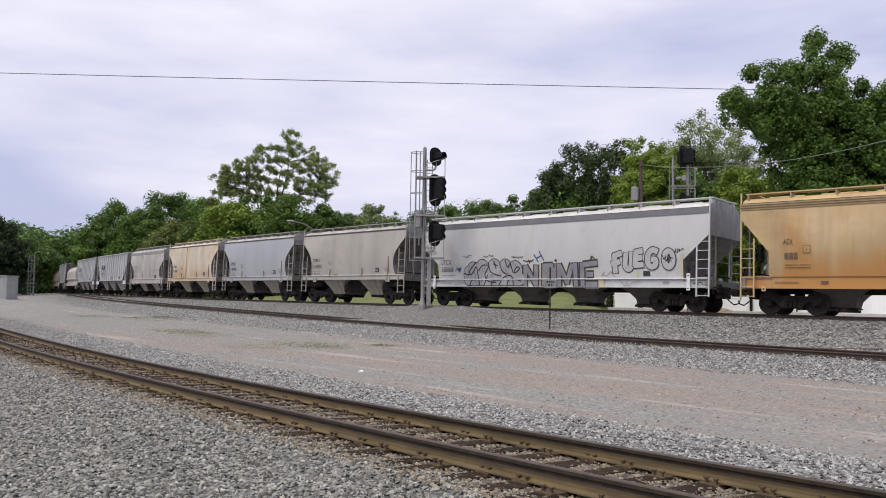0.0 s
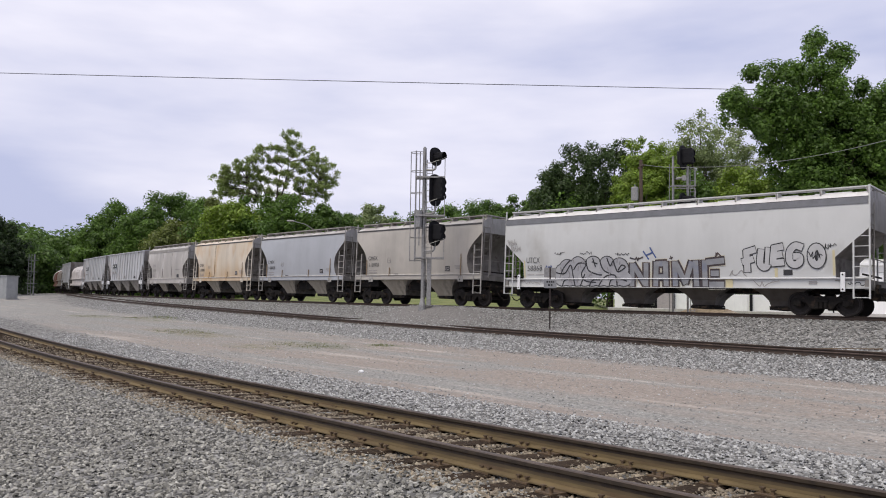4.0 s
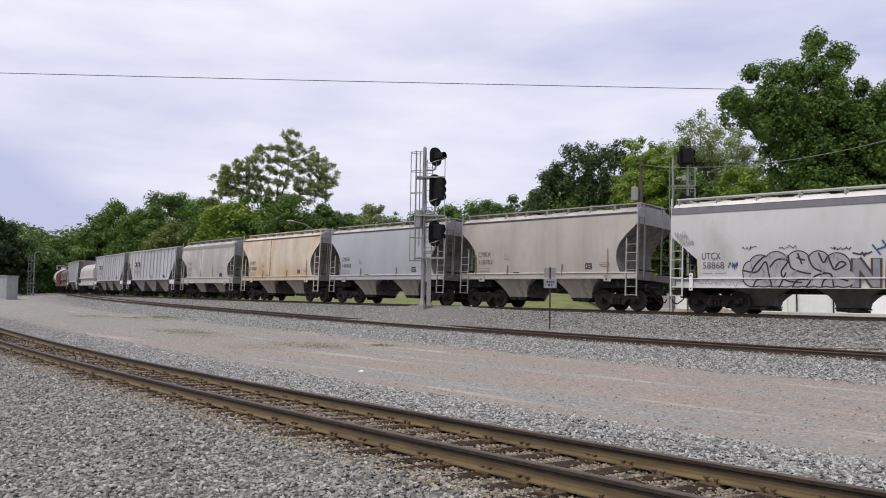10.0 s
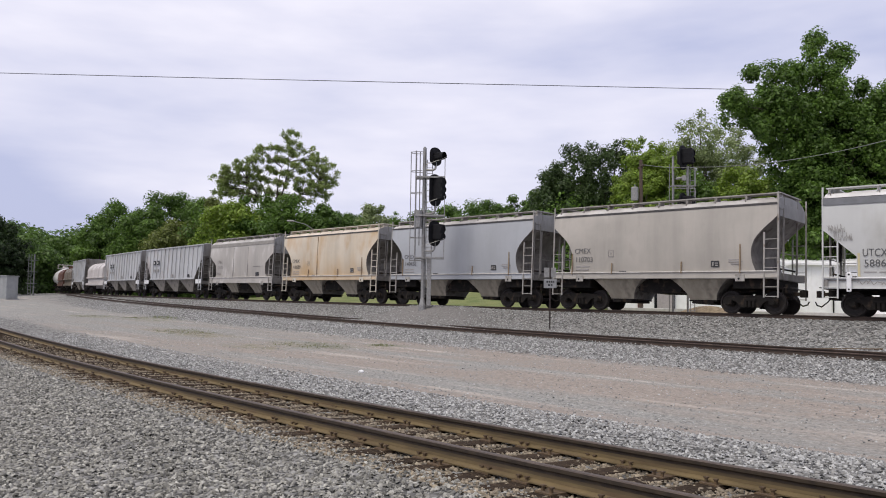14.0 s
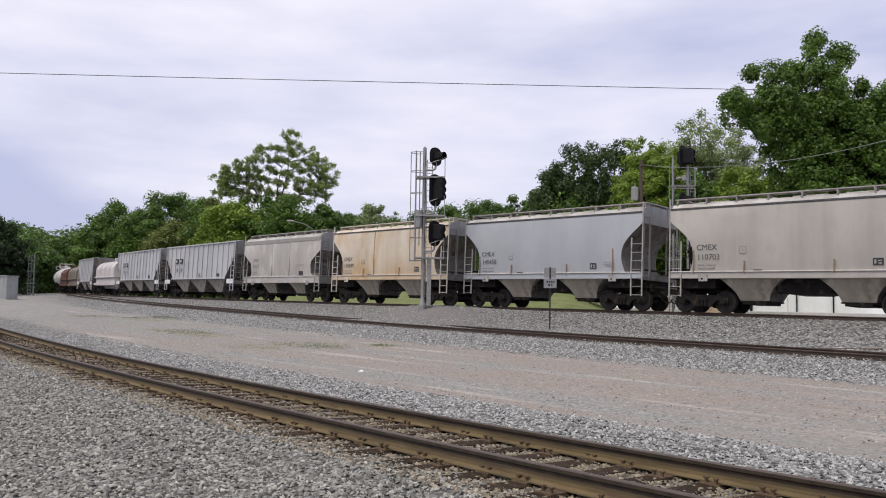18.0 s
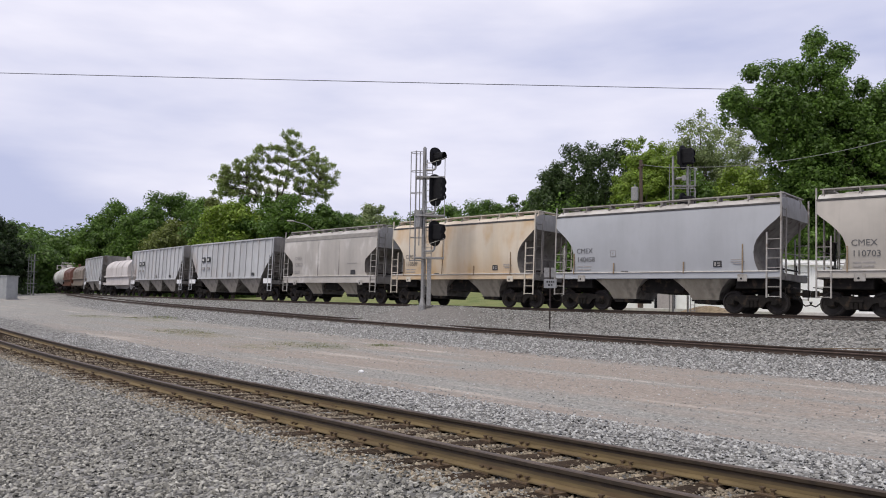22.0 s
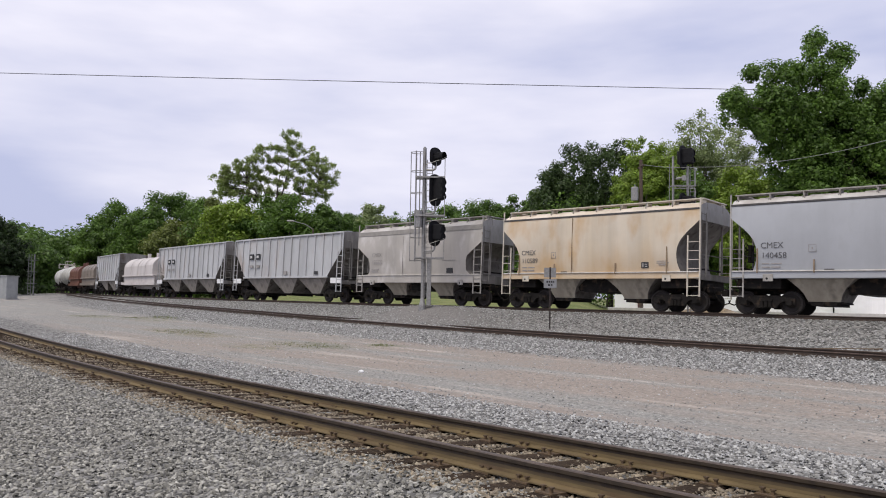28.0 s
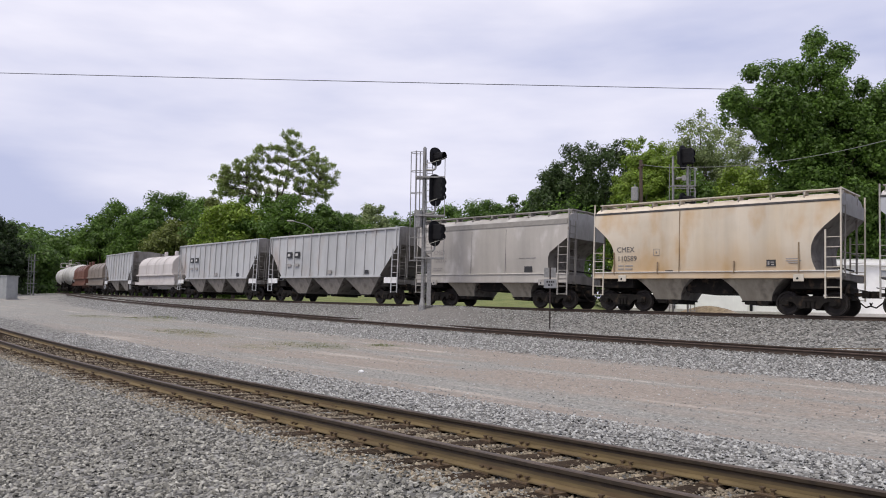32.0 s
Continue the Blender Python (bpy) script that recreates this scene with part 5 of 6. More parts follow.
def ribbed_hopper(L, tc, mat, label, bays, ribs):
    """A straight-sided covered hopper with outside posts and slanted ends."""
    car = tagged(new("covered_hopper"), label, "covered hopper", group="freight cars")
    hy = 1.50
    lv = [(1.62, L / 2 - 1.75, hy), (3.5, L / 2 - 0.05, hy), (4.46, L / 2 - 0.05, hy), (4.52, L / 2 - 0.05, hy - 0.03), (4.63, L / 2 - 0.05, 0.1)]
    bm = shell(lv, 2, 2)
    bm.normal_update()
    # Ends coloured by facing: dirt plus the shade that falls on them.
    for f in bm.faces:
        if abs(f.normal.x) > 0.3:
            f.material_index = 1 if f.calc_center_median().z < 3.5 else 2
    part("body", bm, [mat, MAT_GRIME_SHADE, MAT_END], car)
    for k in range(ribs):
        x = -L / 2 + 0.25 + (L - 0.5) * k / (ribs - 1)
        low = 1.62 if abs(x) < L / 2 - 1.75 else 1.62 + (abs(x) - (L / 2 - 1.75)) / 1.70 * 1.88
        for sy in (-1, 1):
            bm = bmesh.new()
            box(bm, x - 0.045, x + 0.045, sy * (hy + 0.035) - 0.04, sy * (hy + 0.035) + 0.04, low, 4.44, bevel=0.01)
            part("side_post", bm, mat, car)
    bm = bmesh.new()
    for sy in (-1, 1):
        box(bm, -L / 2, L / 2, sy * 1.545 - 0.05, sy * 1.545 + 0.05, 4.42, 4.52, bevel=0.01)
        box(bm, -L / 2 + 1.6, L / 2 - 1.6, sy * 1.53 - 0.05, sy * 1.53 + 0.05, 1.56, 1.68, bevel=0.01)
    part("top_rail", bm, mat, car)
    common_gear(car, L, tc, mat, 1.2, 1.5, 4.4, pads=False, through_sill=False)
    bm = bmesh.new()
    for sy in (-1, 1):
        for sx in (-1, 1):
            x = sx * (L / 2 - 0.62)
            box(bm, x - 0.6, x + 0.6, sy * 1.535 - 0.02, sy * 1.535 + 0.02, 1.2, 1.55, bevel=0.004)
    tagged(part("end_sill_plate", bm, MAT_WHITE, car, "white painted end sill plates"))
    pitch = (L - 3.7) / bays
    for k in range(bays):
        x = (-(bays - 1) / 2 + k) * pitch
        bay(car, x, [(-pitch / 2, 1.6), (-0.45, 0.5), (0.45, 0.5), (pitch / 2, 1.6)], MAT_BAY_RIB, 0.95)
    k = 0
    while -L / 2 + 0.9 + 1.5 * k < L / 2 - 0.5:
        bm = bmesh.new()
        x = -L / 2 + 0.9 + 1.5 * k
        box(bm, x - 0.5, x + 0.5, -0.45, 0.45, 4.5, 4.6, bevel=0.04)
        part("hatch", bm, mat, car)
        k += 1
    bm = bmesh.new()
    box(bm, -L / 2 + 0.1, L / 2 - 0.1, -1.2, -0.8, 4.56, 4.6)
    part("running_board", bm, mat, car)
    return car


def rib_marks(car):
    """Square black emblem and unreadable lines between the posts."""
    for dx in (0.0, 0.98):
        bars(car, -4.90 + dx, 2.95, [(0.0, 0.0, 0.62, 0.42)], MAT_INK, "black_emblem", 1.59)
        bars(car, -4.90 + dx, 2.95, [(0.12, 0.12, 0.3, 0.18)], MAT_PLATE2, "emblem_centre", 1.59)
        bars(car, -4.90 + dx, 2.35, [(0.05, 0.0, 0.5, 0.2)], MAT_FAINT, y=1.59)
    bars(car, 0.2, 1.8, [(0.0, 0.0, 0.4, 0.25)], MAT_FAINT, y=1.59)
    bars(car, 4.2, 1.78, [(0.0, 0.0, 0.35, 0.22)], MAT_INK, y=1.59)


car = register(ribbed_hopper(14.62, 11.5, P_RIB, "grey ribbed covered hopper car with three bays", 3, 15), -65.35, 14.62, 11.5)
rib_marks(car)
car = register(ribbed_hopper(15.04, 11.9, P_RIB, "pale grey ribbed covered hopper car with three bays", 3, 15), -82.18, 15.04, 11.9)
rib_marks(car)


def coil_car(L, mat, base_mat, label):
    """A coil car: trough body under a rounded hood."""
    car = tagged(new("coil_car"), label, "coil car", group="freight cars")
    prof = [(-1.5, 2.0)] + [(1.5 * math.cos(t_), 2.75 + 1.2 * math.sin(t_) ** 0.9) for t_ in [math.pi * (1 - k / 18) for k in range(1, 18)]] + [(1.5, 2.0)]
    bm = bmesh.new()
    prism(bm, prof, "x", -L / 2 + 0.9, L / 2 - 0.9)
    hood = part("hood", bm, mat, car)
    for sx in (-0.5, 0.5):
        bm = bmesh.new()
        box(bm, sx * 3 - 0.12, sx * 3 + 0.12, -0.15, 0.15, 3.95, 4.4, bevel=0.03)
        part("lifting_lug", bm, mat, hood)
    for k in range(5):
        x = -L / 2 + 1.0 + (L - 2.0) * k / 4
        bm = bmesh.new()
        prism(bm, [(p_[0] * 1.018, 2.0 + (p_[1] - 2.0) * 1.015) for p_ in prof], "x", x - 0.05, x + 0.05)
        part("hood_band", bm, mat, hood)
    bm = bmesh.new()
    prism(bm, [(-L / 2 + 0.8, 1.05), (L / 2 - 0.8, 1.05), (L / 2 - 0.5, 2.0), (-L / 2 + 0.5, 2.0)], "y", -1.35, 1.35)
    box(bm, -L / 2 + 0.4, L / 2 - 0.4, -1.55, 1.55, 1.95, 2.1, bevel=0.02)
    part("trough", bm, base_mat, car)
    bm = bmesh.new()
    box(bm, -L / 2, L / 2, -1.5, -1.4, 1.1, 1.35)
    box(bm, -L / 2, L / 2, 1.4, 1.5, 1.1, 1.35)
    box(bm, -L / 2, L / 2, -0.25, 0.25, 0.75, 1.2)
    for sx in (-1, 1):
        box(bm, sx * (L / 2 - 0.1) - 0.1, sx * (L / 2 - 0.1) + 0.1, -1.5, 1.5, 1.1, 1.4)
        rod(bm, (sx * (L / 2 - 0.06), -0.9, 1.3), (sx * (L / 2 - 0.06), -0.9, 2.6), 0.03, 5)
        rod(bm, (sx * (L / 2 - 0.06), 0.9, 1.3), (sx * (L / 2 - 0.06), 0.9, 2.6), 0.03, 5)
        rod(bm, (sx * (L / 2 - 0.06), -0.9, 2.6), (sx * (L / 2 - 0.06), 0.9, 2.6), 0.03, 5)
    part("frame", bm, base_mat, car)
    for sx in (-1, 1):
        coupler(car, sx * L / 2, sx)
        truck(car, sx * (L / 2 - 1.7))
    return car


register(coil_car(11.87, P_PINK, P_PINK, "pinkish white coil car with a rounded hood"), -94.96, 11.87, 8.47)
register(ribbed_hopper(11.85, 9.0, P_RIB, "short grey ribbed covered hopper car", 2, 11), -108.12, 11.85, 9.0)
register(coil_car(11.5, P_TAN, P_TAN, "drab tan coil car with a rounded hood"), -120.95, 11.5, 8.1)
register(coil_car(11.5, P_BROWN, P_BROWN, "oxide brown coil car with a rounded hood"), -133.75, 11.5, 8.1)


def tank_car(L, label):
    car = tagged(new("tank_car"), label, "tank car", group="freight cars")
    R, zc, n = 1.5, 2.75, 24
    bm = bmesh.new()
    rings = []
    for x, r in ((-L / 2 + 0.7, 0.3), (-L / 2 + 0.75, 0.9), (-L / 2 + 0.95, 1.3), (-L / 2 + 1.3, R), (L / 2 - 1.3, R), (L / 2 - 0.95, 1.3), (L / 2 - 0.75, 0.9), (L / 2 - 0.7, 0.3)):
        rings.append([bm.verts.new((x, r * math.cos(2 * math.pi * i / n), zc + r * math.sin(2 * math.pi * i / n))) for i in range(n)])
    for a, b in zip(rings, rings[1:]):
        for i in range(n):
            bm.faces.new((a[i], a[(i + 1) % n], b[(i + 1) % n], b[i]))
    bm.faces.new(rings[0])
    bm.faces.new(rings[-1][::-1])
    bmesh.ops.recalc_face_normals(bm, faces=bm.faces[:])
    part("tank", bm, P_TANK, car, smooth=True)
    bm = bmesh.new()
    box(bm, -1.6, 1.6, -1.2, 1.2, 4.3, 4.36)
    rod(bm, (0, 0, 4.2), (0, 0, 4.75), 0.4, 12)
    for sx in (-1.55, 1.55):
        for sy in (-1.15, 1.15):
            rod(bm, (sx, sy, 4.3), (sx, sy, 5.0), 0.03, 5)
        rod(bm, (sx, -1.15, 5.0), (sx, 1.15, 5.0), 0.03, 5)
    for sy in (-1.15, 1.15):
        rod(bm, (-1.55, sy, 5.0), (1.55, sy, 5.0), 0.03, 5)
    part("top_platform", bm, P_PINK, car, "pale platform with railings round the dome")
    bm = bmesh.new()
    box(bm, -L / 2, L / 2, -0.3, 0.3, 0.8, 1.25)
    for sx in (-1, 1):
        box(bm, sx * (L / 2 - 0.5) - 0.5, sx * (L / 2 - 0.5) + 0.5, -1.45, 1.45, 1.15, 1.3)
        box(bm, sx * (L / 2 - 2.0) - 0.3, sx * (L / 2 - 2.0) + 0.3, -1.2, 1.2, 1.2, 1.9)
    part("frame", bm, MAT_UNDER, car)
    for sx in (-1, 1):
        coupler(car, sx * L / 2, sx)
        truck(car, sx * (L / 2 - 1.8))
    return car


register(tank_car(16.0, "white tank car with a railed top platform"), -151.1, 16.0, 12.4)
register(tank_car(16.0, "greyish white tank car at the tail of the train"), -168.3, 16.0, 12.4)


# ---- signals ----
def signal_head(parent, at, lamps, turn):
    """A black signal head with a tall background and hooded lamps facing local +x."""
    h = 0.34 * lamps
    bm = bmesh.new()
    out = []
    for i in range(13):
        t = math.pi * i / 12
        out.append((0.44 * math.cos(t), h / 2 - 0.02 + 0.32 * math.sin(t)))
    for i in range(13):
        t = math.pi + math.pi * i / 12
        out.append((0.44 * math.cos(t), -h / 2 + 0.02 + 0.32 * math.sin(t)))
    prism(bm, out, "x", -0.02, 0.02)
    head = part("signal_head", bm, MAT_BLACK, parent, "black signal head with hooded lamps", m=Matrix.Translation(at) @ Matrix.Rotation(radians(turn), 4, "Z"))
    for k in range(lamps):
        z = (k - (lamps - 1) / 2) * 0.36
        bm = bmesh.new()
        n = 14
        for r0, r1, x0, x1 in ((0.20, 0.19, 0.0, 0.58),):
            a = [(r0 * math.cos(2 * math.pi * i / n), r0 * math.sin(2 * math.pi * i / n)) for i in range(n)]
            va = [bm.verts.new((x0, y, z + q)) for y, q in a]
            vb = [bm.verts.new((x1 - (0.1 if q < -0.12 else 0.0), y * r1 / r0, z + q * r1 / r0)) for y, q in a]
            vc = [bm.verts.new((x1 - 0.01 - (0.1 if q < -0.12 else 0.0), y * 0.86, z + q * 0.86)) for y, q in a]
            vd = [bm.verts.new((x0 + 0.01, y * 0.86, z + q * 0.86)) for y, q in a]
            for p_, q_ in ((va, vb), (vb, vc), (vc, vd)):
                for i in range(n):
                    bm.faces.new((p_[i], p_[(i + 1) % n], q_[(i + 1) % n], q_[i]))
            bm.faces.new(vd)
        bmesh.ops.recalc_face_normals(bm, faces=bm.faces[:])
        part("lamp_hood", bm, MAT_BLACK, head)
    bm = bmesh.new()
    box(bm, -0.26, -0.02, -0.15, 0.15, -h / 2, h / 2, bevel=0.03)
    box(bm, 0.02, 0.53 if lamps > 1 else 0.40, -0.19, 0.19, -h / 2 + 0.02, h / 2 + 0.10 * (lamps > 1), bevel=0.03)
    part("lamp_housing", bm, MAT_BLACK, head)
    return head


def signal_mast(x, y, z, height, label):
    """A tubular mast with a caged ladder, platforms and signal heads; local +x is the way the lamps face."""
    mast = tagged(new("railway_signal"), label, "railway signal")
    mast.matrix_basis = Matrix.Translation((x, y, z)) @ Matrix.Scale(1.05, 4)
    bm = bmesh.new()
    rod(bm, (0, 0, 0), (0, 0, height), 0.095, 12)
    rod(bm, (0, 0, height), (0, 0, height + 0.05), 0.06, 8)
    part("mast", bm, MAT_GALV, mast, smooth=False)
    bm = bmesh.new()
    rod(bm, (0, 0, -0.6), (0, 0, 0.02), 0.2, 14)
    rod(bm, (0, 0, 0.02), (0, 0, 0.36), 0.17, 12, 0.10)
    part("base", bm, MAT_GALV, mast)
    return mast


def pipe(bm, pts, r, n=6):
    for p_, q_ in zip(pts, pts[1:]):
        rod(bm, p_, q_, r, n)
    return bm


def near_signal():
    m = signal_mast(-1.04, 41.55, 1.44, 7.95, "galvanised railway signal mast with three black heads and caged ladder")
    for z, lamps, arm in ((7.50, 1, 6.82), (5.80, 3, 4.62), (3.62, 2, 2.72)):
        signal_head(m, (0.55, -0.05, z), lamps, -40)
        bm = bmesh.new()
        low = z - 0.15 * lamps - 0.2
        pipe(bm, [(0.0, 0, arm), (0.42, 0, arm), (0.54, 0, arm + 0.08), (0.56, 0, arm + 0.2), (0.56, 0, low + 0.1)], 0.055, 8)
        part("arm", bm, MAT_GALV, m)
    for z in (6.45, 4.52, 2.40):
        bm = bmesh.new()
        for y0 in (-0.3, -0.1, 0.1, 0.3):
            box(bm, -0.45, 1.05, y0 - 0.06, y0 + 0.06, z - 0.03, z)
        for y0 in (-0.36, 0.36):
            box(bm, -0.45, 1.05, y0 - 0.025, y0 + 0.025, z - 0.06, z + 0.02)
        for x, y0 in ((1.03, -0.36), (1.03, 0.36)):
            rod(bm, (x, y0, z), (x, y0, z + 0.95), 0.02, 5)
        pipe(bm, [(0.1, -0.36, z + 0.6), (1.03, -0.36, z + 0.95), (1.03, 0.36, z + 0.95)], 0.016, 5)
        part("platform", bm, MAT_GALV, m)
    bm = bmesh.new()
    for x in (0.12, 0.40):
        rod(bm, (x, 0.25, 0.4), (x, 0.25, 7.4), 0.022, 5)
    for k in range(24):
        rod(bm, (0.12, 0.25, 0.6 + 0.29 * k), (0.40, 0.25, 0.6 + 0.29 * k), 0.014, 5)
    part("ladder", bm, MAT_GALV, m)
    bm = bmesh.new()
    for x, y0 in ((-0.68, 0.0), (-0.42, -0.3), (-0.42, 0.3), (-0.22, -0.12)):
        rod(bm, (x, y0, 2.2 if x < -0.3 else 3.0), (x, y0, 7.75), 0.022 if x < -0.5 else 0.03, 5)
    for z in (2.25, 3.4, 4.55, 5.65, 6.75, 7.7):
        pipe(bm, [(-0.1, -0.3, z), (-0.42, -0.3, z), (-0.62, -0.18, z), (-0.68, 0, z), (-0.62, 0.18, z), (-0.42, 0.3, z), (-0.1, 0.3, z)], 0.018, 5)
    for k in range(18):
        rod(bm, (-0.42, -0.3, 2.5 + 0.29 * k), (-0.42, 0.3, 2.5 + 0.29 * k), 0.014, 5)
    part("safety_cage", bm, MAT_GALV, m)
    bm = bmesh.new()
    box(bm, 0.2, 0.42, -0.12, 0.16, 0.0, 2.38, bevel=0.02)
    part("cable_box", bm, MAT_GALV, m, "grey cable riser box")
    bm = bmesh.new()
    rod(bm, (-0.28, -0.15, 3.9), (-0.28, -0.15, 4.75), 0.2, 10)
    part("junction_box", bm, MAT_GALV, m)


def far_signal():
    m = tagged(new("railway_signal"), "galvanised bracket signal with black heads behind the train", "railway signal")
    gz = on_ground(11.85, 40.2)
    m.matrix_basis = Matrix.Translation((11.85, 40.2, gz))
    top = 9.3 - gz
    for x in (-0.12, 0.62):
        bm = bmesh.new()
        rod(bm, (x, 0, -0.3), (x, 0, top - (0.0 if x < 0 else 0.5)), 0.06, 8)
        part("post", bm, MAT_GALV, m)
    bm = bmesh.new()
    for x in (0.78, 1.0):
        rod(bm, (x, 0.1, 0.3), (x, 0.1, top - 0.6), 0.02, 5)
    for k in range(24):
        rod(bm, (0.78, 0.1, 0.4 + 0.29 * k), (1.0, 0.1, 0.4 + 0.29 * k), 0.014, 5)
    rod(bm, (-0.28, 0.1, 0.3), (-0.28, 0.1, top - 0.4), 0.018, 5)
    part("ladder", bm, MAT_GALV, m)
    for z in (7.78 - gz, 6.7 - gz):
        bm = bmesh.new()
        for y0 in (-0.3, -0.1, 0.1, 0.3):
            box(bm, -0.25, 0.95, y0 - 0.04, y0 + 0.04, z - 0.025, z)
        for x0 in (-0.25, 0.3, 0.93):
            box(bm, x0 - 0.02, x0 + 0.02, -0.35, 0.35, z - 0.06, z - 0.025)
        for x0 in (-0.22, 0.92):
            rod(bm, (x0, -0.33, z), (x0, -0.33, z + 0.9), 0.018, 5)
        rod(bm, (-0.22, -0.33, z + 0.9), (0.92, -0.33, z + 0.9), 0.016, 5)
        part("platform", bm, MAT_GALV, m)
    bm = bmesh.new()
    box(bm, 0.24, 0.42, -0.42, -0.24, 8.0 - gz, 8.26 - gz, bevel=0.02)
    rod(bm, (-0.05, -0.25, 8.1 - gz), (0.3, -0.25, 8.17 - gz), 0.06, 8)
    part("relay_box", bm, MAT_GALV, m)
    signal_head(m, (0.36, -0.1, 9.22 - gz), 2, -40)
    signal_head(m, (0.36, -0.1, 6.78 - gz), 2, -40)


near_signal()
far_signal()


def milepost():
    x, y = 4.86, 35.72
    z = on_ground(x, y)
    m = tagged(new("milepost"), "thin dark post with two small plates", "trackside sign")
    m.matrix_basis = pose(x, y, z)
    bm = bmesh.new()
    box(bm, -0.03, 0.03, -0.02, 0.02, -0.3, 3.32 - z + 0.02)
    part("post", bm, MAT_POSTRUST, m, "dark rusty channel post")
    bm = bmesh.new()
    box(bm, -0.27, 0.27, 0.022, 0.034, 2.88 - z, 3.32 - z, bevel=0.004)
    part("upper_plate", bm, MAT_GALV, m, "bare grey metal plate")
    bm = bmesh.new()
    box(bm, -0.29, 0.29, -0.036, -0.024, 2.40 - z, 2.80 - z, bevel=0.004)
    pl = part("lower_plate", bm, MAT_PLATE, m, "pale plate with two lines of dark marks")
    bm = bmesh.new()
    for z0, segs in ((2.64, ((-0.17, -0.1), (-0.07, 0.0), (0.03, 0.1), (0.12, 0.18))), (2.49, ((-0.1, 0.0), (0.04, 0.1)))):
        for p_, q_ in segs:
            box(bm, p_, q_, -0.041, -0.0365, z0 - z, z0 - z + 0.085)
    part("marks", bm, MAT_INK, pl)


MAT_POSTRUST = material("dark_post", (0.035, 0.022, 0.02), (0.02, 0.014, 0.013), rough=0.8)
MAT_PLATE = material("plate_grey", (0.29, 0.295, 0.30), (0.22, 0.225, 0.23), rough=0.6)
milepost()


def wood_pole():
    x, y = 13.52, 53.9
    z = on_ground(x, y)
    m = tagged(new("utility_pole"), "dark wooden utility pole with a pale transformer", "utility pole")
    m.matrix_basis = pose(x, y, z)
    bm = bmesh.new()
    rod(bm, (0, 0, -0.5), (0, 0, 11.5 - z), 0.17, 10, 0.11)
    part("pole", bm, MAT_POLE, m)
    bm = bmesh.new()
    rod(bm, (-0.42, 0, 8.7 - z), (-0.42, 0, 9.55 - z), 0.25, 14)
    rod(bm, (-0.42, 0, 9.55 - z), (-0.42, 0, 9.62 - z), 0.27, 14, 0.2)
    rod(bm, (-0.42, 0, 9.62 - z), (-0.42, 0, 9.8 - z), 0.04, 6)
    part("transformer", bm, MAT_GALV, m, "pale grey transformer can")
    bm = bmesh.new()
    box(bm, -0.06, 0.06, -0.7, 0.7, 11.0 - z, 11.1 - z)
    part("crossarm", bm, MAT_POLE, m)


wood_pole()


MAT_CABLE = material("grey_cable", (0.24, 0.25, 0.24), (0.18, 0.19, 0.18), rough=0.7)


def line_pole(x, y, top):
    """A tall wooden pole that carries the wire beyond the view."""
    z = on_ground(x, y)
    m = tagged(new("utility_pole"), "tall dark wooden pole carrying the overhead wire", "utility pole")
    m.matrix_basis = pose(x, y, z)
    bm = bmesh.new()
    rod(bm, (0, 0, -0.5), (0, 0, top - z - 0.1), 0.19, 10, 0.12)
    part("pole", bm, MAT_POLE, m)
    bm = bmesh.new()
    rod(bm, (0, 0, top - z - 0.1), (0, 0, top - z + 0.03), 0.06, 8, 0.04)
    part("insulator", bm, MAT_CABLE, m)


line_pole(-60.0, 66.0, 20.45)
line_pole(40.0, 66.0, 19.75)


def wire(label, a, b, sag, r, mat, steps=24):
    bm = bmesh.new()
    a, b = Vector(a), Vector(b)
    pts = [a.lerp(b, i / steps) - Vector((0, 0, sag * 4 * (i / steps) * (1 - i / steps))) for i in range(steps + 1)]
    pipe(bm, pts, r, 5)
    return tagged(part("overhead_wire", bm, mat), label, "overhead wire")


wire("thin dark overhead wire across the sky", (-60.0, 66.0, 20.45), (40.0, 66.0, 19.75), 0.12, 0.028, MAT_BLACK, 40)
wire("pale overhead cable from the wooden pole", (13.52, 53.9, 11.2), (16.0, 50.4, 10.46), 0.1, 0.018, MAT_CABLE)
wire("pale overhead cable passing behind the signal", (16.0, 50.4, 10.46), (30.0, 38.0, 12.9), 1.05, 0.018, MAT_CABLE)


def street_lamp():
    x, y = -16.1, 97.4
    z = on_ground(x, y)
    m = tagged(new("street_lamp"), "grey street lamp on a long arm among the trees", "street lamp")
    m.matrix_basis = pose(x, y, z)
    bm = bmesh.new()
    rod(bm, (0, 0, -0.4), (0, 0, 10.0 - z), 0.13, 8, 0.09)
    part("pole", bm, MAT_POLE, m)
    bm = bmesh.new()
    pipe(bm, [(0, 0, 9.9 - z), (-1.0, 0, 10.5 - z), (-2.4, 0, 10.85 - z)], 0.05, 6)
    part("arm", bm, MAT_CABLE, m)
    bm = bmesh.new()
    box(bm, -3.25, -2.35, -0.2, 0.2, 10.76 - z, 10.98 - z, bevel=0.07)
    part("lamp_head", bm, MAT_GALV, m)


street_lamp()


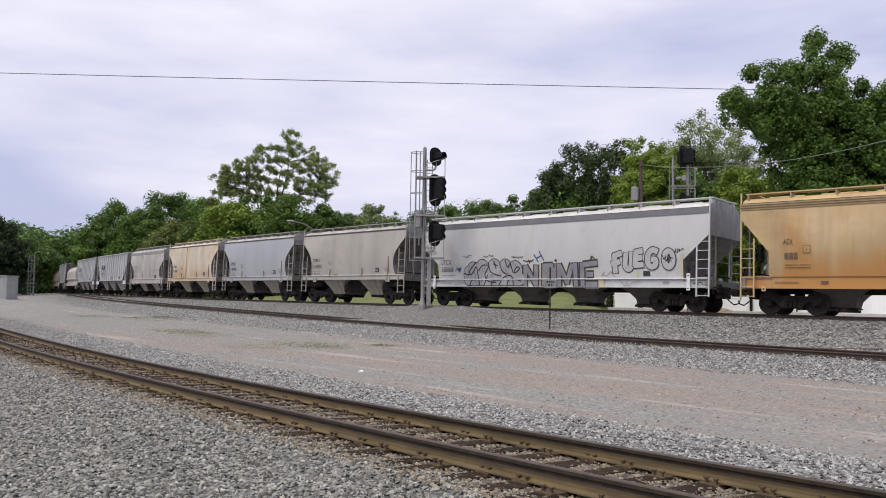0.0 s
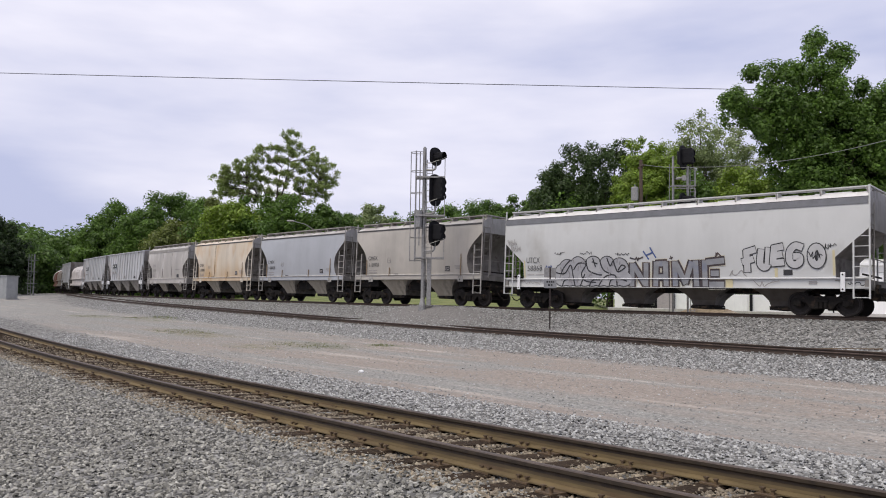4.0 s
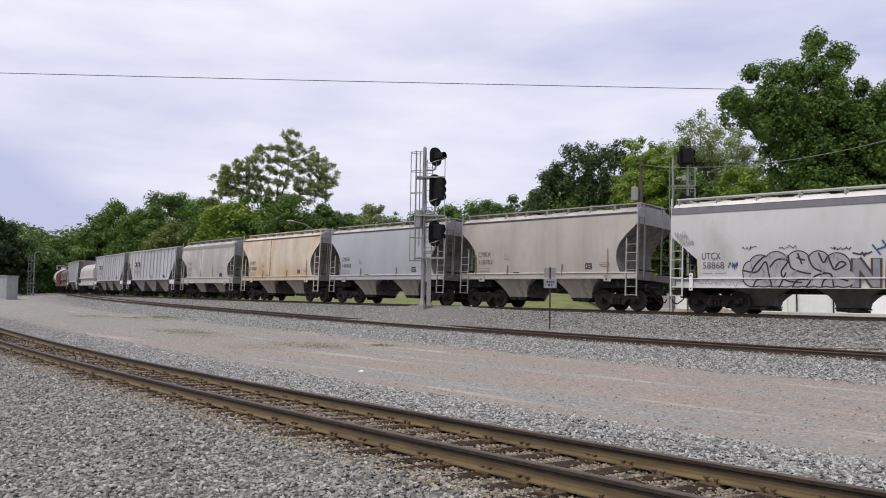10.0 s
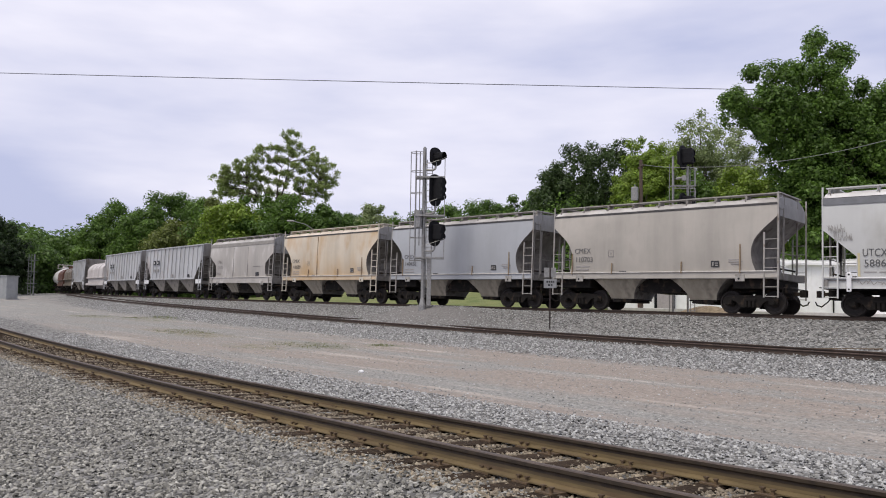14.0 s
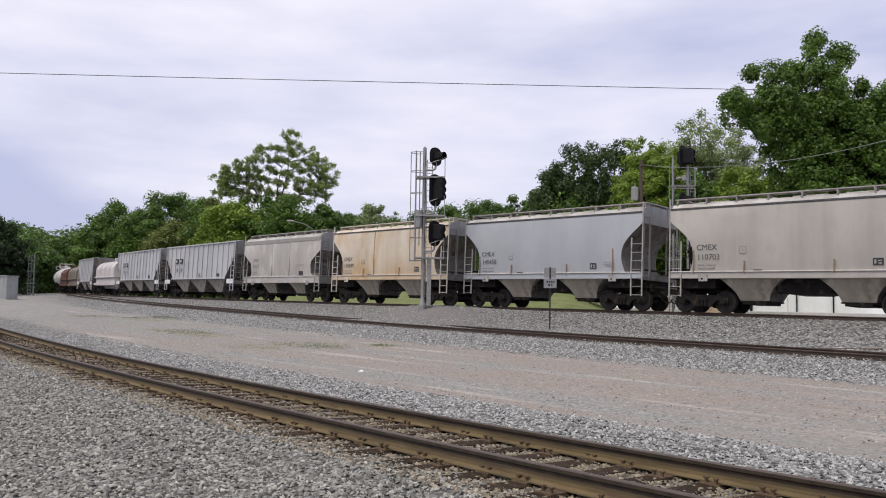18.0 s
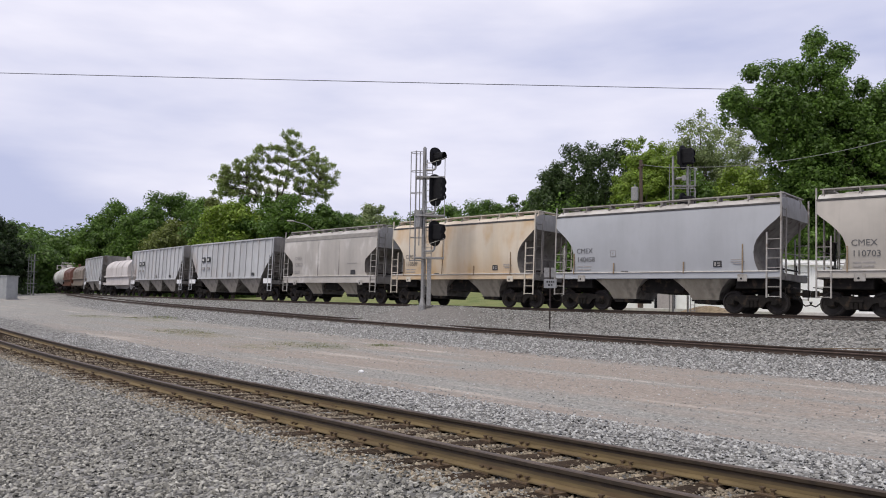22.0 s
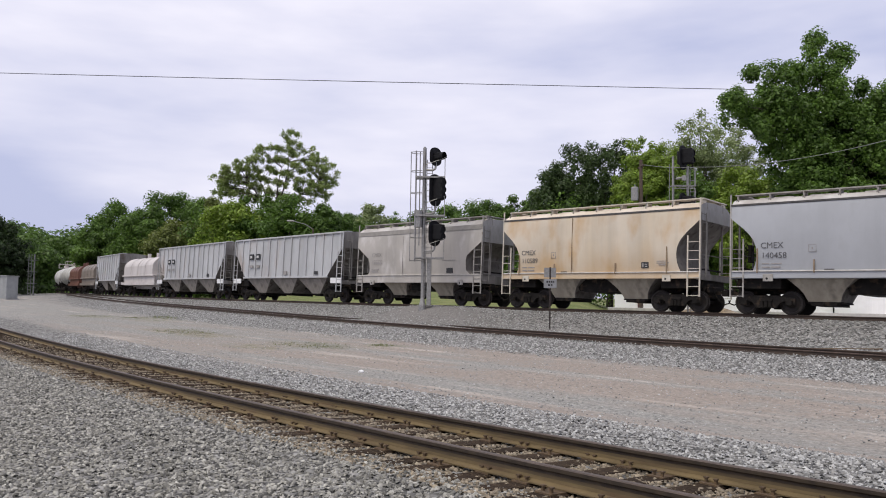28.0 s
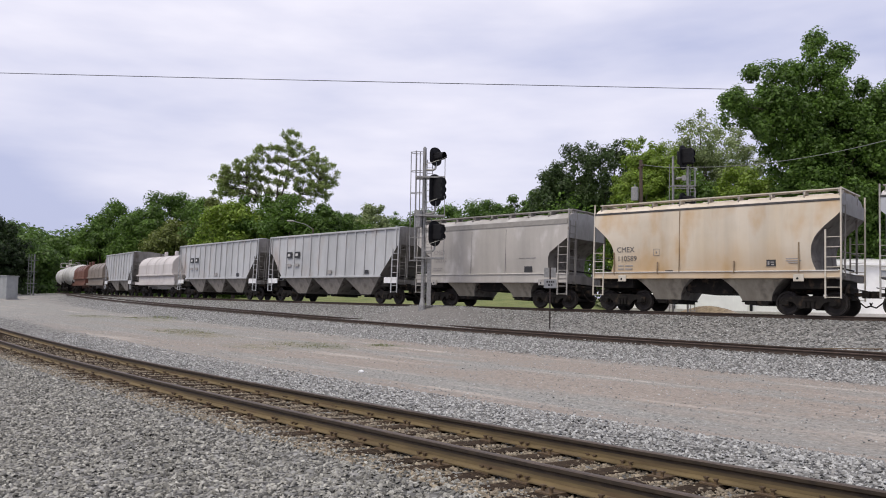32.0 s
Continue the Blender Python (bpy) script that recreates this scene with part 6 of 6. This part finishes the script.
def cabinet():
    x, y = -49.3, 87.0
    z = on_ground(x, y)
    m = tagged(new("equipment_cabinet"), "grey metal trackside equipment cabinet", "cabinet")
    m.matrix_basis = pose(x, y, z, 0, 0, -10)
    h = 3.40 - z
    bm = bmesh.new()
    box(bm, -2.3, 2.3, -0.9, 0.9, 0.1, h - 0.08, bevel=0.03)
    part("body", bm, MAT_CABINET, m)
    bm = bmesh.new()
    box(bm, -2.4, 2.4, -1.0, 1.0, h - 0.08, h, bevel=0.02)
    part("roof", bm, MAT_CABINET, m)
    bm = bmesh.new()
    box(bm, 0.2, 1.9, -0.93, -0.9, 0.25, h - 0.3, bevel=0.01)
    part("door", bm, MAT_CABINET, m, "pale steel door")
    bm = bmesh.new()
    box(bm, -2.4, 2.4, -1.0, 1.0, -0.4, 0.1)
    part("plinth", bm, MAT_CONCRETE, m)


MAT_CABINET = material("cabinet_grey", (0.36, 0.37, 0.37), (0.29, 0.30, 0.30), rough=0.6, scale=2)
cabinet()


def lattice_signal():
    x, y = -56.5, 108.9
    z = on_ground(x, y)
    m = tagged(new("railway_signal"), "distant grey signal mast with ladder cage", "railway signal")
    m.matrix_basis = pose(x, y, z)
    h = 6.8 - z
    bm = bmesh.new()
    rod(bm, (0.25, 0, 0), (0.25, 0, h), 0.1, 8)
    part("mast", bm, MAT_LATTICE, m)
    bm = bmesh.new()
    for px in (-0.55, -0.15):
        rod(bm, (px, 0, 0.3), (px, 0, h), 0.04, 5)
    for k in range(12):
        rod(bm, (-0.55, 0, 0.5 + k * 0.45), (-0.15, 0, 0.5 + k * 0.45), 0.03, 5)
    for zz in (1.8, 3.4, 5.0):
        box(bm, -0.6, 0.6, -0.3, 0.3, zz, zz + 0.06)
    part("ladder", bm, MAT_LATTICE, m)


MAT_LATTICE = material("dull_lattice_steel", (0.16, 0.165, 0.165), (0.11, 0.115, 0.115), rough=0.7, scale=4)
lattice_signal()


# ---- white metal building beyond the train ----
def metal_building():
    m = tagged(new("metal_building"), "long low white corrugated metal building", "building")
    z = 0.9
    L_, D_, H_ = 24.0, 10.0, 3.7
    m.matrix_basis = pose(12.9 + 11.9, 59.6 - 2.96, z, 0, 0, -14)
    bm = bmesh.new()
    box(bm, -12.2, -0.02, 0.4, 6.0, -0.4, 1.5, bevel=0.01)
    for k in range(37):
        box(bm, -11.2 + k * 0.3, -11.15 + k * 0.3, 0.375, 0.4, -0.3, 1.45)
    part("low_wing", bm, MAT_SIDING, m, "low white corrugated wing")
    bm = bmesh.new()
    box(bm, -9.15, -8.0, 0.31, 0.37, -0.3, 1.5, bevel=0.01)
    part("wing_panel", bm, MAT_ROLL, m, "pinkish grey panel")
    for x, mt in ((-10.5, MAT_DOOR), (-9.3, MAT_BLACK), (-8.0, MAT_BLACK), (-2.6, MAT_BLACK)):
        bm = bmesh.new()
        box(bm, x, x + 0.2, 0.28, 0.37, -0.3, 1.5, bevel=0.01)
        part("post", bm, mt, m, "dark post on the wing")
    bm = bmesh.new()
    box(bm, 0, L_, 0, D_, -0.4, H_ - 0.05)
    part("wall", bm, MAT_SIDING, m, "white corrugated steel wall")
    bm = bmesh.new()
    prism(bm, [(-0.35, H_ - 0.05), (D_ + 0.35, H_ - 0.05), (D_ + 0.35, H_ + 0.1), (D_ / 2, H_ + 0.75), (-0.35, H_ + 0.1)], "x", -0.3, L_ + 0.3)
    part("roof", bm, MAT_SIDING, m, "white metal roof")
    bm = bmesh.new()
    for k in range(int(L_ / 0.3)):
        box(bm, k * 0.3 + 0.02, k * 0.3 + 0.07, -0.025, 0.0, -0.3, H_ - 0.1)
    tagged(part("siding_ribs", bm, MAT_SIDING, m), kind="stuff")
    for x, w, mt, nm, lb in ((14.0, 3.0, MAT_ROLL, "roller_door", "grey roller door"),):
        bm = bmesh.new()
        box(bm, x, x + w, -0.06, -0.026, -0.2, 3.0, bevel=0.005)
        part(nm, bm, mt, m, lb)
    for x in (0.5, 2.9, 8.2):
        bm = bmesh.new()
        rod(bm, (x, -0.12, -0.3), (x, -0.12, H_ - 0.1), 0.05, 6)
        part("downspout", bm, MAT_BLACK, m, "dark downspout")


MAT_SIDING = material("white_siding", (0.88, 0.88, 0.88), (0.80, 0.80, 0.80), rough=0.45, scale=1.5)
MAT_DOOR = material("dark_red", (0.14, 0.02, 0.03), (0.10, 0.015, 0.02), rough=0.6)
MAT_ROLL = material("grey_panel", (0.42, 0.38, 0.38), (0.34, 0.31, 0.31), rough=0.6)
metal_building()


def low_wall(x0, y0, x1, y1, h, label):
    d = math.hypot(x1 - x0, y1 - y0)
    bm = bmesh.new()
    box(bm, 0, d, -0.15, 0.15, -0.3, h, bevel=0.02)
    w_ = tagged(part("low_wall", bm, MAT_CONCRETE), label, "wall")
    w_.matrix_basis = pose(x0, y0, on_ground(x0, y0), 0, 0, math.degrees(math.atan2(y1 - y0, x1 - x0)))


low_wall(10.6, 50.6, 15.7, 48.4, 0.45, "low pale concrete wall beyond the train")
low_wall(16.6, 47.4, 25.2, 43.4, 0.4, "low pale concrete kerb before the white building")


# ---- vegetation ----
def leaves(centres, radii, count, size, seed, flat=0.85, loose=1.2):
    """Leaf cards strewn over clumps; each clump is a centre and a radius."""
    rs = np.random.RandomState(seed)
    n = len(centres)
    which = rs.choice(n, count, p=radii ** 2 / (radii ** 2).sum())
    d = rs.normal(size=(count, 3))
    d /= np.linalg.norm(d, axis=1)[:, None]
    r = radii[which] * rs.uniform(0.05, 1.0, count) ** 0.65 * loose
    c = centres[which] + d * r[:, None] * [1, 1, flat]
    nrm = d + [0, 0, 0.45] + rs.normal(0, 0.45, (count, 3))
    nrm /= np.linalg.norm(nrm, axis=1)[:, None]
    u = np.cross(nrm, rs.normal(size=(count, 3)))
    u /= np.linalg.norm(u, axis=1)[:, None]
    v = np.cross(nrm, u)
    sz = size * rs.uniform(0.6, 1.4, count)[:, None]
    q = np.stack([c - u * sz, c + v * sz * 0.55 + u * sz * 0.1, c + u * sz, c - v * sz * 0.55 + u * sz * 0.1], 1)
    q[:, 1] += np.cross(u, v) * sz * 0.25
    q[:, 3] += np.cross(u, v) * sz * 0.25
    return q.reshape(-1, 3)


def leaf_mesh(name, verts, mat):
    n = len(verts) // 4
    me = bpy.data.meshes.new(name)
    me.vertices.add(n * 4)
    me.vertices.foreach_set("co", verts.ravel().astype(np.float32))
    me.loops.add(n * 4)
    me.loops.foreach_set("vertex_index", np.arange(n * 4, dtype=np.int32))
    me.polygons.add(n)
    me.polygons.foreach_set("loop_start", np.arange(0, n * 4, 4, dtype=np.int32))
    me.update(calc_edges=True)
    me.materials.append(mat)
    return me


def tree(label, x, y, top, wide, mat, count=5000, leaf=0.3, seed=1, base=None, clumps=40, low=0.25, shape=1.0, clump_r=0.2, name="tree", limbs=12):
    """A tapered trunk with limbs to clumps of leaves; the crown fills a rough dome up to top."""
    rs = np.random.RandomState(seed)
    z0 = on_ground(x, y) if base is None else base
    H = top - z0
    t = tagged(new(name), label, "tree")
    t.matrix_basis = Matrix.Translation((x, y, z0))
    cz = H * (low + 1) / 2
    rz, rx = H * (1 - low) / 2, wide / 2
    d = rs.normal(size=(clumps, 3))
    d /= np.linalg.norm(d, axis=1)[:, None]
    f = rs.uniform(0.12, 1.0, clumps) ** 0.45
    cr = wide * clump_r * rs.uniform(0.6, 1.25, clumps)
    cc = d * f[:, None] * np.array([rx, rx, rz]) * np.clip(1 - cr / wide, 0.5, 1)[:, None]
    taper = np.clip(1.15 - shape * 0.5 * np.clip(cc[:, 2] / rz, -1, 1), 0.4, 1.3)
    cc[:, 0] *= taper
    cc[:, 1] *= taper
    cc[:, 2] += cz
    cc[:, 2] += (H - (cc[:, 2] + cr * 0.85).max()) * np.clip(cc[:, 2] / H, 0, 1)
    part("crown", leaf_mesh("crown", leaves(cc, cr, count, leaf, seed + 1), mat), None, t)
    bm = bmesh.new()
    r0 = max(0.12, H * 0.022)
    top_t = H * (low + 0.45)
    rod(bm, (0, 0, -0.3), (0.1, 0, H * low), r0, 8, r0 * 0.75)
    rod(bm, (0.1, 0, H * low), (0, 0, top_t), r0 * 0.75, 7, r0 * 0.3)
    for k in rs.choice(clumps, min(limbs, clumps), replace=False):
        e = Vector(cc[k])
        s0 = Vector((0.05, 0, min(max(H * low * 0.8, e.z - 0.35 * H), top_t)))
        rod(bm, s0, e, r0 * 0.32, 5, r0 * 0.08)
    part("trunk", bm, MAT_BARK, t)
    return t


def lobed_tree(label, x, y, lobes, mat, seed, subs, sub_r, count, leaf, fork, name="tree", least=4, limb=1.0, loose=1.2):
    """A tree whose crown is made of lobes (dx, height, radius); limbs run from the fork to every lobe."""
    rs = np.random.RandomState(seed)
    z0 = on_ground(x, y)
    t = tagged(new(name), label, "tree")
    t.matrix_basis = Matrix.Translation((x, y, z0))
    cc, cr, ends = [], [], []
    for dx, z, r in lobes:
        e = Vector((dx, rs.uniform(-0.6, 0.6) * min(4.0, 1.2 + abs(dx) * 0.4), z - z0))
        ends.append((e, r))
        for k in range(max(least, int(subs * r * r))):
            d = rs.normal(size=3)
            d *= rs.uniform(0.3, 1.0) ** 0.5 / np.linalg.norm(d)
            cc.append([e.x + d[0] * r, e.y + d[1] * r * 1.5, e.z + d[2] * r])
            cr.append(sub_r * rs.uniform(0.6, 1.35))
    part("crown", leaf_mesh("crown", leaves(np.array(cc), np.array(cr), count, leaf, seed + 1, loose=loose), mat), None, t)
    bm = bmesh.new()
    top = max(e.z for e, r in ends)
    r0 = top * 0.02 * limb
    f = Vector((0, 0, fork))
    rod(bm, (0, 0, -0.3), f, r0, 9, r0 * 0.8)
    mains = []
    for k in range(7):
        e = ends[int(k * len(ends) / 7)][0]
        mid = f.lerp(e, 0.5) + Vector((rs.normal(0, 0.4), rs.normal(0, 0.4), 0.6))
        rod(bm, f, mid, r0 * 0.4, 6, r0 * 0.26)
        rod(bm, mid, e, r0 * 0.26, 5, r0 * 0.06)
        mains += [f.lerp(mid, q) for q in (0.6, 0.8, 1.0)] + [mid.lerp(e, q) for q in (0.25, 0.5, 0.75)]
    for e, r in ends:
        near = min(mains, key=lambda v_: (v_ - e).length + max(0.0, v_.z - e.z + 0.3) * 2)
        rod(bm, near, e, r0 * 0.11, 5, r0 * 0.03)
        for k in range(3):
            q = Vector(rs.normal(size=3)) * r * 0.5
            rod(bm, near.lerp(e, 0.6), e + q, r0 * 0.05, 4, r0 * 0.02)
    part("trunk", bm, MAT_BARK, t)
    return t


BROAD_LOBES = [(-1.3, 22.4, 0.47), (-1.6, 21.2, 0.86), (0.6, 21.4, 0.69), (0.2, 20.2, 0.99), (-5.5, 20.2, 0.5), (-5.0, 19.2, 0.8), (-3.6, 19.6, 0.8),
               (-2.3, 19.5, 1.2), (-4.5, 18.2, 0.94), (-1.0, 18.4, 1.46), (2.1, 18.6, 0.5), (2.7, 17.0, 0.9), (3.8, 16.6, 1.0), (-8.5, 17.2, 0.64),
               (-7.5, 17.0, 0.81), (-6.2, 16.1, 0.9), (-4.8, 15.9, 1.12), (-3.1, 16.3, 1.42), (-1.3, 16.1, 1.8), (0.9, 15.9, 1.8), (-3.6, 14.0, 1.29),
               (-1.4, 14.0, 1.8), (1.7, 14.1, 1.97), (3.3, 15.9, 1.54), (-3.6, 12.2, 1.29), (-1.4, 12.1, 1.8), (1.7, 12.1, 1.97), (3.7, 13.5, 1.8), (-2.4, 10.2, 1.9), (0.6, 10.0, 2.1), (3.6, 11.0, 2.1)]
rb = random.Random(5)
for k in range(120):
    z = 5.0 + 13.0 * ((k * 0.618034) % 1.0)
    edge = float(np.interp(z, (5, 8, 12, 13.5, 14.5, 15.5, 16.6, 18.6), (-3.4, -3.4, -3.2, -3.8, -5.2, -6.6, -6.8, -4.4)))
    BROAD_LOBES.append((edge + (4.6 - edge) * ((k * 0.754878) % 1.0), z, rb.uniform(0.7, 1.15)))
BROAD_LOBES += [(-9.0, 16.6, 0.6), (-7.0, 16.4, 0.9), (-6.6, 15.2, 0.7), (-5.2, 17.0, 0.9)]
lobed_tree("big deep green tree with upright leafy spires", 30.0, 60.0, BROAD_LOBES, MAT_LEAF, 61, 9, 0.55, 170000, 0.125, 7.0, least=8, limb=0.8, loose=1.3)
rl = random.Random(17)
OAK_LOBES = [(1.9, 24.5, 0.4), (1.3, 24.0, 0.5), (2.7, 24.1, 0.3)]
for k in range(230):
    q, h = -1 + 2 * ((k * 0.618034) % 1.0), (k * 0.754878) % 1.0
    low_, high_ = 13.6 + 2.0 * abs(q), 18.9 + 4.9 * (1 - abs(q - 0.15) ** 1.4)
    OAK_LOBES.append((7.9 * q + rl.uniform(-0.4, 0.4), low_ + (high_ - low_) * h, rl.uniform(0.25, 0.6)))
lobed_tree("tall spreading tree with gappy fresh green crown", -23.3, 108.9, OAK_LOBES, MAT_LEAF_OAK, 64, 5.0, 0.36, 36000, 0.12, 10.5, limb=0.7, least=4, loose=1.3)
TREES = [
    # far-left trees, their shade carried by the leaf colour
    (-66.4, 116.0, 12.6, 9.0, MAT_LEAF_DEEP_SHADE), (-64.0, 112.6, 10.0, 5.6, MAT_LEAF_DEEP_SHADE), (-69.0, 121.0, 13.6, 9.0, MAT_LEAF_DEEP_SHADE), (-62.6, 114.5, 8.0, 5.0, MAT_LEAF_DEEP_SHADE),
    (-53.5, 128.4, 16.9, 10.7, MAT_LEAF), (-45.2, 120.3, 15.4, 9.7, MAT_LEAF), (-48.0, 137.5, 19.4, 11.8, MAT_LEAF_DARK), (-41.8, 135.2, 18.2, 10.7, MAT_LEAF),
    (-33.7, 116.6, 16.2, 9.4, MAT_LEAF_OLIVE), (-53.7, 123.8, 12.5, 8.2, MAT_LEAF), (-39.0, 114.6, 12.6, 9.0, MAT_LEAF_OLIVE),
    (-27.9, 105.4, 14.3, 9.8, MAT_LEAF_LIGHT), (-20.4, 104.1, 15.2, 12.0, MAT_LEAF), (-24.8, 106.6, 15.2, 9.6, MAT_LEAF), (-15.4, 106.6, 14.4, 6.8, MAT_LEAF_DARK),
    (-19.6, 160.4, 18.8, 9.0, MAT_LEAF_DARK), (-13.4, 149.0, 19.2, 8.4, MAT_LEAF_GREY), (-10.5, 171.9, 20.4, 10.8, MAT_LEAF),
    (-4.6, 160.4, 19.7, 10.2, MAT_LEAF_DARK), (1.6, 149.0, 19.2, 10.6, MAT_LEAF), (7.4, 137.5, 19.0, 8.9, MAT_LEAF_DARK), (11.3, 131.8, 19.0, 8.5, MAT_LEAF), (14.5, 126.1, 19.0, 7.3, MAT_LEAF)]
TREES += [
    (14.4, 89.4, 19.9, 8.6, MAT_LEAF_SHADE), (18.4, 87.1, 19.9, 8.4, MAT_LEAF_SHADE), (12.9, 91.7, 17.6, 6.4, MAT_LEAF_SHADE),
    (19.3, 75.6, 17.8, 5.9, MAT_LEAF_LIGHT), (20.6, 73.3, 15.4, 5.4, MAT_LEAF_LIGHT), (26.7, 82.5, 22.2, 9.5, MAT_LEAF_GREY), (31.1, 84.8, 21.0, 8.0, MAT_LEAF_GREY), (22.4, 80.0, 17.6, 7.0, MAT_LEAF_LIGHT),
    (36.5, 63.9, 18.4, 8.0, MAT_LEAF_DARK),
    (26.4, 68.8, 13.9, 6.4, MAT_LEAF_LIGHT), (29.4, 66.5, 14.1, 6.2, MAT_LEAF_LIGHT), (33.6, 65.3, 14.9, 6.6, MAT_LEAF), (22.7, 71.1, 13.7, 6.1, MAT_LEAF), (17.4, 72.2, 13.8, 5.6, MAT_LEAF_LIGHT)]
for i, (x, y, top, wide, mt) in enumerate(TREES):
    near_ = y < 95
    tree("leafy green tree behind the railway", x, y, top, wide, mt, 26000 if near_ else 16000, 0.14 if near_ else 0.21, 100 + 7 * i, clumps=150 if near_ else 110, low=0.12, shape=0.6, clump_r=0.105)


def woods(label, n, xs, ys, z_lo, z_hi, r, leaf, count, mat, seed):
    """A distant mass of foliage reaching down to the ground."""
    rs = np.random.RandomState(seed)
    x, y = rs.uniform(*xs, n), rs.uniform(*ys, n)
    crest = z_hi + 0.12 * (z_hi - z_lo) * (np.sin(x * 0.11 + seed) + np.sin(x * 0.29))
    z = z_lo + (crest - z_lo) * rs.uniform(0, 1, n) ** 0.8
    c = np.stack([x, y, z], 1)
    return tagged(new("far_woods", leaf_mesh("far_woods", leaves(c, rs.uniform(0.7, 1.3, n) * r, count, leaf, seed + 1), mat)), label, "woods", kind="stuff")


woods("hazy distant wooded ridge", 420, (-190, 90), (215, 270), 2, 14.3, 3.5, 0.75, 60000, MAT_LEAF_FAR, 77)
woods("dense green woods behind the railway", 420, (-125, -36), (170, 195), 0.5, 13.0, 2.8, 0.5, 80000, MAT_LEAF_DARK, 81)
woods("line of distant trees behind the signal", 150, (-25, 24), (166, 186), 6.0, 19.6, 2.0, 0.3, 22000, MAT_LEAF_DARK, 101)
woods("dark green thicket past the tail of the train", 90, (-94, -77), (146, 160), 0.5, 8.5, 2.0, 0.34, 30000, MAT_LEAF_DARK, 105)
woods("dark shaded thicket beyond the equipment cabinet", 90, (-86, -67.5), (120, 130), 0.6, 5.5, 1.5, 0.22, 12000, MAT_LEAF_DEEP_SHADE, 97)
woods("green undergrowth behind the railway", 260, (-52, 14), (118, 138), 0.8, 9.5, 1.9, 0.24, 36000, MAT_LEAF, 85)
woods("green thicket under the spreading tree", 150, (-36, -11), (110, 116), 0.8, 11.5, 1.6, 0.22, 22000, MAT_LEAF, 93)
woods("green undergrowth behind the building", 200, (10, 44), (70, 84), 1.0, 10.5, 1.6, 0.18, 30000, MAT_LEAF, 89)


# ---- weeds and litter on the ground ----
MAT_WEED = leaf_material("weeds", (0.16, 0.19, 0.06), (0.10, 0.12, 0.04))


def weed(x, y, r, h, count, seed):
    rs = np.random.RandomState(seed)
    ang, rad = rs.uniform(0, 2 * math.pi, count), r * rs.uniform(0, 1, count) ** 0.6
    px, py = x + rad * np.cos(ang), y + rad * np.sin(ang)
    base = np.stack([px, py, ground_z(px, py)], 1)
    tip = base + np.stack([rs.normal(0, 0.35, count) * h, rs.normal(0, 0.35, count) * h, rs.uniform(0.4, 1, count) * h], 1)
    side = rs.normal(size=(count, 3)) * [1, 1, 0] * 0.006
    q = np.stack([base - side, base + side, tip + side * 0.3, tip - side * 0.3], 1).reshape(-1, 3)
    return tagged(new("weed_tuft", leaf_mesh("weed_tuft", q, MAT_WEED)), "small yellow-green weed tuft in the gravel", "weed", kind="stuff")


for k, (x, y, r, h) in enumerate(((-18.3, 51.6, 0.5, 0.34), (-17.4, 50.6, 0.6, 0.3), (-19.4, 50.2, 0.5, 0.2), (-12.4, 37.2, 0.9, 0.16), (-11.2, 35.6, 0.7, 0.14), (-5.0, 29.8, 0.9, 0.14), (-4.2, 29.0, 0.6, 0.12), (-2.2, 30.3, 0.3, 0.18),
                                  (-5.9, 5.9, 0.16, 0.12), (-22.7, 51.5, 0.8, 0.14))):
    weed(x, y, r * 1.6, h * 0.45, 170, 300 + k)


def white_rock(x, y, r, label):
    bm = bmesh.new()
    bmesh.ops.create_icosphere(bm, subdivisions=2, radius=r)
    for v in bm.verts:
        v.co = v.co * (1 + 0.25 * noise.noise(v.co * (2.2 / r)))
        v.co.z *= 0.6
    ob = tagged(part("white_rock", bm, MAT_WHITE, smooth=False), label, "rock")
    ob.matrix_basis = pose(x, y, on_ground(x, y) + r * 0.3, 0, 0, 30)


white_rock(-2.03, 20.2, 0.075, "white stone lying on the dirt road")


def stick(a, b, r, label):
    bm = bmesh.new()
    za, zb = on_ground(*a), on_ground(*b)
    rod(bm, (a[0], a[1], za + r), (b[0], b[1], zb + r), r, 6)
    tagged(part("scrap_bar", bm, MAT_STEEL_RUST), label, "scrap metal")


stick((12.6, 26.9), (14.6, 26.3), 0.03, "rusty scrap bar lying on the ballast")
stick((9.6, 29.0), (10.4, 28.8), 0.03, "short rusty bar lying on the ballast")


# ---- the train rolls along the main track ----
def travelled(t):
    return 1.50118 * t + 0.00401907 * t * t - 0.0001361 * t ** 3


def car_pose(u, tc, t):
    s = u + travelled(t)
    w = -GAUGE / 2
    xa, ya, _ = MAIN.at(s - tc / 2, w)
    xb, yb, _ = MAIN.at(s + tc / 2, w)
    yaw = math.atan2(yb - ya, xb - xa)
    return Matrix.Translation(((xa + xb) / 2, (ya + yb) / 2, RAIL_Z + GAUGE / 2 * math.sin(LEAN))) @ Matrix.Rotation(yaw, 4, "Z") @ Matrix.Rotation(LEAN, 4, "X")


def motions():
    for car, u, tc in TRAIN:
        walk(car, [(float(t), car_pose(u, tc, t)) for t in range(33)])
    for ws, sx in WHEELSETS:
        walk(ws, [(0.4 * k, Matrix.Translation((sx, 0, WHEEL_R)) @ Matrix.Rotation(travelled(0.4 * k) / WHEEL_R, 4, "Y")) for k in range(81)])


motions()
